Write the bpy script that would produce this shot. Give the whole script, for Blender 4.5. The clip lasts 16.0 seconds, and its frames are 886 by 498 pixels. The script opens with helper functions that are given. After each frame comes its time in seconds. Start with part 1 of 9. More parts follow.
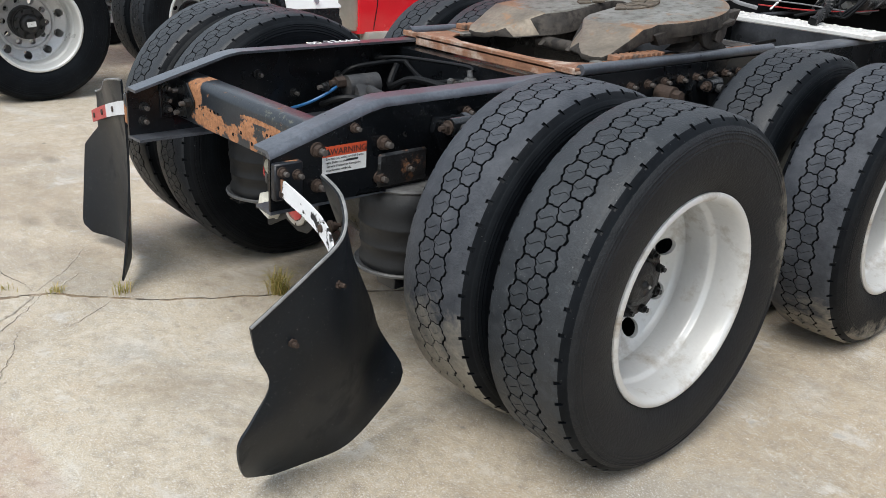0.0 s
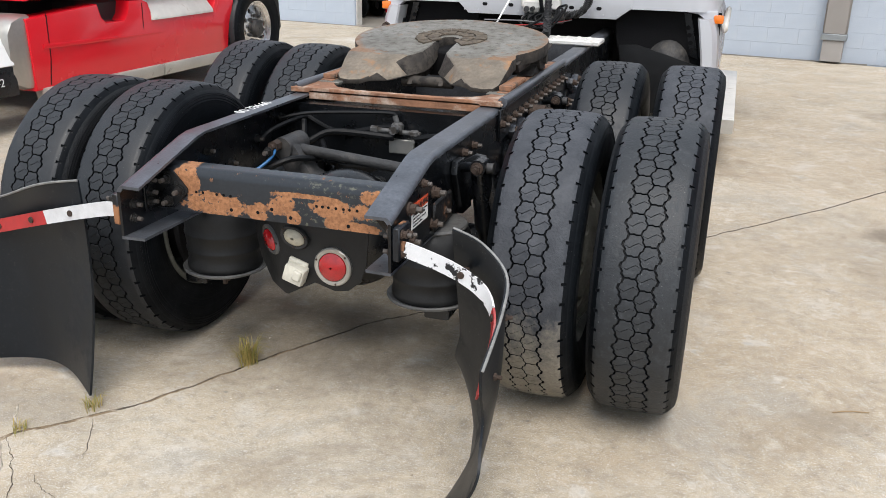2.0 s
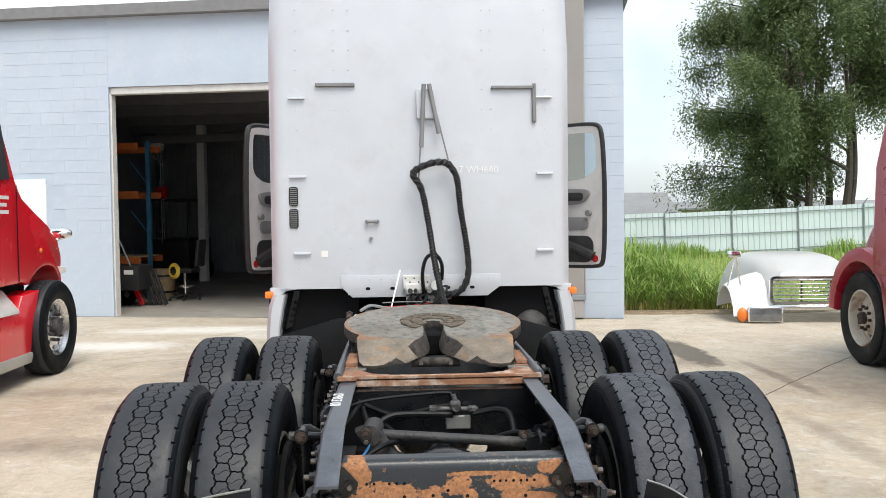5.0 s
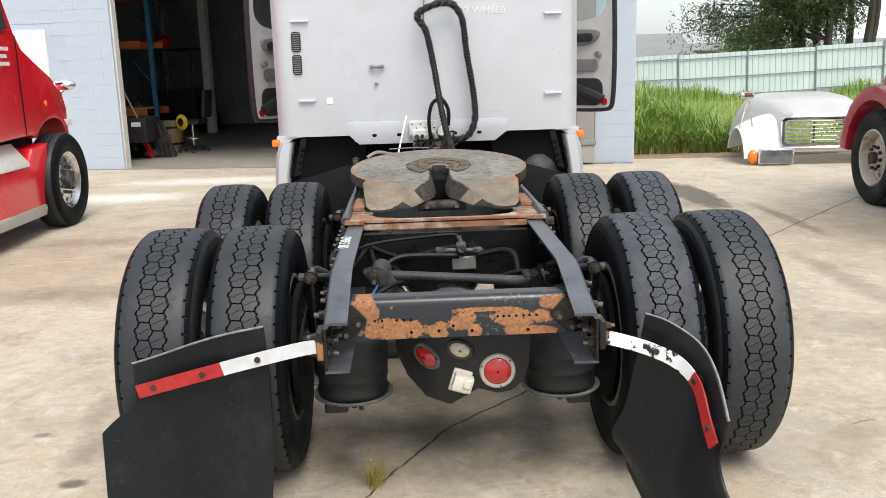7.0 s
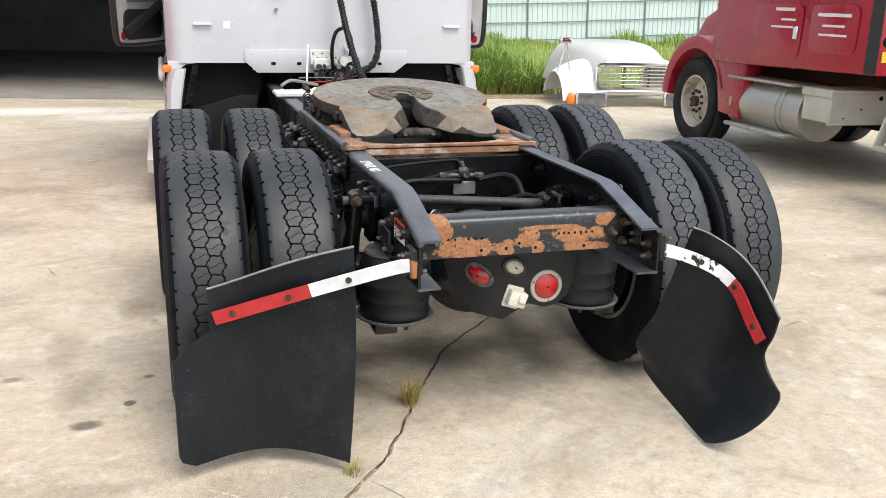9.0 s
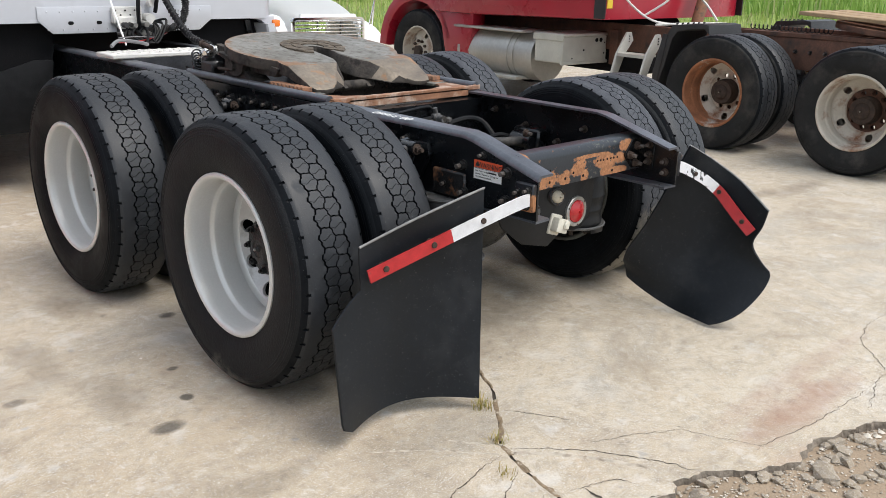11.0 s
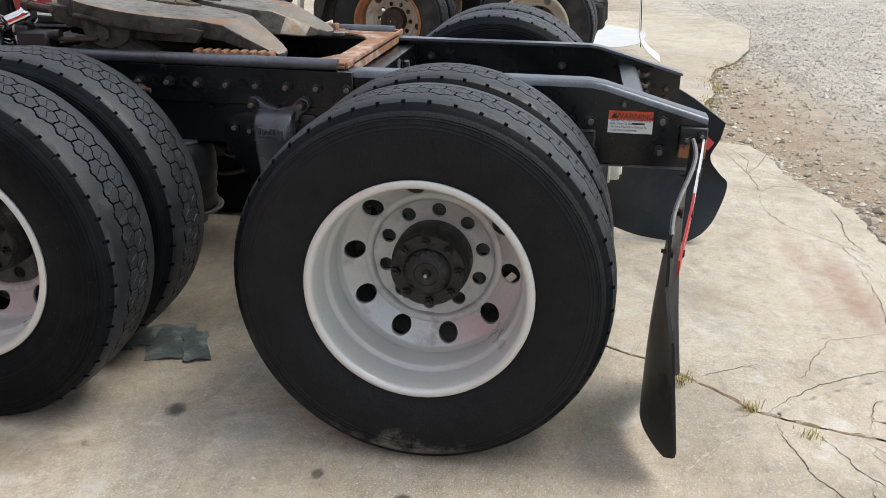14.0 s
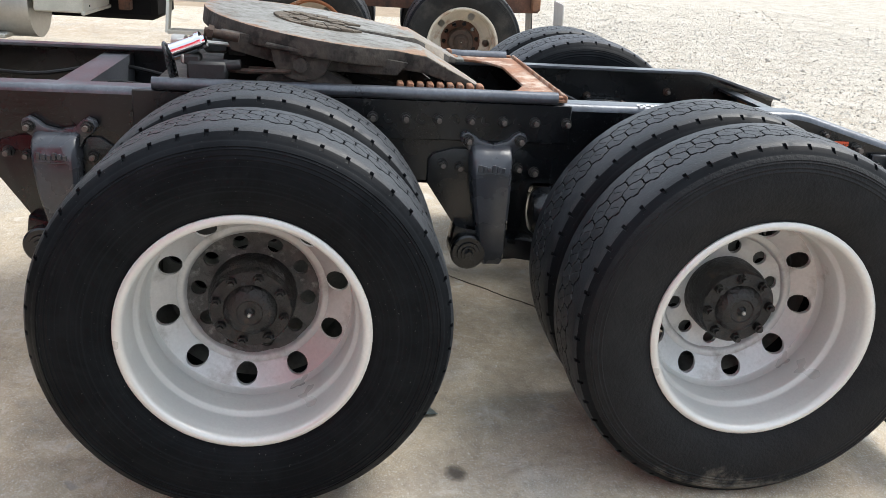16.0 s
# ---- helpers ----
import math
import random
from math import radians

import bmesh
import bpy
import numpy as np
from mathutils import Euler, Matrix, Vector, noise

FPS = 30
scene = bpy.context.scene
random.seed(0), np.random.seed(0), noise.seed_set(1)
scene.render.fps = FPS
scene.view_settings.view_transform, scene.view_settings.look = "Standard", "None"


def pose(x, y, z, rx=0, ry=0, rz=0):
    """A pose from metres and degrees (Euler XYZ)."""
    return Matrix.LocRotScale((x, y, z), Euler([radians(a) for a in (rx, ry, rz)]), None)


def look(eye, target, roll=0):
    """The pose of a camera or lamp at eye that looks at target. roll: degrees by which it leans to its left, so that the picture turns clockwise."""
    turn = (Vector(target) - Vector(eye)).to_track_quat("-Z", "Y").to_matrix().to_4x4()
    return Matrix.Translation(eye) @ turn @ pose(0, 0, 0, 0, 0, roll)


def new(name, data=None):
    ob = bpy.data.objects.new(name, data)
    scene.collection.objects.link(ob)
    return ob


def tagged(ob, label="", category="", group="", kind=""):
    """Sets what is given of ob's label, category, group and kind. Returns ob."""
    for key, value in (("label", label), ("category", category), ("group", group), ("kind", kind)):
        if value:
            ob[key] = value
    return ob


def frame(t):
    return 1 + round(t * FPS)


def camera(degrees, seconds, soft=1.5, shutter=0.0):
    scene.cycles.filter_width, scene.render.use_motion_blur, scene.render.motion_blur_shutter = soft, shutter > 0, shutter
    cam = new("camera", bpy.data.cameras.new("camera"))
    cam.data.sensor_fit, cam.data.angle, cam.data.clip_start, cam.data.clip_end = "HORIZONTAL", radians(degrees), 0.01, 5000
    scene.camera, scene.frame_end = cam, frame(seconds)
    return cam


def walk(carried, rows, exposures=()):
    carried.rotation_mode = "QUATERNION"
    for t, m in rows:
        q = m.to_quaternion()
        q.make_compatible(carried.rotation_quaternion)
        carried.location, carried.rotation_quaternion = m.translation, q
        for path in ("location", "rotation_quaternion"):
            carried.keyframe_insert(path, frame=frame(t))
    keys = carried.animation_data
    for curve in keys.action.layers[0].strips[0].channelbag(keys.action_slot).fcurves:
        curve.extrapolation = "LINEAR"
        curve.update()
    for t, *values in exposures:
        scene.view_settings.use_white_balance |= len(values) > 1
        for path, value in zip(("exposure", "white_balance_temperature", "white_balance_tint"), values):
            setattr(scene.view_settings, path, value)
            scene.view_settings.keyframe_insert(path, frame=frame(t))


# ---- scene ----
cam = camera(53.8, 16.0, soft=0.62)
PATH = [
    (0, (2.343, -1.909, 1.455), (0.979, -0.65, 0.711), 3.6),
    (0.5, (2.169, -2.272, 1.496), (0.972, -0.846, 0.768), 3.1),
    (1, (1.899, -2.496, 1.513), (0.915, -0.899, 0.818), 1.3),
    (1.5, (1.588, -2.736, 1.542), (0.847, -1.018, 0.836), 1.5),
    (2, (1.287, -2.927, 1.577), (0.715, -1.137, 0.893), 1.1),
    (2.5, (0.963, -2.987, 1.557), (0.529, -1.134, 0.943), -0.9),
    (3, (0.636, -3.154, 1.565), (0.362, -1.259, 0.988), -1.1),
    (3.5, (0.347, -3.27, 1.59), (0.248, -1.36, 1.004), -0.7),
    (4, (0.087, -3.264, 1.593), (0.119, -1.355, 0.996), 0.0),
    (4.5, (-0.127, -3.405, 1.636), (-0.041, -1.449, 1.232), -0.1),
    (4.7, (-0.17, -3.45, 1.663), (-0.07, -1.469, 1.404), -0.5),
    (5.75, (-0.162, -3.492, 1.672), (-0.083, -1.512, 1.762), -1.3),
    (6.8, (-0.149, -3.509, 1.659), (-0.096, -1.532, 1.358), -2.0),
    (7, (-0.144, -3.503, 1.647), (-0.079, -1.549, 1.225), -1.7),
    (7.5, (-0.2, -3.49, 1.619), (-0.078, -1.567, 1.083), -0.4),
    (8, (-0.489, -3.501, 1.584), (-0.214, -1.602, 1.02), 1.0),
    (8.2, (-0.63, -3.503, 1.595), (-0.295, -1.614, 1.03), 1.1),
    (10.3, (-2.258, -3.027, 1.544), (-1.185, -1.437, 0.98), 2.3),
    (10.5, (-2.426, -2.947, 1.526), (-1.275, -1.418, 0.947), 2.4),
    (11, (-2.743, -2.686, 1.514), (-1.419, -1.319, 0.898), 1.5),
    (11.5, (-2.969, -2.319, 1.494), (-1.466, -1.16, 0.862), 1.5),
    (12, (-3.214, -1.948, 1.457), (-1.583, -1.013, 0.773), 0.5),
    (12.5, (-3.273, -1.512, 1.397), (-1.583, -0.754, 0.642), -1.7),
    (13, (-3.323, -1.102, 1.398), (-1.558, -0.542, 0.642), -0.7),
    (13.5, (-3.339, -0.737, 1.407), (-1.523, -0.312, 0.685), 0.2),
    (14, (-3.252, -0.369, 1.421), (-1.408, -0.092, 0.699), 1.0),
    (14.5, (-3.24, 0.014, 1.435), (-1.385, 0.153, 0.701), 2.0),
    (15, (-3.214, 0.386, 1.409), (-1.352, 0.392, 0.678), 1.6),
    (15.5, (-3.164, 0.731, 1.434), (-1.301, 0.607, 0.716), 2.1),
    (16, (-3.166, 1.125, 1.444), (-1.309, 0.866, 0.748), 3.7),
]
walk(cam, [(t, look(eye, target, roll)) for t, eye, target, roll in PATH], exposures=((0, 0.30, 6420, 8), (1.5, 0.37, 6520, 10), (3.5, 0.42, 6720, 10), (4.7, 0.5, 6720, 8), (6.9, 0.52, 6850, 9), (7.4, 0.77, 6950, 10), (8.2, 0.80, 6950, 10), (10.3, 0.38, 6600, 10), (12, 0.36, 6600, 10), (14, 0.33, 6600, 9), (14.5, 0.42, 6500, 8), (15, 0.48, 6480, 7), (15.5, 0.73, 6450, 6), (16, 0.84, 6500, 8)))

# ---- world, sun ----
world = bpy.data.worlds.new("world")
scene.world = world
world.use_nodes = True
wn, wl = world.node_tree.nodes, world.node_tree.links
wn.clear()
sky = wn.new("ShaderNodeTexSky")
sky.sky_type, sky.sun_disc = "NISHITA", False
SUN_EL, SUN_AZ = 57.0, 160.0
sky.sun_elevation, sky.sun_rotation = radians(SUN_EL), radians(SUN_AZ)
sky.air_density, sky.dust_density = 1.0, 2.5
cloud = wn.new("ShaderNodeMix")
cloud.data_type = "RGBA"
cloud.inputs["Factor"].default_value = 0.66
cloud.inputs["B"].default_value = (6.75, 7.4, 8.2, 1)
wbg, wout = wn.new("ShaderNodeBackground"), wn.new("ShaderNodeOutputWorld")
wbg.inputs["Strength"].default_value = 0.13
wnoise, wmap = wn.new("ShaderNodeTexNoise"), wn.new("ShaderNodeMapRange")
wnoise.inputs["Scale"].default_value, wnoise.inputs["Detail"].default_value = 3.0, 5.0
for key, v in (("From Min", 0.40), ("From Max", 0.60), ("To Min", 0.45), ("To Max", 0.92)):
    wmap.inputs[key].default_value = v
wl.new(wnoise.outputs["Fac"], wmap.inputs["Value"])
wl.new(wmap.outputs[0], cloud.inputs["Factor"])
wl.new(sky.outputs[0], cloud.inputs["A"])
wl.new(cloud.outputs["Result"], wbg.inputs["Color"])
wl.new(wbg.outputs[0], wout.inputs[0])
sun_data = bpy.data.lights.new("sun", "SUN")
sun_data.energy, sun_data.angle, sun_data.color = 2.2, radians(34), (1.0, 0.965, 0.92)
sun = new("sun", sun_data)
az, el = radians(SUN_AZ), radians(SUN_EL)
sun.matrix_world = look((math.sin(az) * math.cos(el) * 50, math.cos(az) * math.cos(el) * 50, math.sin(el) * 50), (0, 0, 0))


# ---- materials ----
class Nodes:
    """Short hand for building one material."""

    def __init__(self, name):
        self.mat = bpy.data.materials.new(name)
        self.mat.use_nodes = True
        self.t = self.mat.node_tree
        self.bsdf = self.t.nodes["Principled BSDF"]
        self.coord = self.t.nodes.new("ShaderNodeTexCoord").outputs["Object"]

    def link(self, a, b):
        self.t.links.new(a, b)

    def noise(self, scale, detail=3.0, rough=0.55, vec=None, warp=0.0):
        n = self.t.nodes.new("ShaderNodeTexNoise")
        n.inputs["Scale"].default_value, n.inputs["Detail"].default_value = scale, detail
        n.inputs["Roughness"].default_value, n.inputs["Distortion"].default_value = rough, warp
        self.link(vec or self.coord, n.inputs["Vector"])
        return n.outputs["Fac"]

    def ramp(self, src, lo, hi, a=0.0, b=1.0):
        n = self.t.nodes.new("ShaderNodeMapRange")
        for key, v in (("From Min", lo), ("From Max", hi), ("To Min", a), ("To Max", b)):
            n.inputs[key].default_value = v
        self.link(src, n.inputs["Value"])
        return n.outputs[0]

    def math(self, op, a, b=0.0):
        n = self.t.nodes.new("ShaderNodeMath")
        n.operation = op
        for k, v in enumerate((a, b)):
            if isinstance(v, (int, float)):
                n.inputs[k].default_value = v
            else:
                self.link(v, n.inputs[k])
        return n.outputs[0]

    def mix(self, fac, a, b):
        n = self.t.nodes.new("ShaderNodeMix")
        n.data_type = "RGBA"
        for key, v in (("Factor", fac), ("A", a), ("B", b)):
            if isinstance(v, (int, float)):
                n.inputs[key].default_value = v
            elif isinstance(v, tuple):
                n.inputs[key].default_value = (*v, 1)
            else:
                self.link(v, n.inputs[key])
        return n.outputs["Result"]

    def bump(self, src, strength, distance=0.01):
        n = self.t.nodes.new("ShaderNodeBump")
        n.inputs["Strength"].default_value, n.inputs["Distance"].default_value = strength, distance
        self.link(src, n.inputs["Height"])
        self.link(n.outputs[0], self.bsdf.inputs["Normal"])

    def set(self, key, v):
        if isinstance(v, (int, float)):
            self.bsdf.inputs[key].default_value = v
        elif isinstance(v, tuple):
            self.bsdf.inputs[key].default_value = (*v, 1)
        else:
            self.link(v, self.bsdf.inputs[key])


def shade(c, k):
    return tuple(min(1.0, v * k) for v in c)


def surface(name, base, rough=0.6, metal=0.0, var=0.2, scale=6.0, bump=0.15, bscale=90.0, second=None, amount=0.3, sscale=5.0, srough=0.9, soft=0.05, coat=0.0, spec=0.5, specks=0.0):
    """A surface with colour variation at two scales, fine relief and, if given, patches of a second colour (rust, dirt, worn paint)."""
    n = Nodes(name)
    big, fine = n.noise(scale, 4), n.noise(bscale, 3)
    col = n.mix(n.ramp(big, 0.3, 0.7), shade(base, 1 - var), shade(base, 1 + var))
    col = n.mix(n.ramp(fine, 0.35, 0.75, 0, 0.5), col, shade(base, 1 - 1.6 * var) if var < 0.6 else shade(base, 0.2))
    rgh = n.ramp(big, 0.2, 0.8, max(0.03, rough - 0.1), min(1, rough + 0.1))
    met = metal
    if second:
        mask = n.noise(sscale, 6, 0.65)
        m = n.ramp(mask, 1 - amount - soft, 1 - amount + soft)
        col = n.mix(m, col, n.mix(fine, shade(second, 0.6), shade(second, 1.4)))
        r2 = n.t.nodes.new("ShaderNodeMix")
        n.link(m, r2.inputs["Factor"])
        n.link(rgh, r2.inputs["A"])
        r2.inputs["B"].default_value = srough
        rgh = r2.outputs[0]
        if metal:
            met = n.math("MULTIPLY", n.math("SUBTRACT", 1.0, m), metal)
    if specks:
        # chips of dust and paint splashes
        col = n.mix(n.ramp(n.noise(190, 2, 0.5), 0.70, 0.74, 0, specks), col, (0.30, 0.30, 0.29))
        col = n.mix(n.ramp(n.noise(46, 5, 0.7), 0.62, 0.72, 0, 0.5 * specks), col, (0.12, 0.12, 0.118))
    n.set("Base Color", col)
    n.set("Roughness", rgh)
    n.set("Metallic", met)
    n.set("Specular IOR Level", spec)
    if coat:
        n.set("Coat Weight", coat)
        n.set("Coat Roughness", 0.08)
    if bump:
        n.bump(fine, bump)
    return n.mat


def sidewall_material():
    """Black sidewall rubber with faint moulded rings, dull smears and scuffs."""
    n = Nodes("tyre rubber")
    sep = n.t.nodes.new("ShaderNodeSeparateXYZ")
    n.link(n.coord, sep.inputs[0])
    r = n.math("SQRT", n.math("ADD", n.math("MULTIPLY", sep.outputs[1], sep.outputs[1]), n.math("MULTIPLY", sep.outputs[2], sep.outputs[2])))
    line = n.t.nodes.new("ShaderNodeCombineXYZ")
    n.link(r, line.inputs[0])
    rings = n.noise(95, 3, 0.6, vec=line.outputs[0])
    smear, fine, scuff = n.noise(5.5, 7, 0.7, warp=0.8), n.noise(190, 3), n.noise(38, 6, 0.75)
    col = n.mix(n.ramp(smear, 0.40, 0.66), (0.0022, 0.0032, 0.0046), (0.0068, 0.0084, 0.0106))
    col = n.mix(n.ramp(rings, 0.50, 0.62, 0, 0.5), col, (0.0115, 0.0135, 0.0160))
    col = n.mix(n.ramp(scuff, 0.62, 0.74, 0, 0.6), col, (0.026, 0.027, 0.028))
    col = n.mix(n.ramp(n.noise(150, 2), 0.72, 0.75, 0, 0.35), col, (0.22, 0.22, 0.21))
    n.set("Base Color", col)
    n.set("Roughness", n.ramp(smear, 0.3, 0.7, 0.62, 0.42))
    n.set("Specular IOR Level", 0.10)
    n.bump(n.math("ADD", n.math("MULTIPLY", rings, 0.8), n.math("MULTIPLY", fine, 0.3)), 0.22, 0.004)
    return n.mat


m_tyre = sidewall_material()
m_tyre_dusty = surface("dusty tyre rubber", (0.022, 0.022, 0.022), 0.75, var=0.35, scale=6, bump=0.2, bscale=160, second=(0.06, 0.056, 0.05), amount=0.38, sscale=5, soft=0.12, spec=0.15)
m_rim_brown = surface("white rim stained brown", (0.66, 0.655, 0.635), 0.38, 0.2, var=0.06, scale=4, bump=0.06, bscale=90, second=(0.36, 0.31, 0.25), amount=0.38, sscale=9, soft=0.1)
m_tread = surface("worn tread rubber", (0.014, 0.0165, 0.0205), 0.52, var=0.3, scale=14, bump=0.15, bscale=170, second=(0.036, 0.040, 0.045), amount=0.36, sscale=26, soft=0.1, spec=0.5, specks=0.2)
m_tread_pale = surface("dusty pale tread rubber", (0.021, 0.0245, 0.029), 0.55, var=0.3, scale=16, bump=0.2, bscale=150, second=(0.055, 0.06, 0.066), amount=0.36, sscale=40, soft=0.1, spec=0.5, specks=0.4)
m_rim = surface("white painted steel rim", (0.635, 0.637, 0.615), 0.32, 0.25, var=0.07, scale=3, bump=0.04, bscale=120, second=(0.42, 0.39, 0.35), amount=0.29, sscale=8, soft=0.08)
# darker base than the barrel: the disc's shading is put into the colour
m_rim_disc = surface("dusty silver wheel disc, shaded in its colour", (0.52, 0.515, 0.51), 0.36, 0.28, var=0.14, scale=5, bump=0.06, bscale=110, second=(0.27, 0.24, 0.21), amount=0.36, sscale=9, soft=0.1)
m_rim_dirty = surface("greasy wheel centre", (0.085, 0.08, 0.075), 0.7, var=0.45, scale=30, bump=0.4, bscale=120, second=(0.27, 0.265, 0.25), amount=0.36, sscale=24, soft=0.08)
# dirty, and darkened further to paint shade behind the outer wheels' holes
m_rim_inner = surface("dirty inner rim, hole shade in its colour", (0.10, 0.10, 0.088), 0.75, var=0.4, scale=6, bump=0.2, second=(0.28, 0.28, 0.25), amount=0.34, sscale=4, soft=0.12)
m_rim_rust = surface("rusted orange rim", (0.30, 0.12, 0.055), 0.85, var=0.35, scale=7, bump=0.3, second=(0.45, 0.40, 0.34), amount=0.36, sscale=5)
m_rim_cream = surface("cream painted rim", (0.55, 0.50, 0.42), 0.6, var=0.15, scale=6, second=(0.22, 0.10, 0.05), amount=0.4, sscale=5, soft=0.1)
m_alu = surface("polished aluminium", (0.72, 0.72, 0.72), 0.25, 0.95, var=0.1, scale=8, bump=0.03)
m_hub = surface("black greasy hub", (0.014, 0.014, 0.014), 0.45, 0.1, var=0.5, scale=18, bump=0.5, bscale=90, second=(0.06, 0.045, 0.035), amount=0.35, sscale=20)
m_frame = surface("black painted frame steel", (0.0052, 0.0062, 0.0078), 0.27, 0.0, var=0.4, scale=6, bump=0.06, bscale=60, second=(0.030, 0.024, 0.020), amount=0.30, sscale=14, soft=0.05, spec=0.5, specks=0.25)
# the sky's sheen on worn black flanges is put into this paler base
m_frame_sheen = surface("worn black frame steel with sky sheen in its colour", (0.105, 0.114, 0.132), 0.34, 0.45, var=0.35, scale=9, bump=0.06, second=(0.25, 0.135, 0.08), amount=0.27, sscale=4.5, soft=0.04, spec=0.6, specks=0.25)
m_cross = surface("black steel flaking to rust", (0.010, 0.012, 0.016), 0.34, 0.1, var=0.4, scale=12, bump=0.25, bscale=70, second=(0.30, 0.135, 0.06), amount=0.45, sscale=4.6, soft=0.018)
m_rust = surface("rusted orange steel", (0.29, 0.145, 0.082), 0.82, 0.1, var=0.3, scale=11, bump=0.45, bscale=70, second=(0.10, 0.075, 0.06), amount=0.42, sscale=11, soft=0.06)
m_rust_dark = surface("dark rusted frame", (0.13, 0.064, 0.042), 0.85, 0.05, var=0.35, scale=9, bump=0.4, bscale=70, second=(0.05, 0.036, 0.03), amount=0.42, sscale=7, soft=0.08)
m_fifth = surface("worn greasy steel plate", (0.165, 0.158, 0.138), 0.42, 0.3, var=0.4, scale=7, bump=0.3, bscale=50, second=(0.20, 0.115, 0.06), amount=0.34, sscale=6.5, soft=0.05, srough=0.8, specks=0.3)
m_grease = surface("caked brown grease", (0.05, 0.041, 0.033), 0.75, var=0.5, scale=16, bump=0.7, bscale=24, second=(0.016, 0.0135, 0.0115), amount=0.45, sscale=15, soft=0.06)
m_ramp = surface("rust streaked steel ramp", (0.20, 0.165, 0.125), 0.5, 0.25, var=0.35, scale=9, bump=0.25, bscale=60, second=(0.30, 0.165, 0.085), amount=0.38, sscale=10, soft=0.06, specks=0.4)
m_base = surface("rusted plate with pale worn paint", (0.27, 0.13, 0.072), 0.75, 0.1, var=0.3, scale=11, bump=0.35, bscale=70, second=(0.46, 0.36, 0.29), amount=0.40, sscale=9, soft=0.07)
m_ring = surface("dry cracked grease", (0.115, 0.092, 0.068), 0.9, var=0.45, scale=18, bump=0.8, bscale=40, second=(0.045, 0.036, 0.027), amount=0.4, sscale=20, soft=0.06)
m_bolt = surface("rusty brown bolt", (0.062, 0.042, 0.032), 0.75, 0.3, var=0.45, scale=30, bump=0.3)
m_stud = surface("worn bolt end", (0.12, 0.105, 0.095), 0.5, 0.5, var=0.35, scale=40, bump=0.2)
m_flap = surface("black rubber mud flap", (0.0085, 0.011, 0.0145), 0.42, var=0.25, scale=4, bump=0.04, bscale=150, second=(0.026, 0.028, 0.031), amount=0.32, sscale=6, soft=0.14, spec=0.26, specks=0.35)
m_red_refl = surface("red reflective tape", (0.42, 0.022, 0.025), 0.4, var=0.2, scale=30, bump=0.06, bscale=260, second=(0.16, 0.06, 0.05), amount=0.3, sscale=22, soft=0.03)
m_white_refl = surface("white reflective tape", (0.64, 0.65, 0.67), 0.42, var=0.12, scale=24, bump=0.08, bscale=260, second=(0.16, 0.11, 0.08), amount=0.34, sscale=20, soft=0.03)
m_black_plastic = surface("black plastic", (0.02, 0.02, 0.021), 0.5, var=0.3, scale=14)
m_hose = surface("black hose", (0.006, 0.0065, 0.0075), 0.5, var=0.3, scale=20, bump=0.1, spec=0.22)
m_spring = surface("black rubber air spring", (0.010, 0.0105, 0.0115), 0.5, var=0.3, scale=10, bump=0.08, second=(0.024, 0.024, 0.0235), amount=0.34, sscale=5, soft=0.12, spec=0.4)
m_hanger = surface("glossy grey black casting", (0.036, 0.040, 0.049), 0.28, var=0.25, scale=7, bump=0.06, bscale=80, second=(0.055, 0.053, 0.052), amount=0.3, sscale=10, soft=0.06, spec=0.7, specks=0.25)
m_cab = surface("silver grey cab paint", (0.55, 0.565, 0.60), 0.34, 0.25, var=0.045, scale=1.6, bump=0.09, bscale=4.5, second=(0.47, 0.475, 0.50), amount=0.3, sscale=3, soft=0.2, srough=0.45)
m_fairing = surface("grey fairing paint", (0.42, 0.40, 0.425), 0.28, 0.45, var=0.06, scale=2, bump=0.03, bscale=8, second=(0.40, 0.38, 0.36), amount=0.34, sscale=5, soft=0.12)
m_red = surface("glossy red paint", (0.68, 0.010, 0.022), 0.25, 0.0, var=0.06, scale=1.5, bump=0.0, coat=0.5)
m_maroon = surface("faded maroon paint", (0.36, 0.014, 0.030), 0.3, var=0.12, scale=2.2, bump=0.02, coat=0.3, second=(0.42, 0.11, 0.11), amount=0.24, sscale=3, soft=0.05)
m_white = surface("white gel coat", (0.80, 0.81, 0.81), 0.35, var=0.04, scale=2, bump=0.02)
m_white_dirty = surface("dirty white metal", (0.64, 0.63, 0.60), 0.5, var=0.12, scale=9, second=(0.25, 0.20, 0.16), amount=0.3, sscale=9, soft=0.1)
m_grey_plastic = surface("grey plastic trim", (0.20, 0.20, 0.205), 0.6, var=0.12, scale=8)
m_door_in = surface("grey door lining", (0.60, 0.59, 0.585), 0.6, var=0.12, scale=6)
m_spout = surface("taupe downspout paint", (0.285, 0.27, 0.255), 0.55, var=0.06, scale=3)
m_worn_edge = surface("worn grey rubber edge", (0.22, 0.22, 0.215), 0.7, var=0.3, scale=30)
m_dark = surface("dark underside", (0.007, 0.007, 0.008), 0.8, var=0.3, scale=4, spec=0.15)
m_chrome = surface("chrome", (0.80, 0.80, 0.81), 0.12, 1.0, var=0.05, scale=8, bump=0.0)
m_tank = surface("dull aluminium tank", (0.50, 0.49, 0.46), 0.42, 0.85, var=0.14, scale=3, bump=0.05, bscale=30)
m_box_grey = surface("weathered grey box", (0.46, 0.45, 0.41), 0.5, 0.4, var=0.12, scale=5, second=(0.2, 0.17, 0.14), amount=0.3, sscale=7)
m_amber = surface("amber lens", (0.85, 0.20, 0.02), 0.2, var=0.08, scale=30, bump=0.0, coat=0.5)
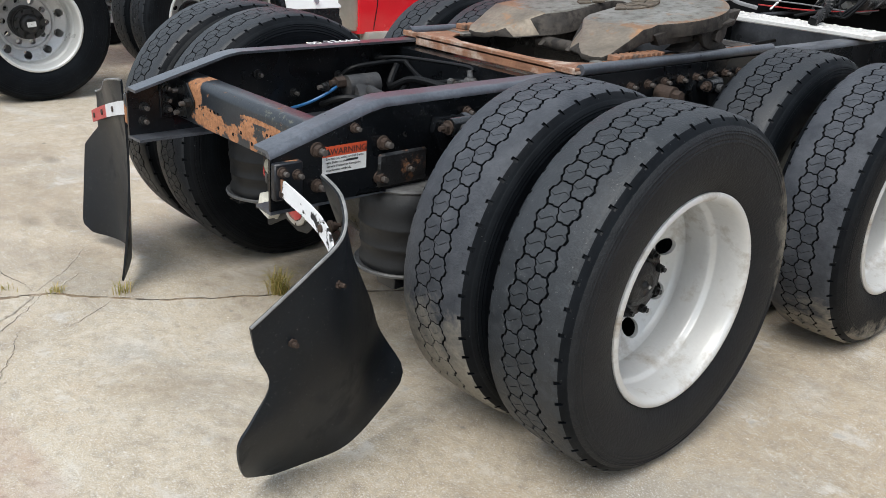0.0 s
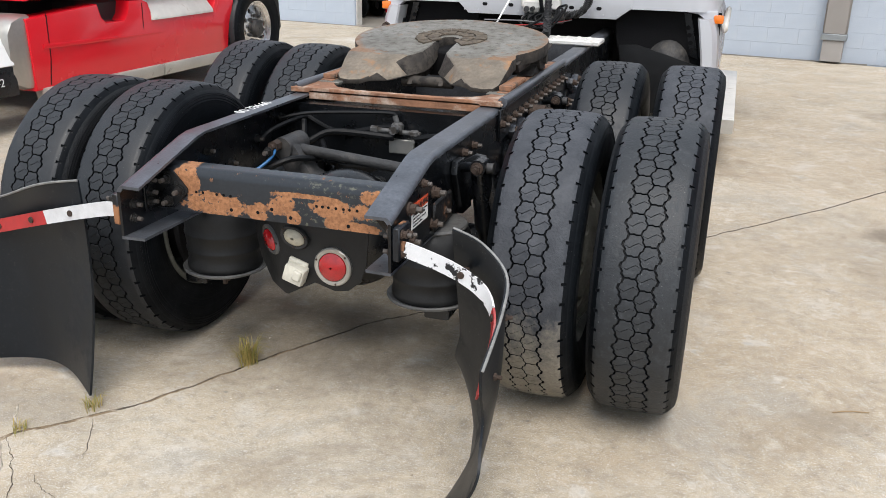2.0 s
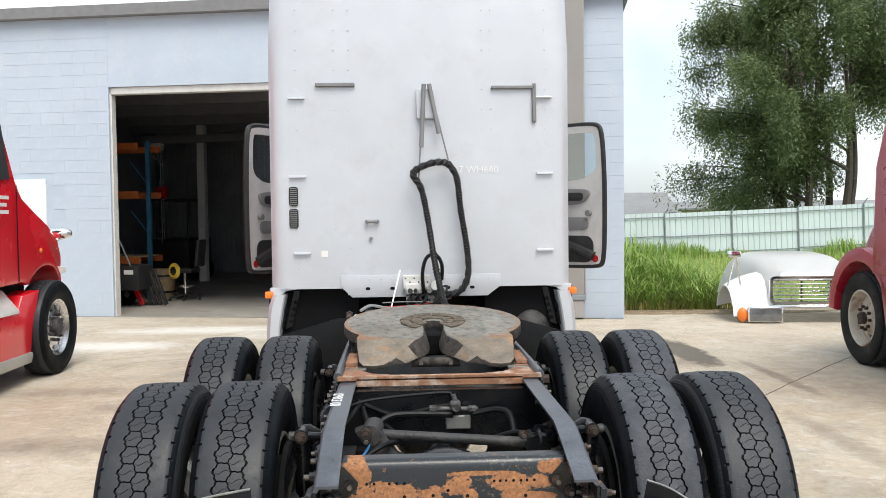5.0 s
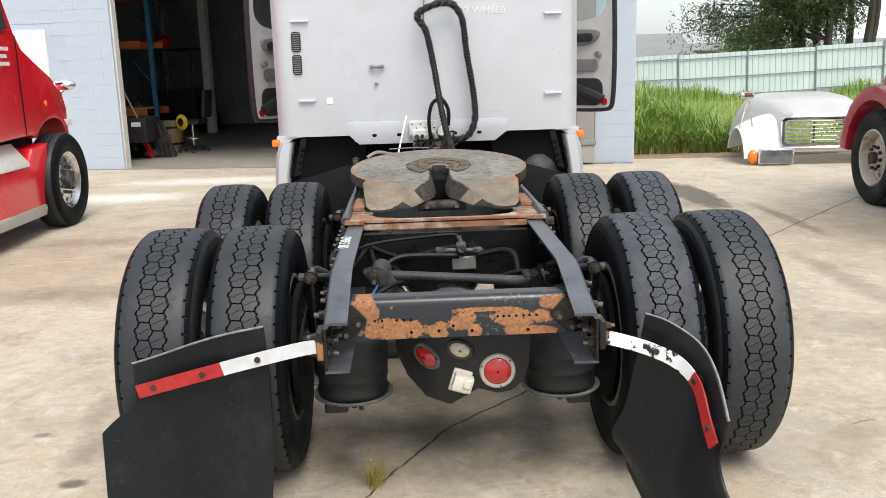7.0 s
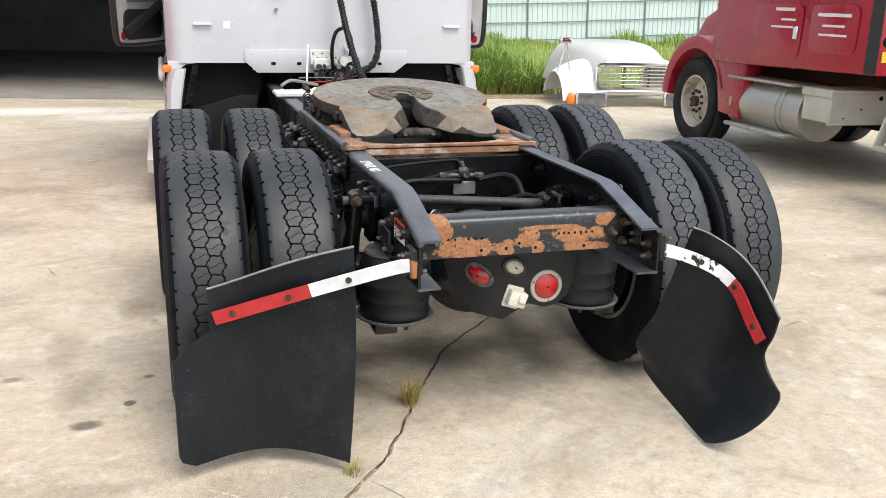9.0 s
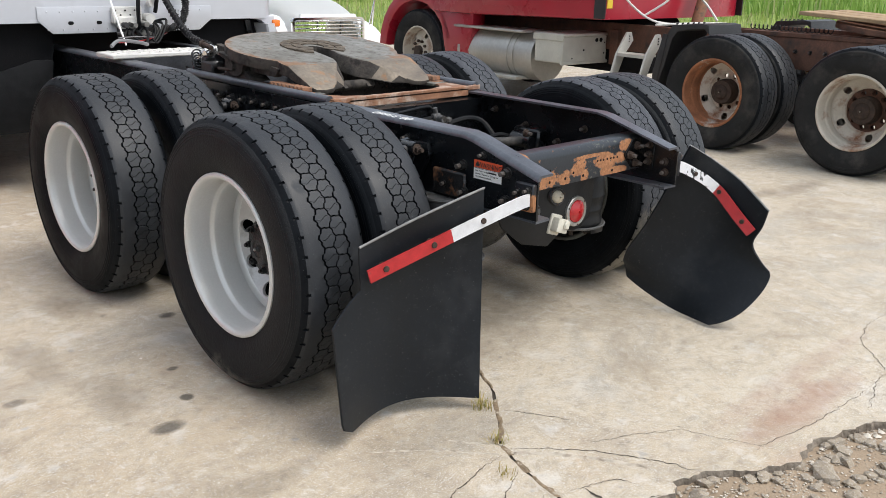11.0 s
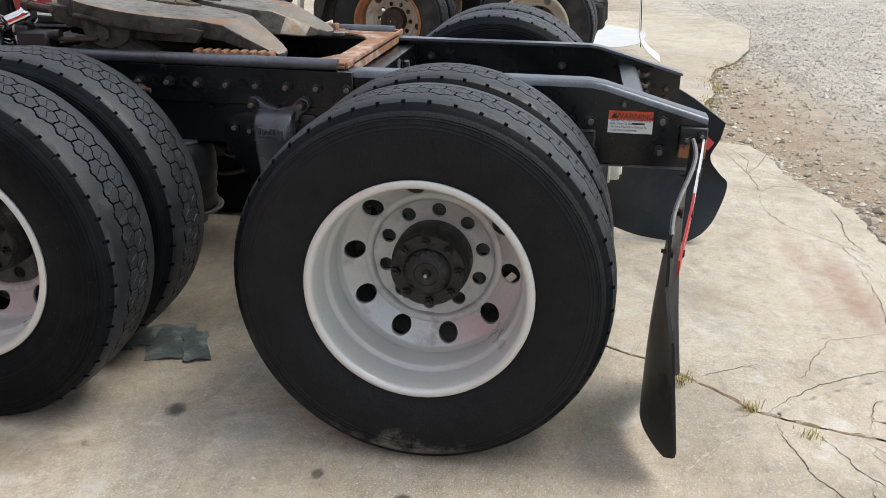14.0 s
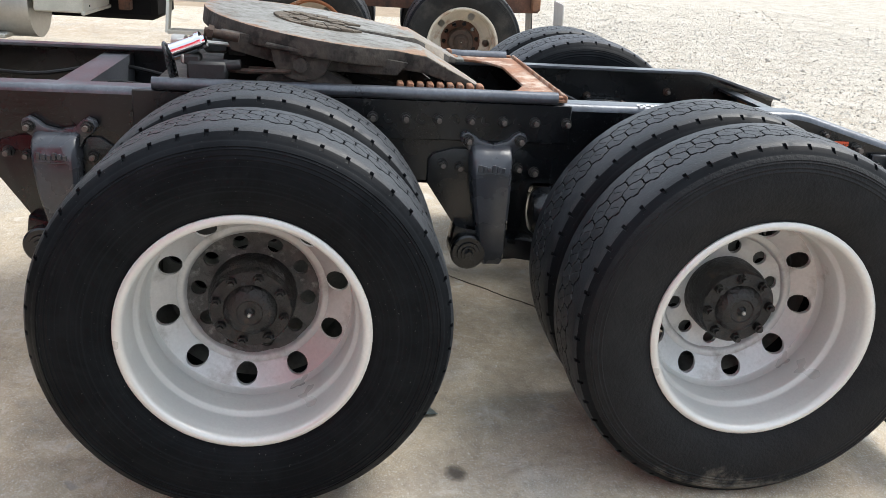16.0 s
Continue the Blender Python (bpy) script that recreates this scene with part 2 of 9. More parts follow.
m_red_lens = surface("red lens", (0.42, 0.012, 0.016), 0.2, var=0.25, scale=40, bump=0.1, bscale=240, coat=0.5)
m_clear_lens = surface("cloudy clear lens", (0.50, 0.46, 0.36), 0.3, var=0.2, scale=30, bump=0.06)
m_head_lens = surface("grey headlamp glass", (0.20, 0.21, 0.22), 0.12, 0.5, var=0.3, scale=12, bump=0.05)
m_beige = surface("beige plastic plug", (0.60, 0.58, 0.50), 0.5, var=0.1, scale=20, second=(0.3, 0.27, 0.2), amount=0.28, sscale=18)
m_label_red = surface("orange red label", (0.62, 0.085, 0.03), 0.5, var=0.06, scale=20, bump=0.0)
m_label = surface("white label", (0.74, 0.73, 0.70), 0.5, var=0.05, scale=20, bump=0.0, second=(0.35, 0.32, 0.3), amount=0.25, sscale=30)
m_ink = surface("black ink", (0.02, 0.02, 0.02), 0.6, var=0.1, bump=0.0)
m_paint_pen = surface("white paint marker", (0.78, 0.78, 0.77), 0.6, var=0.05, bump=0.0)
m_blue_steel = surface("blue shop rack paint", (0.03, 0.14, 0.26), 0.5, var=0.15, scale=6)
m_orange_steel = surface("orange rack beam paint", (0.50, 0.13, 0.03), 0.5, var=0.15, scale=6)
m_yellow = surface("yellow hose", (0.70, 0.50, 0.04), 0.5, var=0.1, scale=10)
m_wood = surface("weathered wood plank", (0.36, 0.25, 0.14), 0.8, var=0.25, scale=9, bump=0.3, bscale=60)
m_block = surface("pale blue painted block wall", (0.46, 0.53, 0.62), 0.62, var=0.06, scale=1.2, bump=0.2, bscale=45, second=(0.52, 0.57, 0.63), amount=0.35, sscale=2, soft=0.2)
m_mortar = surface("pale blue painted joint", (0.44, 0.51, 0.60), 0.7, var=0.06, scale=3)
m_fence = surface("pale green painted sheet steel", (0.60, 0.68, 0.69), 0.5, 0.1, var=0.06, scale=0.8, bump=0.0)
m_pipe = surface("galvanised fence pipe", (0.30, 0.33, 0.35), 0.5, 0.5, var=0.15, scale=5)
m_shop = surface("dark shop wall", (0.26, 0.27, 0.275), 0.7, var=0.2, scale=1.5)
m_bark = surface("grey brown bark", (0.075, 0.062, 0.048), 0.95, var=0.35, scale=5, bump=0.6, bscale=20)
m_roof = surface("far shingle roof", (0.24, 0.245, 0.25), 0.9, var=0.12, scale=2)
m_far_wall = surface("far tan wall", (0.42, 0.38, 0.31), 0.9, var=0.1, scale=0.5)
m_tarp = surface("torn green grey plastic", (0.13, 0.16, 0.155), 0.45, var=0.4, scale=14, bump=0.2, second=(0.28, 0.28, 0.24), amount=0.4, sscale=12)
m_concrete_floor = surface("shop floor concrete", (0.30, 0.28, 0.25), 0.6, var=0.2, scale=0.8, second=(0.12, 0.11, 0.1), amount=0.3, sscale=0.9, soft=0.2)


def cross_material():
    """Black paint flaked off to rust in a few large patches along the beam, with pale speckled paint between them."""
    n = Nodes("black beam flaking to rust")
    sep = n.t.nodes.new("ShaderNodeSeparateXYZ")
    n.link(n.coord, sep.inputs[0])
    patch, fine, speck = n.noise(11, 8, 0.72), n.noise(90, 4), n.noise(58, 5, 0.68)
    near = None
    for x, z, rx, rz in RUST_PATCHES:
        dx, dz = n.math("DIVIDE", n.math("SUBTRACT", sep.outputs[0], x), rx), n.math("DIVIDE", n.math("SUBTRACT", sep.outputs[2], z), rz)
        d = n.math("ADD", n.math("MULTIPLY", dx, dx), n.math("MULTIPLY", dz, dz))
        near = d if near is None else n.math("MINIMUM", near, d)
    wob = n.math("ADD", n.math("MULTIPLY", n.math("SUBTRACT", patch, 0.5), 7.0), n.math("MULTIPLY", n.math("SUBTRACT", speck, 0.5), 2.0))
    m = n.ramp(n.math("ADD", near, wob), 1.62, 1.38)
    m = n.math("MAXIMUM", m, n.ramp(n.noise(30, 6, 0.7), 0.64, 0.66))
    pit = n.ramp(n.noise(75, 2), 0.66, 0.70)
    m = n.math("MULTIPLY", m, n.math("SUBTRACT", 1.0, pit))
    rust = n.mix(n.ramp(fine, 0.3, 0.7), (0.20, 0.088, 0.040), (0.40, 0.185, 0.085))
    black = n.mix(fine, (0.010, 0.012, 0.016), (0.022, 0.027, 0.033))
    pale = n.ramp(n.math("ADD", speck, n.ramp(sep.outputs[0], -0.05, 0.08, -0.12, 0.0)), 0.56, 0.66, 0, 0.75)
    black = n.mix(pale, black, (0.135, 0.135, 0.10))
    n.set("Base Color", n.mix(m, black, rust))
    n.set("Roughness", n.ramp(m, 0, 1, 0.3, 0.88))
    n.bump(n.math("SUBTRACT", n.math("MULTIPLY", fine, 0.3), m), 0.35, 0.004)
    return n.mat


RUST_PATCHES = ((-0.325, 0.809, 0.036, 0.045), (-0.235, 0.740, 0.118, 0.031), (-0.064, 0.733, 0.034, 0.026), (0.006, 0.760, 0.037, 0.034), (0.051, 0.728, 0.02, 0.018), (0.09, 0.803, 0.085, 0.006),
                (0.235, 0.772, 0.098, 0.024), (0.20, 0.724, 0.035, 0.017), (0.28, 0.720, 0.05, 0.015), (0.325, 0.818, 0.04, 0.02))
m_beam = cross_material()


def coupling_material():
    """Worn greasy plate, rusting along its rim and in streaks."""
    n = Nodes("worn coupling plate")
    sep = n.t.nodes.new("ShaderNodeSeparateXYZ")
    n.link(n.coord, sep.inputs[0])
    big, mid, fine = n.noise(5, 6, 0.65, warp=0.6), n.noise(22, 6, 0.7), n.noise(110, 3)
    dx, dy = n.math("DIVIDE", sep.outputs[0], 0.47), n.math("DIVIDE", sep.outputs[1], 0.40)
    d = n.math("ADD", n.math("MULTIPLY", dx, dx), n.math("MULTIPLY", dy, dy))
    col = n.mix(n.ramp(big, 0.32, 0.68), (0.115, 0.105, 0.085), (0.235, 0.228, 0.205))
    col = n.mix(n.ramp(mid, 0.52, 0.66, 0, 0.8), col, (0.060, 0.050, 0.038))
    rim = n.math("ADD", d, n.math("MULTIPLY", n.math("SUBTRACT", mid, 0.5), 0.9))
    col = n.mix(n.ramp(rim, 0.86, 1.0, 0, 0.85), col, n.mix(fine, (0.16, 0.085, 0.04), (0.30, 0.16, 0.08)))
    col = n.mix(n.ramp(n.noise(9, 7, 0.72), 0.58, 0.64, 0, 0.7), col, (0.22, 0.125, 0.065))
    n.set("Base Color", col)
    n.set("Roughness", n.ramp(mid, 0.3, 0.7, 0.36, 0.68))
    n.set("Metallic", 0.2)
    n.bump(n.math("ADD", n.math("MULTIPLY", mid, 0.8), n.math("MULTIPLY", fine, 0.3)), 0.35, 0.005)
    return n.mat


m_coupling = coupling_material()


def dusty_tread_material(name, direction, lo, hi, a=(0.03, 0.034, 0.042), b=(0.07, 0.075, 0.085), gloss=0.3):
    """Tread rubber with dried mud clinging to one stretch of it."""
    n = Nodes(name)
    dot = n.t.nodes.new("ShaderNodeVectorMath")
    dot.operation = "DOT_PRODUCT"
    n.link(n.coord, dot.inputs[0])
    dot.inputs[1].default_value = direction
    big, fine = n.noise(14, 5, 0.7), n.noise(120, 3)
    m = n.ramp(n.math("ADD", dot.outputs["Value"], n.math("MULTIPLY", n.math("SUBTRACT", big, 0.5), 0.22)), lo, hi, 0, 0.85)
    rubber = n.mix(n.ramp(big, 0.3, 0.7), a, b)
    n.set("Base Color", n.mix(m, rubber, n.mix(fine, (0.17, 0.15, 0.12), (0.36, 0.33, 0.27))))
    n.set("Roughness", n.ramp(m, 0, 1, 0.62, 0.95))
    n.set("Specular IOR Level", gloss)
    n.bump(fine, 0.3)
    return n.mat


m_tread_inner_mud = dusty_tread_material("muddy tread, rear side", (0.0, 0.80, -0.60), 0.42, 0.50)
m_scuffed = dusty_tread_material("scuffed sidewall", (0.0, 0.96, 0.28), 0.405, 0.49, (0.0055, 0.0065, 0.008), (0.0125, 0.0135, 0.0155))
m_scuffed_foot = dusty_tread_material("sidewall dusty at the foot", (0.0, 0.14, -0.985), 0.42, 0.52, (0.0055, 0.0065, 0.008), (0.0125, 0.0135, 0.015), 0.2)
m_mud_foot = dusty_tread_material("sidewall caked with pale mud at the foot", (0.0, -0.12, -0.99), 0.405, 0.455, (0.004, 0.005, 0.0065), (0.009, 0.010, 0.0115), 0.15)
m_tread_outer_mud = dusty_tread_material("muddy tread, foot", (0.25, -0.45, -0.87), 0.43, 0.50)


def leaf_material(name, a, b, straw=None):
    n = Nodes(name)
    rnd = n.t.nodes.new("ShaderNodeNewGeometry").outputs["Random Per Island"]
    col = n.mix(rnd, a, b)
    if straw:
        col = n.mix(n.ramp(rnd, 0.86, 0.9), col, straw)
    n.set("Base Color", col)
    n.set("Roughness", 0.6)
    n.set("Subsurface Weight", 0.0)
    tr = n.t.nodes.new("ShaderNodeBsdfTranslucent")
    n.link(col, tr.inputs["Color"])
    mx = n.t.nodes.new("ShaderNodeMixShader")
    mx.inputs[0].default_value = 0.3
    out = n.t.nodes["Material Output"]
    n.link(n.bsdf.outputs[0], mx.inputs[1])
    n.link(tr.outputs[0], mx.inputs[2])
    n.link(mx.outputs[0], out.inputs["Surface"])
    return n.mat


m_grass = leaf_material("tall grass", (0.15, 0.28, 0.045), (0.38, 0.52, 0.13), (0.42, 0.44, 0.20))
m_lawn = leaf_material("rough lawn", (0.30, 0.40, 0.09), (0.50, 0.56, 0.20), (0.48, 0.42, 0.22))
m_weed = leaf_material("dry weed", (0.24, 0.24, 0.06), (0.52, 0.38, 0.14))
m_leaves = leaf_material("willow leaves", (0.075, 0.115, 0.045), (0.20, 0.25, 0.11))


def glass_material():
    n = Nodes("window glass")
    n.set("Base Color", (0.75, 0.85, 0.85))
    n.set("Roughness", 0.02)
    n.set("Transmission Weight", 1.0)
    n.set("IOR", 1.3)
    return n.mat


m_glass = glass_material()


def concrete_material():
    n = Nodes("weathered yard concrete")
    large, mid, fine, grit = n.noise(0.35, 5, 0.6), n.noise(2.2, 7, 0.68, warp=0.4), n.noise(34, 5, 0.65), n.noise(150, 3, 0.6)
    col = n.mix(n.ramp(large, 0.34, 0.66), (0.385, 0.305, 0.205), (0.51, 0.44, 0.335))
    col = n.mix(n.ramp(mid, 0.5, 0.72, 0, 0.65), col, (0.25, 0.21, 0.16))
    col = n.mix(n.ramp(mid, 0.45, 0.3, 0, 0.7), col, (0.56, 0.53, 0.475))
    mottle = n.noise(15, 6, 0.7)
    col = n.mix(n.ramp(mottle, 0.52, 0.66, 0, 0.5), col, (0.24, 0.20, 0.155))
    col = n.mix(n.ramp(mottle, 0.46, 0.34, 0, 0.45), col, (0.60, 0.56, 0.49))
    patch = n.noise(1.1, 8, 0.72, warp=1.2)
    col = n.mix(n.ramp(patch, 0.53, 0.64, 0, 0.65), col, (0.345, 0.315, 0.265))
    col = n.mix(n.ramp(patch, 0.44, 0.34, 0, 0.65), col, (0.45, 0.355, 0.245))
    col = n.mix(n.ramp(fine, 0.5, 0.7, 0, 0.42), col, (0.20, 0.175, 0.145))
    chips = n.noise(85, 4, 0.7)
    col = n.mix(n.ramp(chips, 0.60, 0.66, 0, 0.8), col, (0.68, 0.66, 0.62))
    col = n.mix(n.ramp(grit, 0.60, 0.65, 0, 0.7), col, (0.70, 0.68, 0.64))
    sand = n.noise(330, 2, 0.5)
    col = n.mix(n.ramp(sand, 0.58, 0.64, 0, 0.55), col, (0.72, 0.70, 0.66))
    col = n.mix(n.ramp(sand, 0.40, 0.34, 0, 0.55), col, (0.16, 0.135, 0.11))
    col = n.mix(n.ramp(grit, 0.42, 0.33, 0, 0.5), col, (0.15, 0.125, 0.10))
    spot = n.noise(11, 3, 0.5)
    col = n.mix(n.ramp(spot, 0.70, 0.74, 0, 0.7), col, (0.13, 0.115, 0.095))
    col = n.mix(n.ramp(n.noise(5.5, 5, 0.7), 0.58, 0.68, 0, 0.5), col, (0.62, 0.60, 0.56))
    scrape = n.t.nodes.new("ShaderNodeMapping")
    scrape.inputs["Rotation"].default_value = (0, 0, radians(52))
    scrape.inputs["Scale"].default_value = (1.0, 9.0, 1.0)
    n.link(n.coord, scrape.inputs["Vector"])
    col = n.mix(n.ramp(n.noise(2.4, 8, 0.75, vec=scrape.outputs[0]), 0.60, 0.72, 0, 0.5), col, (0.64, 0.615, 0.57))
    col = n.mix(n.ramp(n.noise(0.9, 9, 0.78, warp=0.8), 0.545, 0.66, 0, 0.5), col, (0.24, 0.185, 0.125))
    wob = n.noise(6, 6, 0.7)
    sep = n.t.nodes.new("ShaderNodeSeparateXYZ")
    n.link(n.coord, sep.inputs[0])

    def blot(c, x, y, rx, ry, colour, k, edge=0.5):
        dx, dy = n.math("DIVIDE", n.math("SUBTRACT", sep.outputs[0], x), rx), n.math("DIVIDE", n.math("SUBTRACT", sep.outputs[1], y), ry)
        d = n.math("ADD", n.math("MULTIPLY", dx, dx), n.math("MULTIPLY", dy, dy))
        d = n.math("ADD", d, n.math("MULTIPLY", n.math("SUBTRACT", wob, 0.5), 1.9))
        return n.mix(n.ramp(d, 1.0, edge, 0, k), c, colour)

    # dark brown marks damp spots in the yard and the floor between the wheels
    oil, dark_brown, redd, pale = (0.04, 0.035, 0.03), (0.125, 0.10, 0.075), (0.27, 0.125, 0.08), (0.68, 0.66, 0.62)
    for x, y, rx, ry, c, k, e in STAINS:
        col = blot(col, x, y, rx, ry, {"oil": oil, "dark_brown": dark_brown, "red": redd, "pale": pale}[c], k, e)
    n.set("Base Color", col)
    n.set("Roughness", n.ramp(mid, 0.3, 0.7, 0.72, 0.92))
    h = n.math("ADD", n.math("MULTIPLY", fine, 0.5), n.math("MULTIPLY", grit, 0.25))
    n.bump(n.math("ADD", h, n.math("MULTIPLY", mid, 0.6)), 0.7, 0.006)
    return n.mat


STAINS = (
    (-1.57, -0.16, 0.07, 0.045, "oil", 0.75, 0.2), (-1.42, 0.0, 0.03, 0.03, "oil", 0.8, 0.3), (-1.11, 0.76, 0.045, 0.04, "oil", 0.85, 0.3),
    (-0.65, 0.52, 0.2, 0.13, "oil", 0.55, -0.3), (-1.9, 0.35, 0.05, 0.03, "oil", 0.5, 0.2), (-1.35, 0.25, 0.03, 0.02, "oil", 0.7, 0.3),
    # first two: broad dark brown blots beneath the axles
    (-0.1, 0.0, 0.75, 0.45, "dark_brown", 0.6, -0.4), (0.0, 1.2, 0.9, 0.6, "dark_brown", 0.55, -0.4), (-1.0, -0.05, 0.35, 0.12, "dark_brown", 0.5, -0.3),
    (0.45, -1.40, 0.8, 0.07, "red", 0.4, -0.4), (0.25, -1.53, 0.5, 0.10, "red", 0.62, -0.2), (-0.15, -1.75, 0.3, 0.14, "red", 0.4, -0.5), (-3.4, 1.4, 0.9, 0.5, "dark_brown", 0.4, -0.8),
    (-2.9, 3.0, 1.0, 0.35, "dark_brown", 0.65, -0.5), (-3.4, 5.0, 0.9, 0.3, "dark_brown", 0.55, -0.5), (-2.4, 4.3, 0.6, 0.2, "dark_brown", 0.5, -0.5),
    (-4.0, 8.0, 1.2, 0.5, "pale", 0.8, 0.1), (-3.0, 9.5, 1.8, 0.5, "pale", 0.8, 0.0), (-1.6, 8.8, 1.2, 0.5, "pale", 0.7, -0.1),
    (3.2, 6.7, 0.26, 1.15, "oil", 0.78, 0.55), (3.0, 6.1, 0.5, 0.5, "dark_brown", 0.55, -0.2), (3.6, 5.0, 0.10, 1.2, "dark_brown", 0.6, 0.2), (3.0, 2.6, 0.16, 1.1, "dark_brown", 0.5, -0.3), (2.5, 3.4, 0.08, 0.8, "dark_brown", 0.45, -0.2), (2.9, 4.4, 0.12, 0.9, "dark_brown", 0.7, 0.0), (5.0, 3.3, 0.7, 0.5, "dark_brown", 0.45, -0.5), (2.2, 2.0, 0.45, 0.7, "dark_brown", 0.4, -0.6), (5.2, 5.0, 0.25, 0.12, "oil", 0.55, 0.1),
    # includes a dark brown blot below the left mud flap
    (2.33, 2.12, 0.03, 0.3, "pale", 0.5, 0.0), (-0.95, -0.80, 0.42, 0.2, "dark_brown", 0.42, -0.5), (-1.3, -1.3, 0.4, 0.25, "dark_brown", 0.25, -0.5), (-1.9, -0.7, 0.5, 0.3, "dark_brown", 0.3, -0.8),
    (-1.62, 0.16, 0.13, 0.26, "dark_brown", 0.6, -0.4), (-1.72, 0.66, 0.10, 0.28, "dark_brown", 0.55, -0.4), (-1.49, -0.66, 0.30, 0.07, "oil", 0.4, -0.5), (-1.6, -0.8, 0.12, 0.05, "oil", 0.35, -0.4), (-1.42, 1.15, 0.12, 0.2, "dark_brown", 0.5, -0.4),
    (2.55, 1.45, 0.30, 0.42, "dark_brown", 0.5, -0.6), (0.05, 0.25, 0.6, 0.16, "oil", 0.45, -0.6), (-0.5, 0.3, 0.25, 0.3, "dark_brown", 0.6, -0.4), (0.5, 0.5, 0.5, 0.4, "dark_brown", 0.5, -0.5), (2.3, 2.3, 0.2, 0.16, "dark_brown", 0.6, 0.0), (-0.3, -0.45, 0.5, 0.14, "dark_brown", 0.4, -0.6),
    (2.9, 0.15, 0.55, 0.10, "dark_brown", 0.65, -0.2), (3.6, 0.05, 0.5, 0.12, "dark_brown", 0.5, -0.3), (3.3, 1.0, 0.5, 0.14, "dark_brown", 0.4, -0.4), (4.0, 4.6, 0.4, 1.6, "dark_brown", 0.4, -0.7), (2.8, 0.4, 0.18, 0.1, "dark_brown", 0.6, 0.0), (-2.5, -0.4, 0.09, 0.05, "oil", 0.45, 0.0),
)
m_concrete = concrete_material()


def ground_material():
    """Gravel and dirt, turning to grass beyond the yard."""
    n = Nodes("gravel and grass ground")
    sep = n.t.nodes.new("ShaderNodeSeparateXYZ")
    n.link(n.coord, sep.inputs[0])
    vor = n.t.nodes.new("ShaderNodeTexVoronoi")
    vor.inputs["Scale"].default_value = 120
    n.link(n.coord, vor.inputs["Vector"])
    big, mid, fine = n.noise(0.5, 5, 0.6), n.noise(5, 5, 0.65), n.noise(70, 3)
    stone = n.mix(n.ramp(fine, 0.3, 0.7), (0.30, 0.26, 0.205), (0.66, 0.62, 0.55))
    dirt = n.mix(mid, (0.20, 0.145, 0.095), (0.41, 0.32, 0.225))
    peb = n.math("MULTIPLY", n.ramp(vor.outputs["Distance"], 0.45, 0.25), n.ramp(n.math("ADD", mid, n.ramp(sep.outputs[1], -1.6, -3.4, -0.16, 0.16)), 0.42, 0.56))
    col = n.mix(peb, dirt, stone)
    far = n.ramp(n.math("ADD", n.math("SUBTRACT", n.math("MULTIPLY", sep.outputs[0], 0.15), sep.outputs[1]), n.math("MULTIPLY", n.math("SUBTRACT", mid, 0.5), 1.6)), 2.3, 3.6)
    cells = n.t.nodes.new("ShaderNodeTexVoronoi")
    cells.inputs["Scale"].default_value = 44
    n.link(n.coord, cells.inputs["Vector"])
    csep = n.t.nodes.new("ShaderNodeSeparateColor")
    n.link(cells.outputs["Color"], csep.inputs[0])
    chips = n.mix(csep.outputs[0], (0.33, 0.285, 0.225), (0.68, 0.65, 0.59))
    bed = n.mix(n.ramp(n.noise(2.6, 9, 0.78), 0.36, 0.64), (0.30, 0.255, 0.195), (0.60, 0.56, 0.495))
    col = n.mix(n.math("MULTIPLY", far, 0.85), col, n.mix(n.ramp(cells.outputs["Distance"], 0.55, 0.3, 0.0, 0.8), bed, chips))
    green = n.mix(n.noise(3, 6, 0.7), (0.09, 0.16, 0.03), (0.2, 0.28, 0.07))
    edge = n.math("MULTIPLY", n.math("SUBTRACT", big, 0.5), 3.0)
    north = n.ramp(n.math("ADD", sep.outputs[1], edge), 11.6, 12.6)
    east = n.math("MULTIPLY", n.ramp(n.math("ADD", sep.outputs[0], edge), 19.0, 21.0), n.ramp(n.math("ADD", sep.outputs[1], edge), -1.0, 1.0))
    col = n.mix(n.math("MAXIMUM", north, east), col, green)
    n.set("Base Color", col)
    n.set("Roughness", 0.95)
    n.bump(n.math("ADD", n.math("ADD", n.math("MULTIPLY", peb, 0.3), n.math("MULTIPLY", fine, 0.5)), mid), 0.7, 0.02)
    return n.mat


m_ground = ground_material()


# ---- mesh helpers ----
def thing(name, loc, label, category, group="", kind="", rz=0.0):
    e = new(name)
    e.matrix_world = pose(*loc, 0, 0, rz)
    e.empty_display_size = 0.2
    return tagged(e, label, category, group, kind)


def finish(bm, name, mat, smooth=True, angle=38, turned=False):
    if not turned:
        bmesh.ops.recalc_face_normals(bm, faces=bm.faces)
    if smooth:
        lim = radians(angle)
        for f in bm.faces:
            f.smooth = True
        for e in bm.edges:
            e.smooth = len(e.link_faces) == 2 and e.calc_face_angle(0) < lim
    me = bpy.data.meshes.new(name)
    bm.to_mesh(me)
    bm.free()
    for m in mat if isinstance(mat, (list, tuple)) else [mat]:
        me.materials.append(m)
    return me


def part(name, bm, mat, parent=None, label="", m=None, smooth=True):
    ob = new(name, finish(bm, name, mat, smooth))
    ob.parent = parent
    if m is not None:
        ob.matrix_basis = m
    return tagged(ob, label)


def again(name, ob, parent, m):
    """The same mesh once more, as a part of its own."""
    o = new(name, ob.data)
    o.parent = parent
    o.matrix_basis = m
    if "label" in ob:
        o["label"] = ob["label"]
    return o


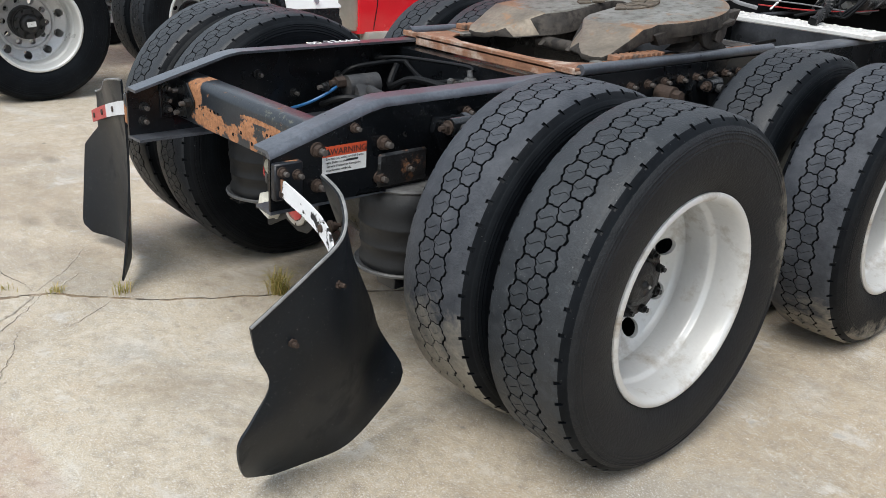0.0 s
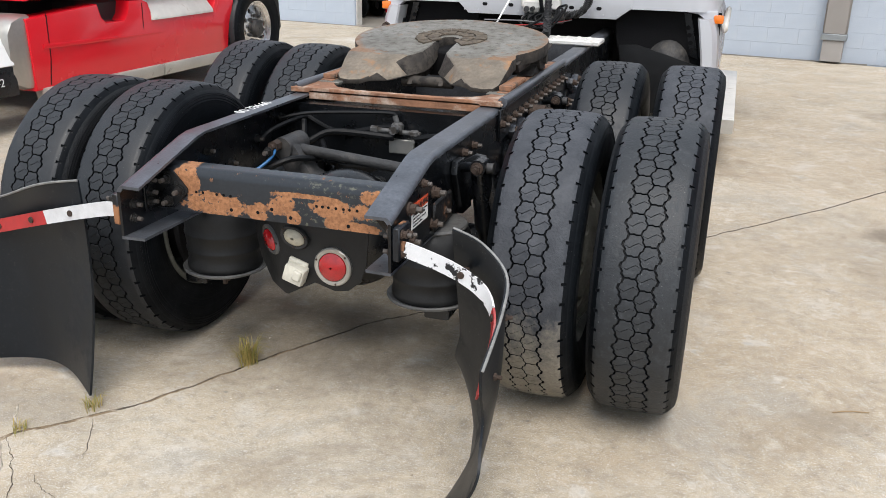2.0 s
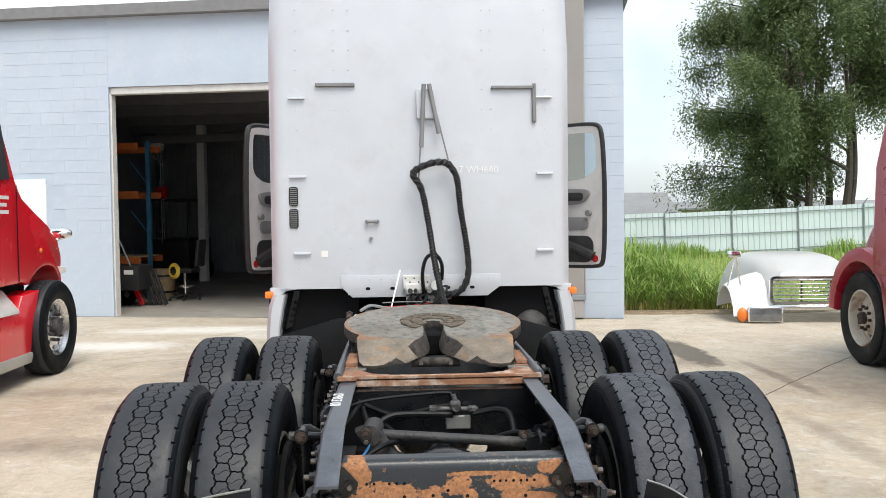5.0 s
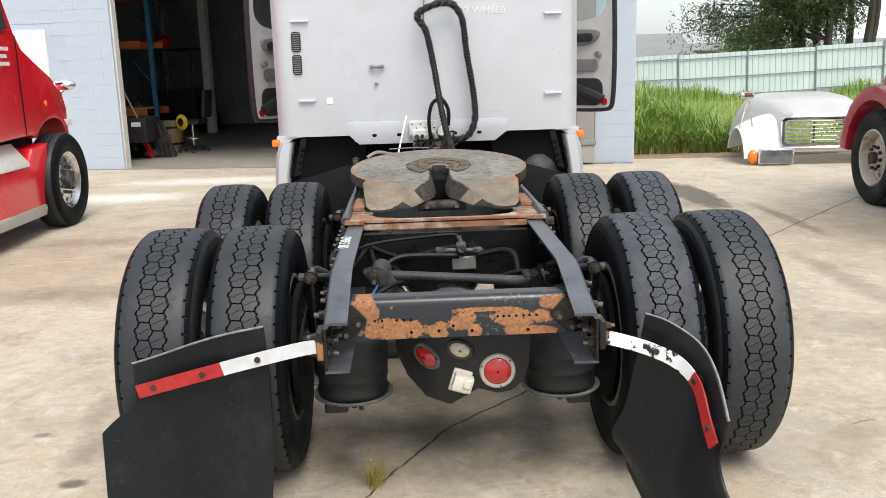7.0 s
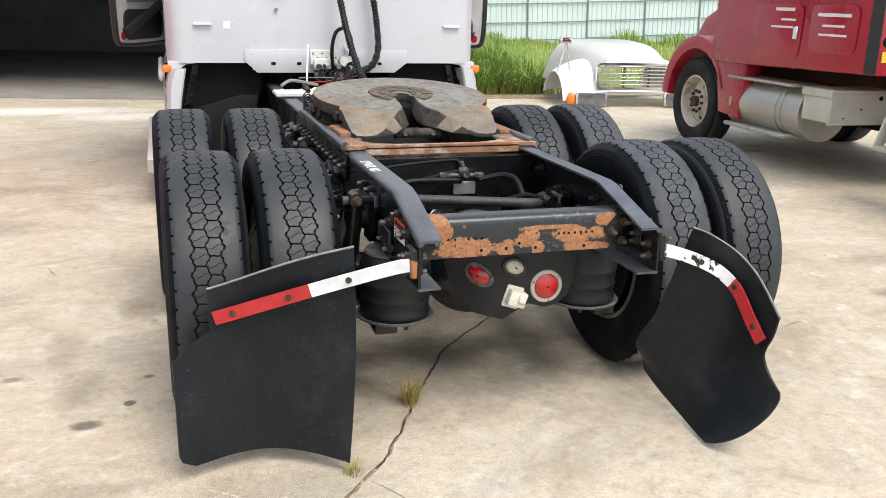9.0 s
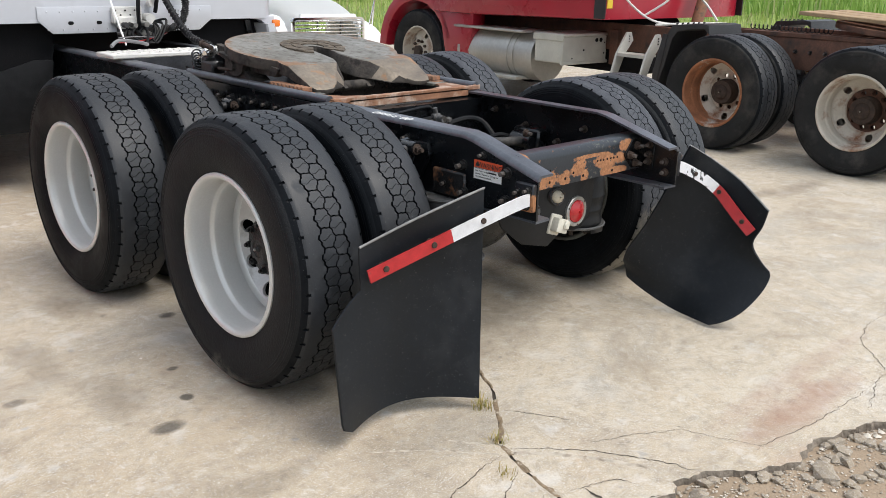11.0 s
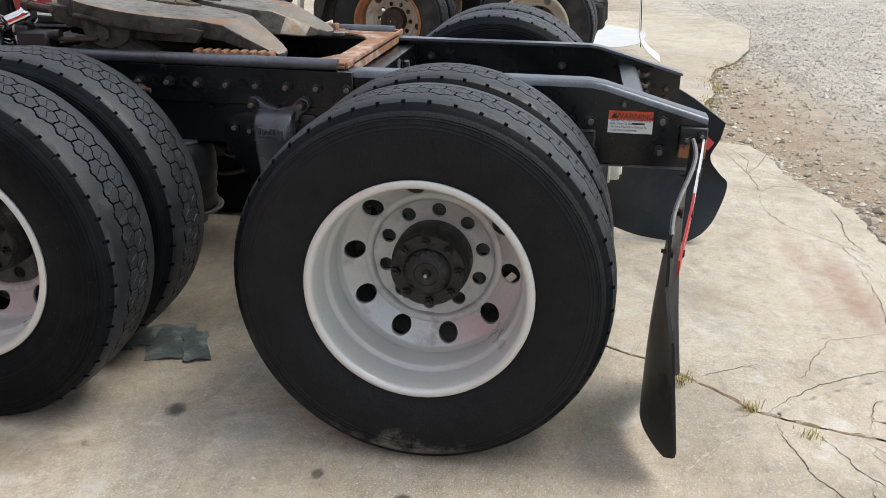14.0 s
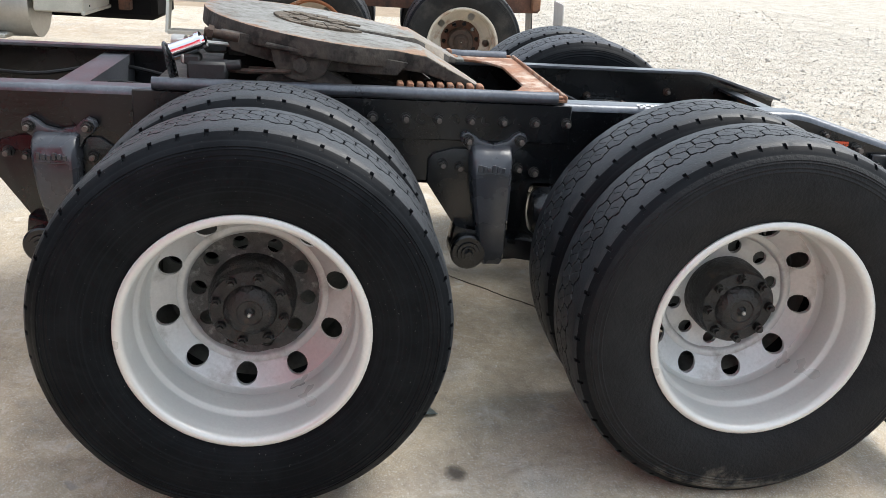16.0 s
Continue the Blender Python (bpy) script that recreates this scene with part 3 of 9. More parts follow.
def box(bm, lo, hi, bevel=0.0, m=None, seg=1):
    c, s = [(a + b) / 2 for a, b in zip(lo, hi)], [abs(b - a) for a, b in zip(lo, hi)]
    g = bmesh.ops.create_cube(bm, size=1, matrix=(m or Matrix()) @ Matrix.Translation(c) @ Matrix.Diagonal((*s, 1)))
    if bevel:
        es = list({e for v in g["verts"] for e in v.link_edges})
        bmesh.ops.bevel(bm, geom=es, offset=bevel, segments=seg, profile=0.6, affect="EDGES", clamp_overlap=True)
    return bm


def rod(bm, a, b, r, r2=None, seg=12):
    a, b = Vector(a), Vector(b)
    d = b - a
    m = Matrix.Translation((a + b) / 2) @ d.to_track_quat("Z", "Y").to_matrix().to_4x4()
    bmesh.ops.create_cone(bm, cap_ends=True, segments=seg, radius1=r, radius2=r if r2 is None else r2, depth=d.length, matrix=m)
    return bm


def spline(pts, n=8):
    """Points on a smooth curve through pts."""
    p = [Vector(q) for q in pts]
    out = []
    for i in range(len(p) - 1):
        p0, p1, p2, p3 = p[max(i - 1, 0)], p[i], p[i + 1], p[min(i + 2, len(p) - 1)]
        for k in range(n):
            t = k / n
            out.append(0.5 * (2 * p1 + (p2 - p0) * t + (2 * p0 - 5 * p1 + 4 * p2 - p3) * t * t + (3 * p1 - p0 - 3 * p2 + p3) * t ** 3))
    out.append(p[-1])
    return out


def tube(bm, pts, r, seg=8, radii=None):
    pts = [Vector(q) for q in pts]
    rings, up = [], None
    for i, p in enumerate(pts):
        d = (pts[min(i + 1, len(pts) - 1)] - pts[max(i - 1, 0)]).normalized()
        if up is None:
            up = d.orthogonal().normalized()
        up = (up - d * up.dot(d)).normalized()
        side = d.cross(up)
        rr = radii[i] if radii else r
        rings.append([bm.verts.new(p + rr * (math.cos(a) * up + math.sin(a) * side)) for a in (2 * math.pi * k / seg for k in range(seg))])
    for a, b in zip(rings, rings[1:]):
        for k in range(seg):
            bm.faces.new((a[k], a[(k + 1) % seg], b[(k + 1) % seg], b[k]))
    bm.faces.new(rings[0][::-1])
    bm.faces.new(rings[-1])
    return bm


def lathe(bm, prof, seg=48, closed=True):
    """Turns a profile of (x along the axle, radius) round the x axis."""
    rings = [[bm.verts.new((x, r * math.cos(a), r * math.sin(a))) for a in (2 * math.pi * k / seg for k in range(seg))] for x, r in prof]
    pairs = list(zip(rings, rings[1:])) + ([(rings[-1], rings[0])] if closed else [])
    for a, b in pairs:
        for k in range(seg):
            bm.faces.new((a[k], a[(k + 1) % seg], b[(k + 1) % seg], b[k]))
    return bm


def disc(bm, x0, x1, r, seg=24):
    return rod(bm, (x0, 0, 0), (x1, 0, 0), r, seg=seg)


def slab(bm, pts, axis, lo, hi, bevel=0.0):
    """Extrudes a flat outline, given in the two other axes, from lo to hi along an axis."""
    def at(p, h):
        return {"x": (h, p[0], p[1]), "y": (p[0], h, p[1]), "z": (p[0], p[1], h)}[axis]
    a, b = [bm.verts.new(at(p, lo)) for p in pts], [bm.verts.new(at(p, hi)) for p in pts]
    fs = [bm.faces.new(a), bm.faces.new(b[::-1])]
    k = len(pts)
    fs += [bm.faces.new((a[i], b[i], b[(i + 1) % k], a[(i + 1) % k])) for i in range(k)]
    if bevel:
        es = list({e for f in fs[:2] for e in f.edges})
        bmesh.ops.recalc_face_normals(bm, faces=fs)
        bmesh.ops.bevel(bm, geom=es, offset=bevel, segments=2, profile=0.6, affect="EDGES", clamp_overlap=True)
    return bm


def rounded(x0, z0, x1, z1, r, n=4):
    out = []
    for cx, cz, a0 in ((x1 - r, z1 - r, 0), (x0 + r, z1 - r, 90), (x0 + r, z0 + r, 180), (x1 - r, z0 + r, 270)):
        out += [(cx + r * math.cos(radians(a0 + 90 * k / n)), cz + r * math.sin(radians(a0 + 90 * k / n))) for k in range(n + 1)]
    return out


def letters(text, size, mat, parent, m, name="lettering", depth=0.001):
    cu = bpy.data.curves.new(name, "FONT")
    cu.body, cu.size, cu.extrude, cu.align_x = text, size, depth, "CENTER"
    tmp = bpy.data.objects.new(name, cu)
    scene.collection.objects.link(tmp)
    me = bpy.data.meshes.new_from_object(tmp.evaluated_get(bpy.context.evaluated_depsgraph_get()))
    bpy.data.objects.remove(tmp)
    me.materials.clear()
    me.materials.append(mat)
    ob = new(name, me)
    ob.parent = parent
    ob.matrix_basis = m
    return ob


_b = bmesh.new()
rod(_b, (0, 0, 0), (0.007, 0, 0), 0.021, seg=12)
rod(_b, (0.006, 0, 0), (0.024, 0, 0), 0.0165, seg=6)
rod(_b, (0.024, 0, 0), (0.042, 0, 0), 0.0095, seg=8)
for f in _b.faces:
    f.material_index = int(f.calc_center_median().x > 0.0242)
BOLT = finish(_b, "bolt", [m_bolt, m_stud])
BOLT_DARK = BOLT.copy()
BOLT_DARK.materials[0] = m_hub
_b = bmesh.new()
bmesh.ops.create_uvsphere(_b, u_segments=6, v_segments=4, radius=0.007)
RIVET = finish(_b, "rivet", m_cab)


def bolt(parent, x, y, z, side=1, axis="x", k=1.0, name="bolt", me=None):
    o = new(name, me or (BOLT_DARK if x < 0 else BOLT))
    o.parent = parent
    rot = {"x": (0, 0, 0 if side > 0 else 180), "y": (0, 0, 90 * side), "z": (0, -90 * side, 0)}[axis]
    o.matrix_basis = pose(x, y, z, *rot) @ Matrix.Scale(k, 4)
    return o

# ---- ground ----
def warp(x, y):
    """Lets straight joints and edges wander."""
    v = Vector((x * 1.7, y * 1.7, 0.3))
    w = Vector((x * 9.0, y * 9.0, 4.1))
    u = Vector((x * 34.0, y * 34.0, 1.7))
    return (x + 0.02 * noise.noise(v) + 0.010 * noise.noise(w) + 0.005 * noise.noise(u), y + 0.02 * noise.noise(v + Vector((7, 3, 0))) + 0.010 * noise.noise(w + Vector((5, 2, 0))) + 0.005 * noise.noise(u + Vector((3, 8, 0))))


def dense(pts, step):
    out = []
    for a, b in zip(pts, pts[1:] + pts[:1]):
        k = max(1, int(math.dist(a, b) / step))
        out += [(a[0] + (b[0] - a[0]) * i / k, a[1] + (b[1] - a[1]) * i / k) for i in range(k)]
    return out


def ground_z(x, y):
    edge = max(0, min(1, (20 - abs(x)) / 3, (y + 12) / 3, (40 - y) / 3))
    return -0.06 + edge * (0.034 * max(0, min(1, (2 - y) / 2)) + 0.014 * noise.noise(Vector((x * 0.9, y * 0.9, 0))))


bm = bmesh.new()
R = 400.0
for x0, x1, y0, y1 in ((-R, -20, -R, R), (20, R, -R, R), (-20, 20, -R, -12), (-20, 20, 40, R)):
    bm.faces.new([bm.verts.new(p) for p in ((x0, y0, -0.06), (x1, y0, -0.06), (x1, y1, -0.06), (x0, y1, -0.06))])
NX, NY = 100, 130
grid = []
for j in range(NY + 1):
    row = []
    for i in range(NX + 1):
        x, y = -20 + 40 * i / NX, -12 + 52 * j / NY
        edge = min(1, (20 - abs(x)) / 3, (y + 12) / 3, (40 - y) / 3)
        row.append(bm.verts.new((x, y, ground_z(x, y) if not (-18 < x < 18 and -0.9 < y < 11) else -0.06 - 0.02 * edge)))
    grid.append(row)
for j in range(NY):
    for i in range(NX):
        bm.faces.new((grid[j][i], grid[j][i + 1], grid[j + 1][i + 1], grid[j + 1][i]))
bmesh.ops.remove_doubles(bm, verts=bm.verts, dist=0.001)
ground = part("ground", bm, m_ground)
tagged(ground, "gravel and dirt ground turning to grass beyond the yard", "ground", kind="structure")

# The concrete yard, split by one long wandering crack and broken up along its edge.
CRACK = [(-1.03, -1.48), (-0.99, -1.44), (-0.91, -1.34), (-0.87, -1.17), (-0.84, -1.06), (-0.81, -0.98), (-0.67, -0.82), (-0.56, -0.70), (-0.32, -0.29), (-0.05, 0.2), (0.41, 0.68), (1.27, 1.9), (2.0, 2.8), (2.7, 3.75), (4.4, 5.6), (7.0, 8.2), (9.6, 10.9)]
SOUTH_W = [(-1.03, -1.48), (-1.09, -1.51), (-1.17, -1.54), (-1.24, -1.60), (-1.36, -1.64), (-1.6, -1.62), (-2.0, -1.64), (-4.0, -1.75), (-8.0, -1.85), (-17.0, -2.0)]
SOUTH_E = [(-1.03, -1.48), (-0.93, -1.52), (-0.85, -1.54), (-0.80, -1.47), (-0.68, -1.51), (-0.61, -1.54), (-0.56, -1.50), (-0.44, -1.53), (-0.30, -1.62), (-0.2, -1.68), (0.04, -1.69), (0.24, -1.73), (0.41, -1.80), (0.75, -1.84), (1.34, -1.84), (1.69, -1.71), (2.0, -1.61), (2.37, -1.62), (2.66, -1.53), (2.72, -1.32), (2.80, -1.02), (3.02, -0.95), (3.32, -1.16), (3.9, -1.36), (4.4, -1.53), (5.2, -1.58), (5.8, -1.72), (6.3, -1.97), (7.4, -2.3), (9.2, -2.6), (10.5, -2.4), (11.1, -1.2), (11.3, 0.6), (11.4, 4.0), (11.4, 8.0), (9.6, 10.9)]
# Finer cracks filled with dirt: width in the middle, then the line. First the sunken corner west of the long crack.
CRACKS_W = ((0.0068, ((-0.85, -1.03), (-0.94, -1.04), (-1.07, -1.07), (-1.13, -1.09), (-1.19, -1.13), (-1.24, -1.16), (-1.28, -1.22))),
            (0.0054, ((-0.88, -1.13), (-0.96, -1.17), (-1.03, -1.20), (-1.11, -1.24), (-1.17, -1.29), (-1.20, -1.31))),
            (0.0082, ((-0.92, -1.27), (-0.97, -1.31), (-1.02, -1.35), (-1.07, -1.42), (-1.13, -1.45), (-1.19, -1.48), (-1.23, -1.53), (-1.29, -1.56), (-1.36, -1.59))),
            (0.0095, ((-0.97, -1.49), (-1.04, -1.45), (-1.07, -1.42), (-1.16, -1.38), (-1.24, -1.35), (-1.32, -1.33), (-1.39, -1.30), (-1.47, -1.30), (-1.62, -1.33), (-1.8, -1.31))),
            (0.0048, ((-1.04, -1.43), (-1.07, -1.47), (-1.07, -1.52))))
CRACKS_W2 = ((0.0048, ((-0.95, -1.29), (-1.00, -1.28), (-1.05, -1.32), (-1.10, -1.31), (-1.15, -1.29), (-1.20, -1.31), (-1.26, -1.30), (-1.33, -1.32))),
             (0.0054, ((-1.11, -1.24), (-1.18, -1.22), (-1.25, -1.22), (-1.30, -1.24), (-1.36, -1.29), (-1.40, -1.31))),
             (0.0068, ((-1.26, -1.34), (-1.30, -1.37), (-1.29, -1.42), (-1.31, -1.46), (-1.38, -1.48), (-1.50, -1.45))),
             (0.0054, ((-1.31, -1.46), (-1.27, -1.50), (-1.22, -1.53))),
             (0.0054, ((-1.23, -1.16), (-1.29, -1.13), (-1.36, -1.15), (-1.41, -1.18), (-1.50, -1.19), (-1.62, -1.17))),
             (0.0048, ((-1.19, -1.13), (-1.26, -1.09), (-1.32, -1.06), (-1.39, -1.06), (-1.45, -1.03), (-1.52, -1.00), (-1.62, -0.99))))
CRACKS_E = ((0.0054, ((-0.82, -1.32), (-0.74, -1.34), (-0.68, -1.37), (-0.66, -1.42))), (0.015, ((-0.80, -1.32), (-0.80, -1.38), (-0.83, -1.44), (-0.84, -1.49), (-0.82, -1.56))),
            (0.0082, ((-0.82, -1.46), (-0.72, -1.48), (-0.65, -1.52))), (0.0031, ((-0.57, -1.16), (-0.51, -1.20), (-0.43, -1.23), (-0.34, -1.28), (-0.25, -1.34), (-0.22, -1.42), (-0.17, -1.52), (-0.14, -1.58))),
            (0.0048, ((-0.62, -0.83), (-0.56, -0.92), (-0.49, -1.04))), (0.0061, ((-0.81, -1.02), (-0.73, -1.08), (-0.65, -1.16), (-0.57, -1.26), (-0.51, -1.36), (-0.46, -1.47), (-0.44, -1.52))))
CRACKS_E2 = ((0.0048, ((1.44, -1.38), (1.24, -1.38), (1.02, -1.44), (0.87, -1.57), (0.78, -1.64), (0.69, -1.70), (0.49, -1.78))), (0.0068, ((1.36, -1.72), (1.14, -1.72), (0.92, -1.69), (0.69, -1.72))),
             (0.0034, ((0.78, -1.64), (0.67, -1.64), (0.41, -1.71))), (0.0041, ((0.54, -1.64), (0.26, -1.63), (0.08, -1.61), (-0.09, -1.58), (-0.18, -1.57))),
             (0.0061, ((2.65, -1.31), (2.44, -1.41), (2.24, -1.45), (1.99, -1.41), (1.7, -1.5))), (0.0054, ((2.44, -1.41), (2.40, -1.55), (2.30, -1.62))), (0.0041, ((2.1, -1.43), (1.9, -1.58), (1.62, -1.66))), (0.006, ((2.56, -1.33), (2.2, -1.37), (1.95, -1.40), (1.6, -1.41), (1.44, -1.38))), (0.007, ((1.95, -1.40), (2.18, -1.51), (2.45, -1.60))), (0.007, ((1.6, -1.42), (1.72, -1.53), (1.69, -1.67))))


def unwarped(x, y):
    a, b = warp(x, y)
    return 2 * x - a, 2 * y - b


m_broken = surface("broken concrete edge", (0.24, 0.205, 0.165), 0.95, var=0.35, scale=25, bump=0.9, bscale=60, second=(0.10, 0.08, 0.06), amount=0.45, sscale=14, soft=0.1)
m_dirt = surface("dirt in the cracks", (0.062, 0.048, 0.035), 0.95, var=0.4, scale=20, bump=0.6, bscale=120, second=(0.055, 0.044, 0.032), amount=0.45, sscale=12)


def ribbon(line, w, jag=1.0):
    """A thin sliver of changing width along a line, pointed at both ends."""
    pts = [(p.x, p.y) for p in spline([(x, y, 0) for x, y in line], 16)]
    left, right = [], []
    for i, (x, y) in enumerate(pts):
        a, b = pts[max(i - 1, 0)], pts[min(i + 1, len(pts) - 1)]
        dx, dy = b[0] - a[0], b[1] - a[1]
        ln = math.hypot(dx, dy)
        j = jag * (0.012 * noise.noise(Vector((x * 24, y * 24, 2))) + 0.006 * noise.noise(Vector((x * 70, y * 70, 5))))
        h = 0.5 * w * (0.75 + 0.7 * abs(noise.noise(Vector((x * 17, y * 17, 9)))))
        cx, cy = x - dy / ln * j, y + dx / ln * j
        left.append((cx - dy / ln * h, cy + dx / ln * h))
        right.append((cx + dy / ln * h, cy - dx / ln * h))
    return [pts[0]] + left[1:-1] + [pts[-1]] + right[1:-1][::-1]


def ragged(x, y):
    """The broken southern edge: warped, and chipped at two finer scales."""
    a, b = warp(x, y)
    if b < -1.25 and -3.2 < a < 7.0:
        v = Vector((a, b, 0))
        b += 0.026 * noise.noise(v * 11) + 0.014 * noise.noise(v * 31 + Vector((2, 5, 1))) + 0.007 * noise.noise(v * 77)
        a += 0.012 * noise.noise(v * 27 + Vector((9, 1, 4)))
    return a, b


def yard_piece(name, outline, parent):
    bm = bmesh.new()
    rims = []
    for k, pts in enumerate([dense(outline, 0.018)]):
        pts = [ragged(*p) for p in pts]
        top = [bm.verts.new((x, y, 0.0)) for x, y in pts]
        low = [bm.verts.new((x, y - (0.008 + 0.05 * abs(noise.noise(Vector((x * 14, y * 14, 3)))) if y < -1.3 and k == 0 and x > -1.0 else 0), -0.075 if k == 0 else -0.03)) for x, y in pts]
        n = len(pts)
        for i in range(n):
            bm.faces.new((top[i], low[i], low[(i + 1) % n], top[(i + 1) % n]))
        rims += [bm.edges.get((top[i], top[(i + 1) % n])) for i in range(n)]
    for f in bm.faces:
        f.material_index = 1
    bmesh.ops.triangle_fill(bm, use_beauty=False, use_dissolve=False, edges=rims)
    for f in bm.faces:
        if all(v.co.z == 0 for v in f.verts):
            f.material_index = 0
    return part(name, bm, [m_concrete, m_broken], parent, smooth=False)


yard = thing("pavement", (0, 0, 0), "cracked weathered concrete yard with oil stains and broken edge", "pavement", kind="structure")
west = CRACK + [(8.8, 11.6), (3.4, 10.7), (3.3, 9.9), (-5.0, 11.4), (-17.0, 13.5)] + SOUTH_W[::-1][:-1]
east = [(x + 0.008, y - 0.007) for x, y in CRACK] + [(p[0], p[1]) for p in SOUTH_E[::-1][1:-1]]
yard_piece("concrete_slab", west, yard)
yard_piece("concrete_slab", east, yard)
bm = bmesh.new()
for k, (w, line) in enumerate(CRACKS_W + CRACKS_W2 + CRACKS_E + CRACKS_E2):
    # a jagged strip of dirt, split into short lengths of changing width
    mid = spline([(x, y, 0) for x, y in line], 14)
    old = None
    for i, p in enumerate(mid):
        d = mid[min(i + 1, len(mid) - 1)] - mid[max(i - 1, 0)]
        side = Vector((-d.y, d.x, 0)).normalized()
        p = p + side * (0.010 * noise.noise(p * 26) + 0.006 * noise.noise(p * 75 + Vector((3, 1, 0))))
        end = min(1.0, 4 * min(i + 0.2, len(mid) - 0.8 - i) / len(mid))
        h = 0.36 * w * end * (0.45 + 1.1 * abs(noise.noise(p * 48 + Vector((0, 7, 0)))) + 0.5 * noise.noise(p * 120))
        h = max(h, 0.0006)
        z = 0.0012 + 0.0002 * (k % 5)
        row = [bm.verts.new((p.x + side.x * h, p.y + side.y * h, z)), bm.verts.new((p.x - side.x * h, p.y - side.y * h, z))]
        if old:
            bm.faces.new((old[0], old[1], row[1], row[0]))
        old = row
bed = [warp(x + 0.004, y - 0.0035) for x, y in dense(CRACK[:14], 0.05)[:-1]]
for (ax, ay), (bx, by) in zip(bed, bed[1:]):
    ln = math.hypot(bx - ax, by - ay)
    if 0 < ln < 0.2:
        nx, ny = -(by - ay) / ln * 0.03, (bx - ax) / ln * 0.03
        bm.faces.new([bm.verts.new(p) for p in ((ax + nx, ay + ny, -0.0045), (ax - nx, ay - ny, -0.0045), (bx - nx, by - ny, -0.0045), (bx + nx, by + ny, -0.0045))])
tagged(part("crack_dirt", bm, m_dirt, yard, smooth=False), kind="stuff")
# soil washed out beside the crack, and two raised ridges scraped across it
m_soil = surface("pale brown soil crust", (0.24, 0.175, 0.11), 0.95, var=0.35, scale=22, bump=0.8, bscale=90, second=(0.40, 0.34, 0.26), amount=0.42, sscale=30)
m_ridge = surface("scraped concrete ridge", (0.50, 0.445, 0.365), 0.92, var=0.25, scale=26, bump=0.8, bscale=70, second=(0.25, 0.20, 0.15), amount=0.42, sscale=24, soft=0.08)


def crust(name, line, w, z, mat):
    """A low mound along a line."""
    pts = [warp(*p) for p in ribbon(line, w, 0.5)]
    m = (len(pts) - 2) // 2
    bm, old = bmesh.new(), None
    for (ax, ay), (bx, by) in zip(pts[1:1 + m], pts[2 + m:][::-1]):
        row = [bm.verts.new((ax + (bx - ax) * q, ay + (by - ay) * q, zz)) for q, zz in ((0, -0.003), (0.25, 0.8 * z), (0.6, z), (1, -0.003))]
        for q in range(3 if old else 0):
            bm.faces.new((old[q], old[q + 1], row[q + 1], row[q]))
        old = row
    tagged(part(name, bm, mat, yard), kind="stuff")


for k, (i, t, w) in enumerate(((2, 0.2, 0.03), (3, 0.1, 0.035), (4, 0.2, 0.04), (5, 0.1, 0.03), (5, 0.55, 0.028), (5, 0.8, 0.036), (6, 0.0, 0.034), (6, 0.3, 0.026), (7, 0.05, 0.02), (7, 0.5, 0.016), (8, 0.15, 0.014))):
    (ax, ay), (bx, by) = CRACK[i], CRACK[i + 1]
    e = min(1.0, t + 0.35 if i > 5 else t + 0.75)
    pts = [(ax + (bx - ax) * q + 0.009, ay + (by - ay) * q - 0.008) for q in (t, (t + e) / 2, e)]
    crust("soil_crust", pts, w, 0.0015, m_soil)
crust("scraped_ridge", [unwarped(*p) for p in ((-1.165, -0.729), (-1.019, -0.841), (-0.91, -0.953), (-0.846, -1.02))], 0.014, 0.002, m_ridge)
crust("scraped_ridge", [unwarped(*p) for p in ((-0.93, -0.835), (-0.839, -0.946), (-0.80, -0.99))], 0.012, 0.002, m_ridge)
crust("scraped_ridge", [unwarped(*p) for p in ((-0.81, -1.05), (-0.75, -1.105), (-0.68, -1.19), (-0.615, -1.28), (-0.55, -1.396))], 0.022, 0.005, m_ridge)


# dirt washed down from the grass onto the concrete
for line, w in ((((2.7, 11.0), (4.0, 10.85), (5.4, 10.75), (7.4, 10.7)), 0.55), (((3.3, 10.6), (4.4, 10.45), (5.4, 10.5)), 0.25), (((4.6, 10.4), (5.6, 10.3), (6.8, 10.45)), 0.2)):
    crust("soil_crust", line, w, 0.012, m_soil)


def south_edge(x, line):
    for a, b in zip(line, line[1:]):
        if min(a[0], b[0]) <= x <= max(a[0], b[0]):
            return a[1] + (b[1] - a[1]) * (x - a[0]) / (b[0] - a[0])
    return line[-1][1]


rng = random.Random(5)
for k in range(260):
    # broken lumps lying against the edge
    x = rng.uniform(-1.7, 0.8) if k < 140 else rng.uniform(0.8, 6.0)
    line = SOUTH_W if x < -1.03 else SOUTH_E
    y = south_edge(x, line) - (0.22 if x < 0.8 else 0.5) * rng.random() ** 1.8 - 0.01
    size = rng.uniform(0.008, 0.034) * (1.5 if rng.random() < 0.15 else 1)
    bm = bmesh.new()
    bmesh.ops.create_icosphere(bm, subdivisions=1, radius=size)
    for v in bm.verts:
        v.co *= rng.uniform(0.6, 1.2)
        v.co.z *= 0.6
    part("concrete_fragment", bm, m_concrete, yard, m=pose(x, y, ground_z(x, y) + 0.2 * size, rng.uniform(-14, 14), rng.uniform(-14, 14), rng.uniform(0, 360)), smooth=False)


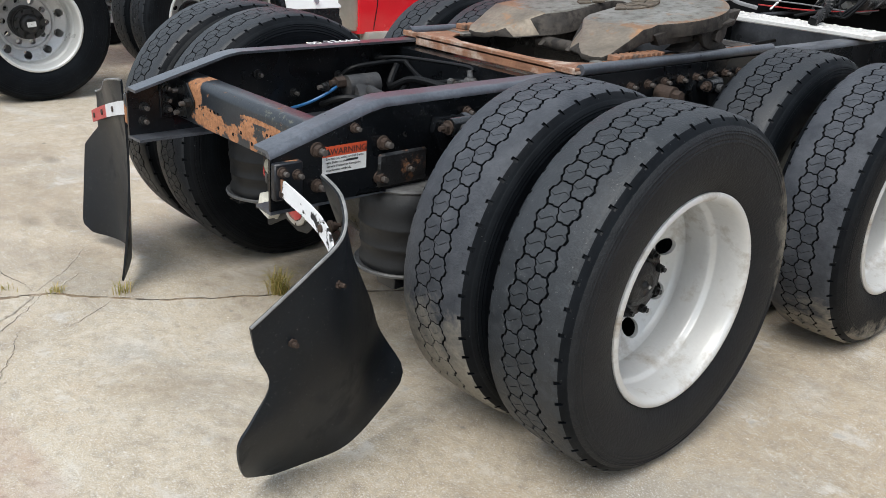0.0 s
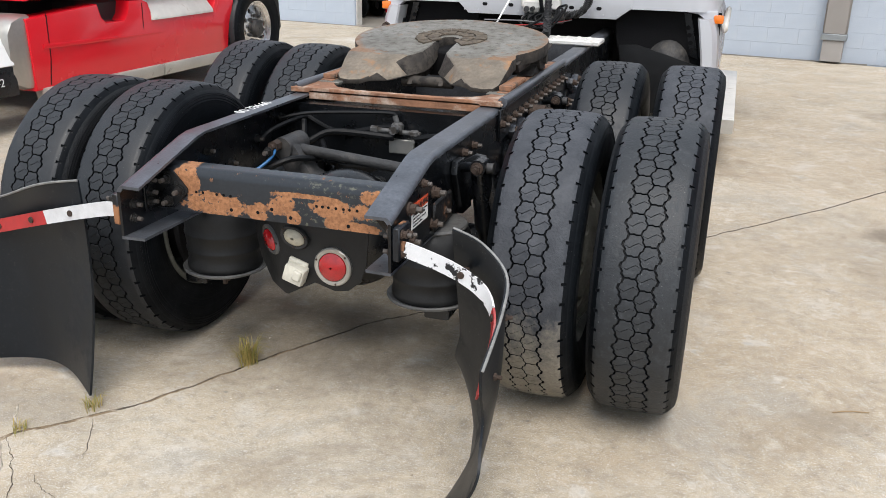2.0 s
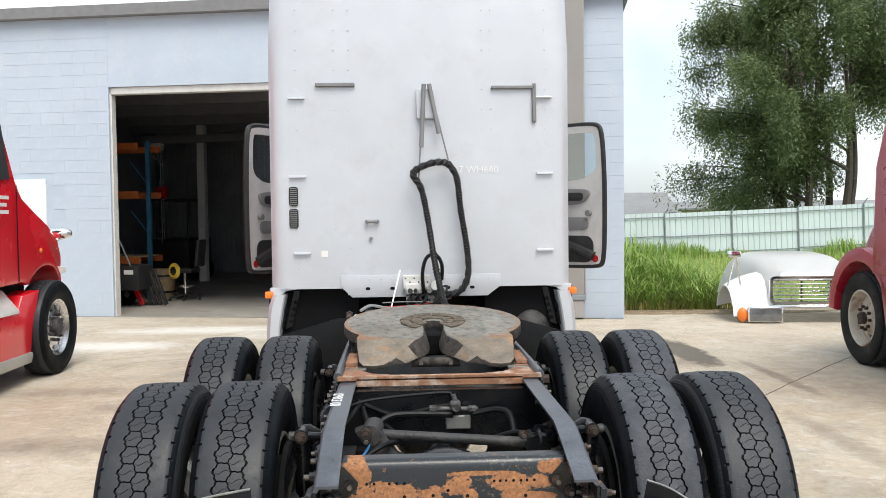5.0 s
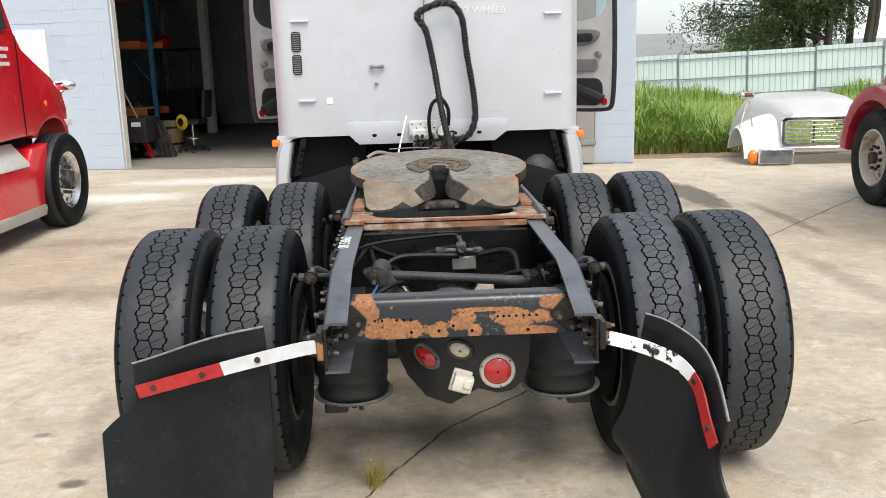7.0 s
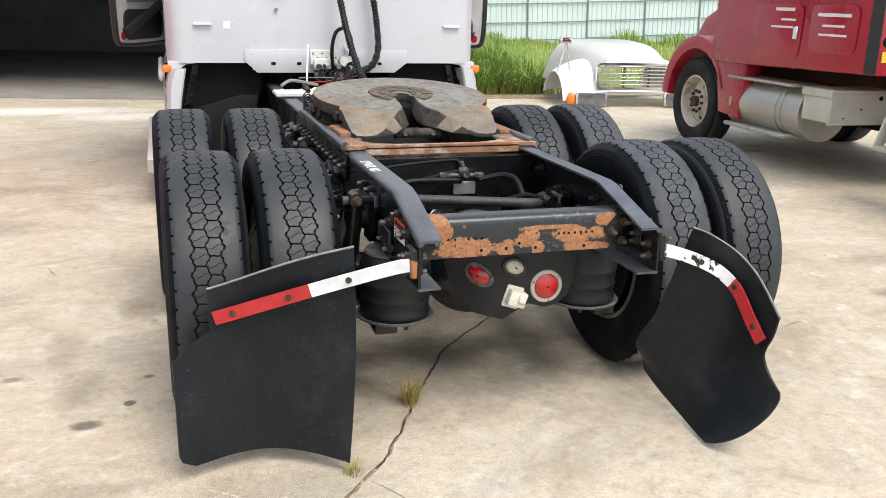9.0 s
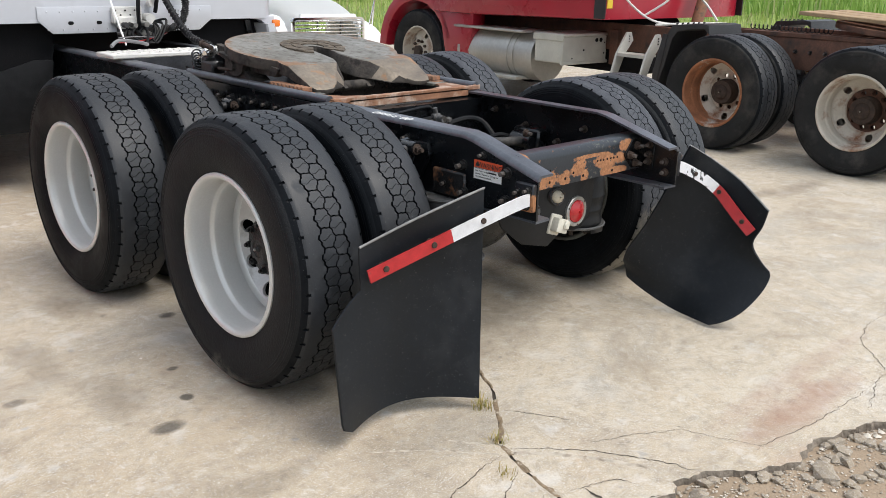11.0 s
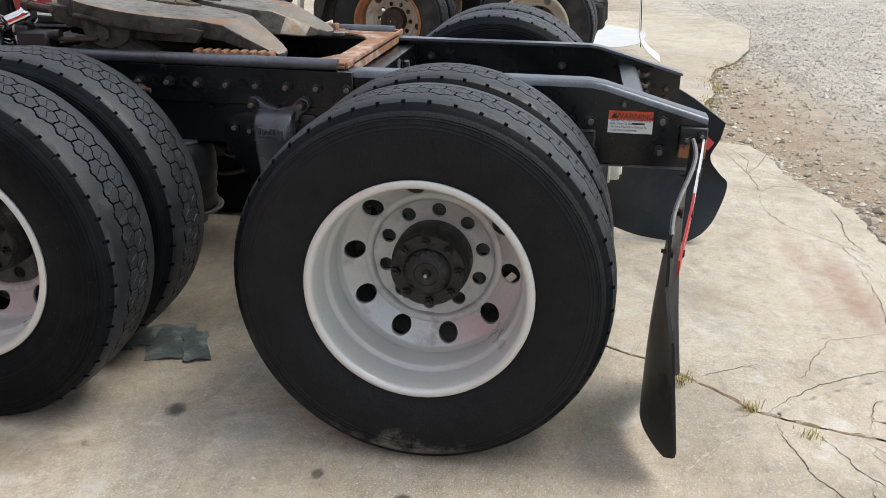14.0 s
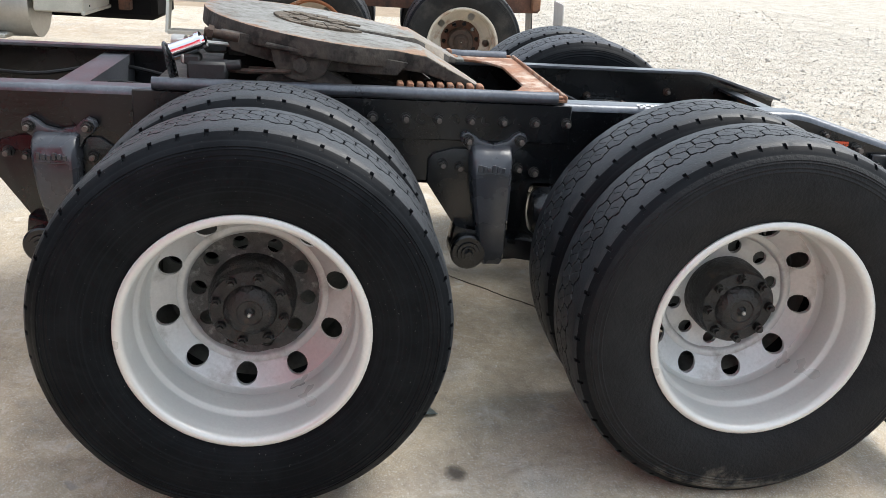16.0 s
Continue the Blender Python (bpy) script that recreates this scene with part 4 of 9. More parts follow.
def scatter_stones(name, n, zone, sizes, mat, label, seed=3):
    """Loose stones as one sheet of small broken lumps."""
    r = random.Random(seed)
    vs, fs = [], []
    base = [(0, 0, 1), (1, 0, 0.1), (0.3, 0.95, 0.0), (-0.8, 0.6, 0.1), (-0.8, -0.6, 0.0), (0.3, -0.95, 0.1), (0, 0, -0.4)]
    tri = [(0, 1, 2), (0, 2, 3), (0, 3, 4), (0, 4, 5), (0, 5, 1), (6, 2, 1), (6, 3, 2), (6, 4, 3), (6, 5, 4), (6, 1, 5)]
    for _ in range(n):
        x, y = zone(r)
        s = r.uniform(*sizes) * (1 if r.random() < 0.85 else 1.9)
        a, sq = r.uniform(0, 6.3), r.uniform(0.4, 0.8)
        k = len(vs)
        for bx, by, bz in base:
            bx, by = bx * r.uniform(0.7, 1.2), by * r.uniform(0.7, 1.2)
            vs.append((x + s * (bx * math.cos(a) - by * math.sin(a)), y + s * (bx * math.sin(a) + by * math.cos(a)), ground_z(x, y) + 0.004 + s * sq * bz * r.uniform(0.8, 1.2)))
        fs += [(p + k, q + k, w + k) for p, q, w in tri]
    me = bpy.data.meshes.new(name)
    me.from_pydata(vs, [], fs)
    me.materials.append(mat)
    return tagged(new(name, me), label, "gravel", kind="stuff")


m_chip = leaf_material("pale gravel chips", (0.30, 0.27, 0.23), (0.70, 0.67, 0.62))
m_stone = leaf_material("limestone chips", (0.32, 0.26, 0.195), (0.78, 0.72, 0.63))


def near_edge(r):
    x = r.uniform(-2.8, 3.2) if r.random() < 0.75 else r.uniform(-4.5, 7.5)
    return x, south_edge(x, SOUTH_W if x < -1.03 else SOUTH_E) - 0.01 - 2.5 * r.random() ** 1.6


scatter_stones("gravel", 26000, near_edge, (0.0015, 0.0055), m_stone, "loose limestone chips and broken concrete on brown dirt")
scatter_stones("far_gravel", 24000, lambda r: (r.uniform(2.5, 13), -2.35 - 6 * r.random() ** 1.3), (0.003, 0.010), m_chip, "pale limestone gravel beyond the yard edge", 14)
scatter_stones("edge_rubble", 2200, lambda r: (lambda x: (x, south_edge(x, SOUTH_E) - 0.03 - 0.9 * r.random() ** 2.4))(r.uniform(0.2, 8.0)), (0.004, 0.018), m_stone, "broken limestone lumps and dirt along the yard edge", 33)
scatter_stones("coarse_gravel", 5000, lambda r: (r.uniform(3.0, 17), -2.1 - 8 * r.random() ** 1.2), (0.008, 0.02), m_chip, "larger pale stones in the gravel lot", 44)
scatter_stones("rubble", 1500, lambda r: (r.uniform(3.4, 7.0), 10.75 + 0.7 * r.random()), (0.006, 0.028), m_stone, "small rubble and dirt lumps along the grass edge", 21)
scatter_stones("grit", 500, lambda r: (r.uniform(-3, 4), r.uniform(-1.2, 3)), (0.002, 0.005), m_stone, "scattered grit lying on the concrete", 8)
for v in bpy.data.objects["grit"].data.vertices:
    v.co.z -= ground_z(v.co.x, v.co.y) + 0.003


def blades(name, mat, n, zone, height, width, label, category, seed=1, lean=0.5, kind="stuff"):
    r = random.Random(seed)
    vs, fs = [], []
    for _ in range(n):
        x, y, z, k = zone(r)
        h, a, l = height * k * r.uniform(0.55, 1.1), r.uniform(0, 6.3), lean * r.uniform(0.2, 1.2)
        w = width * r.uniform(0.6, 1.3)
        ca, sa, i = math.cos(a), math.sin(a), len(vs)
        for s, f, hh in ((1, 0, 0), (0.9, 0.18, 0.5), (0.6, 0.5, 0.85)):
            for q in (-1, 1):
                vs.append((x + f * l * h * ca - q * w * s * sa, y + f * l * h * sa + q * w * s * ca, z + hh * h))
        vs.append((x + 0.95 * l * h * ca, y + 0.95 * l * h * sa, z + h * (1 - 0.25 * l)))
        fs += [(i, i + 1, i + 3, i + 2), (i + 2, i + 3, i + 5, i + 4), (i + 4, i + 5, i + 6)]
    me = bpy.data.meshes.new(name)
    me.from_pydata(vs, [], fs)
    me.materials.append(mat)
    return tagged(new(name, me), label, category, kind=kind)


def tall_zone(r):
    y = 11.15 + 5.3 * r.random() ** 1.4
    x = 3.55 + r.random() * (1.75 + 0.15 * (y - 11.15))
    return x, y, -0.06, (0.45 + 0.5 * min(1, (y - 10.6) / 1.2)) * max(0.22, min(1.0, 1.0 - 0.50 * (x - 4.5))) * (0.72 + 1.0 * noise.noise(Vector((x * 2.6, y * 2.6, 0))))


def low_zone(r):
    return r.uniform(3.4, 24), 11.5 + 17 * r.random(), -0.06, 0.6 + 0.7 * r.random()


def fence_foot(r):
    x = r.uniform(5, 30)
    return x, 27.2 + 1.2 * r.random(), -0.06, (0.7 + 0.5 * r.random()) * max(0.25, 0.9 + 1.6 * noise.noise(Vector((x * 0.7, 0.3, 0))))


blades("tall_grass", m_grass, 17000, tall_zone, 1.10, 0.012, "tall green seeding grass beside the block wall", "grass", 2, 1.15)
blades("meadow_grass", m_lawn, 9000, low_zone, 0.28, 0.014, "rough green grass between yard and fence", "grass", 3)
blades("fence_weeds", m_grass, 4500, fence_foot, 0.42, 0.02, "dark green weeds along the foot of the fence", "weeds", 4)
blades("field_weeds", m_grass, 9000, lambda r: (r.uniform(27, 46), r.uniform(2, 36), -0.06, (0.6 + 0.6 * r.random()) * (0.8 + 0.6 * noise.noise(Vector((r.uniform(27, 46) * 0.2, 0.5, 0.0))))), 1.35, 0.03, "tall rank weeds across the far field", "weeds", 16)
blades("field_grass", m_lawn, 9000, lambda r: (r.uniform(19.5, 44), r.uniform(0, 26), -0.06, 0.6 + 0.6 * r.random()), 0.4, 0.02, "green field grass beyond the yard", "grass", 6)


def crack_zone(r):
    k = r.random()
    for t, x, y, s in ((0.62, -0.33, -0.29, 1.0), (0.8, -0.665, -0.77, 0.55), (0.9, -0.80, -0.96, 0.4), (1.0, -0.93, -1.12, 0.35)):
        if k < t:
            return x + r.gauss(0, 0.014), y + r.gauss(0, 0.018), -0.012, s
    return -0.33, -0.29, -0.02, 1.0


blades("crack_weeds", m_weed, 260, crack_zone, 0.12, 0.0016, "small dry weeds growing from the crack in the concrete", "weed", 9, 0.9)
def edge_zone(r):
    x, y = r.choice(((4.0, -1.38), (4.15, -1.43), (4.7, -1.54), (5.1, -1.56), (5.9, -1.70), (6.2, -1.88)))
    return x + r.gauss(0, 0.10), y + r.gauss(0, 0.06), -0.05, 0.4 + 0.7 * r.random()


blades("dry_tufts", m_weed, 700, lambda r: (r.uniform(3.5, 6.6), 10.95 + 0.35 * r.random(), -0.05, 0.4 + 0.8 * r.random()), 0.28, 0.006, "dry straw coloured grass at the foot of the tall grass", "grass", 17, 0.9)
blades("edge_weeds", m_weed, 2000, edge_zone, 0.075, 0.0026, "low green weeds at the broken yard edge", "weed", 12, 0.9)

# ---- building ----
# Wall line: through (-5, 11.45) and turned by WALL_TURN degrees.
WALL_TURN = -9.8
shop = thing("building", (-5.0, 11.45, 0), "pale blue painted concrete block garage with an open bay", "building", kind="structure", rz=WALL_TURN)
BAY_W, BAY_H, WALL_H, WALL_R = 4.6, 3.85, 5.0, 8.45
bm = bmesh.new()
box(bm, (-9.0, 0.012, -0.1), (0.0, 0.24, WALL_H))
part("wall", bm, m_mortar, shop)
bm = bmesh.new()
box(bm, (BAY_W, 0.012, -0.1), (WALL_R, 0.24, WALL_H))
part("wall", bm, m_mortar, shop)
bm = bmesh.new()
box(bm, (0.0, 0.012, BAY_H), (BAY_W, 0.24, WALL_H))
part("lintel", bm, m_block, shop)
bm = bmesh.new()
box(bm, (WALL_R - 0.24, 0.243, -0.1), (WALL_R, 14.0, WALL_H))
box(bm, (-9.0, 0.243, -0.1), (-8.76, 14.0, WALL_H))
part("side_wall", bm, m_block, shop)
bm = bmesh.new()
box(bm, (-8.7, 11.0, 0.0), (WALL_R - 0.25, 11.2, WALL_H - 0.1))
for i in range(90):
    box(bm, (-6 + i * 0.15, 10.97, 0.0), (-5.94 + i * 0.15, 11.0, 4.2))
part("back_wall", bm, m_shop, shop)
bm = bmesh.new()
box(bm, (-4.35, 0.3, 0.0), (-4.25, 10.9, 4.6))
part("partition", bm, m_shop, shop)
bm = bmesh.new()
box(bm, (-9.1, -0.15, WALL_H), (WALL_R + 0.1, 14.2, WALL_H + 0.18))
part("roof", bm, m_grey_plastic, shop)
bm = bmesh.new()
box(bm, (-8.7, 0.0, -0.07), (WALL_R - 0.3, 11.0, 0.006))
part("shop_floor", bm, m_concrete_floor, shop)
bm = bmesh.new()
for k in range(5):
    box(bm, (-8.6, 1.4 + 2 * k, 4.0), (WALL_R - 0.3, 1.52 + 2 * k, 4.25), 0.01)
part("ceiling_beam", bm, m_grey_plastic, shop)
bm = bmesh.new()
box(bm, (0.0, 0.05, 0.0), (0.03, 0.2, BAY_H), 0.005)
box(bm, (0.0, 0.05, BAY_H - 0.12), (BAY_W, 0.2, BAY_H), 0.01)
part("bay_frame", bm, m_white_dirty, shop, "white painted bay door frame")
bm = bmesh.new()
box(bm, (-2.55, -0.03, 0.95), (-1.15, 0.02, 2.33), 0.01)
part("boarded_window", bm, m_white, shop, "white painted panel set in the block wall")
bm = bmesh.new()
box(bm, (7.55, -0.16, 0.37), (7.85, -0.01, WALL_H), 0.02)
part("downspout", bm, m_spout, shop, "wide grey sheet metal downspout")
bm = bmesh.new()
box(bm, (7.54, -0.175, 0.30), (7.86, -0.005, 0.385), 0.008)
part("downspout_collar", bm, m_pipe, shop)
bm = bmesh.new()
slab(bm, [(-0.02, 0.30), (-0.15, 0.30), (-0.20, 0.03), (-0.02, 0.03)], "x", 7.57, 7.83, 0.006)
part("downspout_mouth", bm, m_spout, shop)

# ---- inside the bay ----
def local(x, y, z=0.0):
    return shop.matrix_world @ Vector((x, y, z))


def shop_thing(name, x, y, label, category, turn=0.0):
    p = local(x, y, 0.007)
    return thing(name, p, label, category, rz=WALL_TURN + turn)


rack = shop_thing("pallet_rack", -2.05, 2.5, "blue and orange steel pallet rack with parts on its shelves", "rack")
for dx in (-0.55, 1.25):
    for dy in (0.45,):
        bm = bmesh.new()
        box(bm, (dx, dy, 0), (dx + 0.08, dy + 0.08, 3.2), 0.005)
        part("upright", bm, m_blue_steel, rack)
for z in (0.75, 2.05, 3.0):
    for dy in (-0.04, 0.94):
        bm = bmesh.new()
        box(bm, (-0.55, dy, z), (1.33, dy + 0.05, z + 0.13), 0.005)
        part("shelf_beam", bm, m_orange_steel, rack)
for z in (0.5, 1.3, 2.3):
    bm = bmesh.new()
    rod(bm, (1.29, 0.5, z), (0.9, 0.5, z + 0.5), 0.012, seg=6)
    part("brace", bm, m_blue_steel, rack)
bm = bmesh.new()
box(bm, (-0.5, 0, 0.87), (1.28, 0.9, 0.9))
part("shelf_board", bm, m_wood, rack)

gen = shop_thing("generator", -0.55, 1.55, "black portable generator on wheels with a tall handle", "generator")
bm = bmesh.new()
box(bm, (-0.35, -0.28, 0.32), (0.38, 0.3, 0.78), 0.05, seg=2)
part("housing", bm, m_black_plastic, gen)
for dy in (-0.32, 0.3):
    bm = bmesh.new()
    lathe(bm, [(-0.05, 0.08), (-0.05, 0.17), (-0.03, 0.2), (0.03, 0.2), (0.05, 0.17), (0.05, 0.08)], 20)
    part("wheel", bm, m_tyre, gen, m=pose(-0.15, dy, 0.2, 0, 0, 90))
bm = bmesh.new()
tube(bm, [(0.3, -0.2, 0.5), (0.05, -0.2, 1.1), (-0.02, -0.2, 1.25)], 0.016)
part("handle", bm, m_grey_plastic, gen)
bm = bmesh.new()
box(bm, (0.1, -0.29, 0.62), (0.28, -0.285, 0.7))
part("plate", bm, m_label, gen)

jack = shop_thing("floor_jack", -0.22, 1.7, "red and black folding engine stand leaning by the generator", "tool stand")
bm = bmesh.new()
box(bm, (-0.04, -0.03, 0), (0.05, 0.03, 0.72), 0.01, m=pose(-0.1, 0, 0.02, 0, -24, 0))
part("red_leg", bm, m_red, jack)
for k in range(4):
    bm = bmesh.new()
    box(bm, (-0.03, -0.03, 0), (0.03, 0.03, 0.7), 0.008, m=pose(0.05 + 0.1 * k, 0.06, 0.02, 0, -20, 0))
    part("black_leg", bm, m_black_plastic, jack)

bucket = shop_thing("drum", -0.62, 3.2, "battered wooden half barrel", "barrel")
bm = bmesh.new()
lathe(bm, [(0.0, 0.01), (0.0, 0.24), (0.3, 0.27), (0.6, 0.25), (0.6, 0.22), (0.05, 0.2)], 24)
part("barrel_body", bm, m_wood, bucket, m=pose(0, 0, 0, 0, -90, 0))
for z in (0.12, 0.45):
    bm = bmesh.new()
    lathe(bm, [(z, 0.262), (z, 0.278), (z + 0.04, 0.28), (z + 0.04, 0.262)], 24)
    part("hoop", bm, m_frame, bucket, m=pose(0, 0, 0, 0, -90, 0))

chair = shop_thing("shop_stool_chair", 0.05, 2.8, "black swivel shop chair with back rest", "chair")
bm = bmesh.new()
for k in range(5):
    a = 2 * math.pi * k / 5
    rod(bm, (0, 0, 0.12), (0.3 * math.cos(a), 0.3 * math.sin(a), 0.06), 0.02, seg=6)
part("base", bm, m_black_plastic, chair)
for k in range(5):
    a = 2 * math.pi * k / 5
    bm = bmesh.new()
    bmesh.ops.create_uvsphere(bm, u_segments=8, v_segments=6, radius=0.035, matrix=pose(0.3 * math.cos(a), 0.3 * math.sin(a), 0.035))
    part("caster", bm, m_black_plastic, chair)
bm = bmesh.new()
rod(bm, (0, 0, 0.1), (0, 0, 0.55), 0.025)
part("column", bm, m_chrome, chair)
bm = bmesh.new()
lathe(bm, [(0.26, 0.17), (0.26, 0.19), (0.28, 0.19), (0.28, 0.17)], 20)
part("foot_ring", bm, m_chrome, chair, m=pose(0, 0, 0, 0, -90, 0))
bm = bmesh.new()
box(bm, (-0.24, -0.24, 0.55), (0.24, 0.24, 0.64), 0.04, seg=2)
part("seat", bm, m_black_plastic, chair)
bm = bmesh.new()
box(bm, (0.2, -0.2, 0.70), (0.27, 0.2, 1.24), 0.03, m=pose(0, 0, 0, 0, 6, 0), seg=2)
part("backrest", bm, m_black_plastic, chair)
coil = shop_thing("hose_coil", -0.06, 2.5, "coil of yellow air hose hanging from the chair", "hose")
bm = bmesh.new()
for k in range(4):
    r = 0.075 + 0.012 * k
    tube(bm, [(r * math.cos(a), 0.02 * k, 0.60 + 1.3 * r * math.sin(a)) for a in (2 * math.pi * i / 20 for i in range(21))], 0.012, 6)
part("loops", bm, m_yellow, coil)

hoist = shop_thing("jib_crane", -2.2, 7.6, "pale steel jib crane with a red chain hoist", "crane")
bm = bmesh.new()
box(bm, (-0.9, -0.08, 3.55), (3.0, 0.08, 3.75), 0.01)
part("beam", bm, m_grey_plastic, hoist)
bm = bmesh.new()
box(bm, (0.55, 0.0, 0.0), (0.75, 0.2, 4.0), 0.01)
part("post", bm, m_white_dirty, hoist)
bm = bmesh.new()
lathe(bm, [(-0.12, 0.02), (-0.12, 0.14), (0.0, 0.17), (0.12, 0.14), (0.12, 0.02)], 16)
part("hoist_body", bm, m_red, hoist, m=pose(-0.4, 0, 2.3))
bm = bmesh.new()
box(bm, (-0.75, -0.1, 3.36), (-0.35, 0.1, 3.56), 0.02)
tube(bm, spline([(-0.55, 0, 3.36), (-0.48, 0, 3.25), (-0.55, 0, 3.15), (-0.62, 0, 3.25)], 5), 0.015, 6)
part("trolley", bm, m_white_dirty, hoist)
bm = bmesh.new()
rod(bm, (-0.42, 0, 3.5), (-0.42, 0, 1.0), 0.02, seg=6)
rod(bm, (-0.36, 0, 3.5), (-0.36, 0, 1.1), 0.014, seg=6)
part("chain", bm, m_frame, hoist)
lift = shop_thing("fork_lift", -2.6, 8.6, "dark fork lift parked at the back of the shop", "fork lift")
bm = bmesh.new()
box(bm, (-0.5, -0.8, 0.2), (0.6, 0.8, 1.1), 0.08, seg=2)
part("body", bm, m_black_plastic, lift)
for dx in (-0.42, 0.5):
    bm = bmesh.new()
    rod(bm, (dx, -0.6, 1.0), (dx, -0.5, 2.1), 0.03, seg=6)
    part("guard_post", bm, m_black_plastic, lift)
bm = bmesh.new()
box(bm, (-0.5, -0.7, 2.08), (0.6, 0.6, 2.14), 0.01)
part("guard_roof", bm, m_black_plastic, lift)
for dx, dy in ((-0.5, -0.5), (0.6, -0.5), (-0.5, 0.5), (0.6, 0.5)):
    bm = bmesh.new()
    lathe(bm, [(-0.08, 0.06), (-0.08, 0.2), (-0.05, 0.24), (0.05, 0.24), (0.08, 0.2), (0.08, 0.06)], 20)
    part("wheel", bm, m_tyre, lift, m=pose(dx, dy, 0.24))

# ---- fence, far roofs and trees ----
fence = thing("fence", (19.0, 28.6, 0.25), "long pale green sheet steel fence on pipe posts", "fence", kind="structure", rz=1.5)
fence.matrix_world = pose(19.0, 28.6, 0.05, 0, -1.9, 1.5)
FX0, FX1 = -17.0, 14.0
n_panel = int((FX1 - FX0) / 2.55)
bm = bmesh.new()
for i in range(12):
    x = i * 0.2125
    slab(bm, [(x, 0), (x + 0.15, 0), (x + 0.165, 0.03), (x + 0.195, 0.03), (x + 0.2125, 0), (x + 0.2125, 0.006), (x + 0.19, 0.037), (x + 0.17, 0.037), (x + 0.145, 0.006), (x, 0.006)], "z", 0.02, 1.86)
panel = part("fence_panel", bm, m_fence, fence, m=pose(FX0, 0, 0), smooth=False)
bm = bmesh.new()
rod(bm, (0, -0.04, -0.1), (0, -0.04, 1.87), 0.03, seg=8)
rod(bm, (0, -0.04, 1.86), (0.12, -0.10, 2.05), 0.02, seg=6)
post = part("fence_post", bm, m_pipe, fence, m=pose(FX0, 0, 0))
bm = bmesh.new()
for z in (0.35, 1.0, 1.7):
    rod(bm, (0, -0.045, z), (2.55, -0.045, z), 0.02, seg=6)
rail = part("fence_rail", bm, m_pipe, fence, m=pose(FX0, 0, 0))
for k in range(1, n_panel):
    h = pose(FX0 + 2.55 * k, 0, 0.03 * math.sin(k * 1.3))
    again("fence_panel", panel, fence, h)
    again("fence_post", post, fence, h)
    again("fence_rail", rail, fence, h)


def far_house(x, y, w, d, h, rise, mw, label):
    t = thing("far_house", (x, y, 0), label, "house")
    bm = bmesh.new()
    box(bm, (-w / 2, -d / 2, -0.1), (w / 2, d / 2, h))
    part("wall", bm, mw, t)
    bm = bmesh.new()
    slab(bm, [(-d / 2 - 0.4, h - 0.1), (0, h + rise), (d / 2 + 0.4, h - 0.1), (d / 2 + 0.4, h), (0, h + rise + 0.15), (-d / 2 - 0.4, h)], "x", -w / 2 - 0.4, w / 2 + 0.4)
    part("roof", bm, m_roof, t, smooth=False)


far_house(10.4, 46.0, 8.5, 6, 1.45, 1.15, m_far_wall, "low far house with a grey shingle roof")
far_house(30, 62.0, 26, 10, 1.85, 0.35, m_far_wall, "long low tan building far behind the fence")


def tree(name, x, y, stems, height, spread, leaves, label, seed, drop=0.5, pull=0.0, low_side=0.0):
    r = random.Random(seed)
    t = thing(name, (x, y, -0.06), label, "tree")
    wood, tips = bmesh.new(), []
    for s in range(stems):
        a = 2 * math.pi * s / stems + r.uniform(-0.4, 0.4)
        lean = spread * r.uniform(0.15, 0.4)
        base = Vector((0.2 * spread * math.cos(a), 0.1 * spread * math.sin(a), 0))
        top = Vector((lean * math.cos(a), lean * math.sin(a), height * r.uniform(0.8, 1.0)))
        pts = spline([base, base * 1.4 + Vector((r.uniform(-0.2, 0.2), 0, height * 0.3)), base.lerp(top, 0.6) + Vector((r.uniform(-0.4, 0.4), r.uniform(-0.4, 0.4), 0.1 * height)), top], 6)
        tube(wood, pts, 0.2, 7, [0.19 * (1 - 0.85 * i / (len(pts) - 1)) for i in range(len(pts))])
        for b in range(9):
            k = int(len(pts) * r.uniform(0.22, 0.97))
            p = pts[min(k, len(pts) - 1)]
            ang = a + r.uniform(-1.6, 1.6)
            if p.z < low_side * height:
                ang = math.pi + r.uniform(-1.0, 1.0)
            ln = spread * r.uniform(0.35, 0.8) * (1.15 - 0.6 * p.z / height)
            e = p + Vector((ln * (math.cos(ang) - pull), ln * math.sin(ang), ln * r.uniform(0.1, 0.6)))
            mid = p.lerp(e, 0.5) + Vector((0, 0, 0.12 * ln))
            limb = spline([p, mid, e], 4)
            tube(wood, limb, 0.05, 5, [0.075 * (1 - 0.85 * i / (len(limb) - 1)) for i in range(len(limb))])
            tips += limb[3:]
    part("trunk", wood, m_bark, t)
    vs, fs = [], []
    for _ in range(leaves // 24):
        c = r.choice(tips) + Vector((r.gauss(0, 0.3), r.gauss(0, 0.3), r.gauss(0, 0.22)))
        hang = drop * r.uniform(0.2, 1.6)
        for _ in range(24):
            u = r.random()
            p = c + Vector((r.gauss(0, 0.10), r.gauss(0, 0.10), -hang * u + r.gauss(0, 0.08)))
            a, tl = r.uniform(0, 6.3), r.uniform(-1.3, 0.5)
            d = Vector((math.cos(a) * math.cos(tl), math.sin(a) * math.cos(tl), math.sin(tl))) * r.uniform(0.13, 0.20)
            sd = d.cross(Vector((r.uniform(-1, 1), r.uniform(-1, 1), 1))).normalized() * 0.027
            k = len(vs)
            vs += [p, p + d * 0.5 + sd, p + d, p + d * 0.5 - sd]
            fs.append((k, k + 1, k + 2, k + 3))
    me = bpy.data.meshes.new("crown")
    me.from_pydata(vs, [], fs)
    me.materials.append(m_leaves)
    o = new("crown", me)
    o.parent = t
    return t


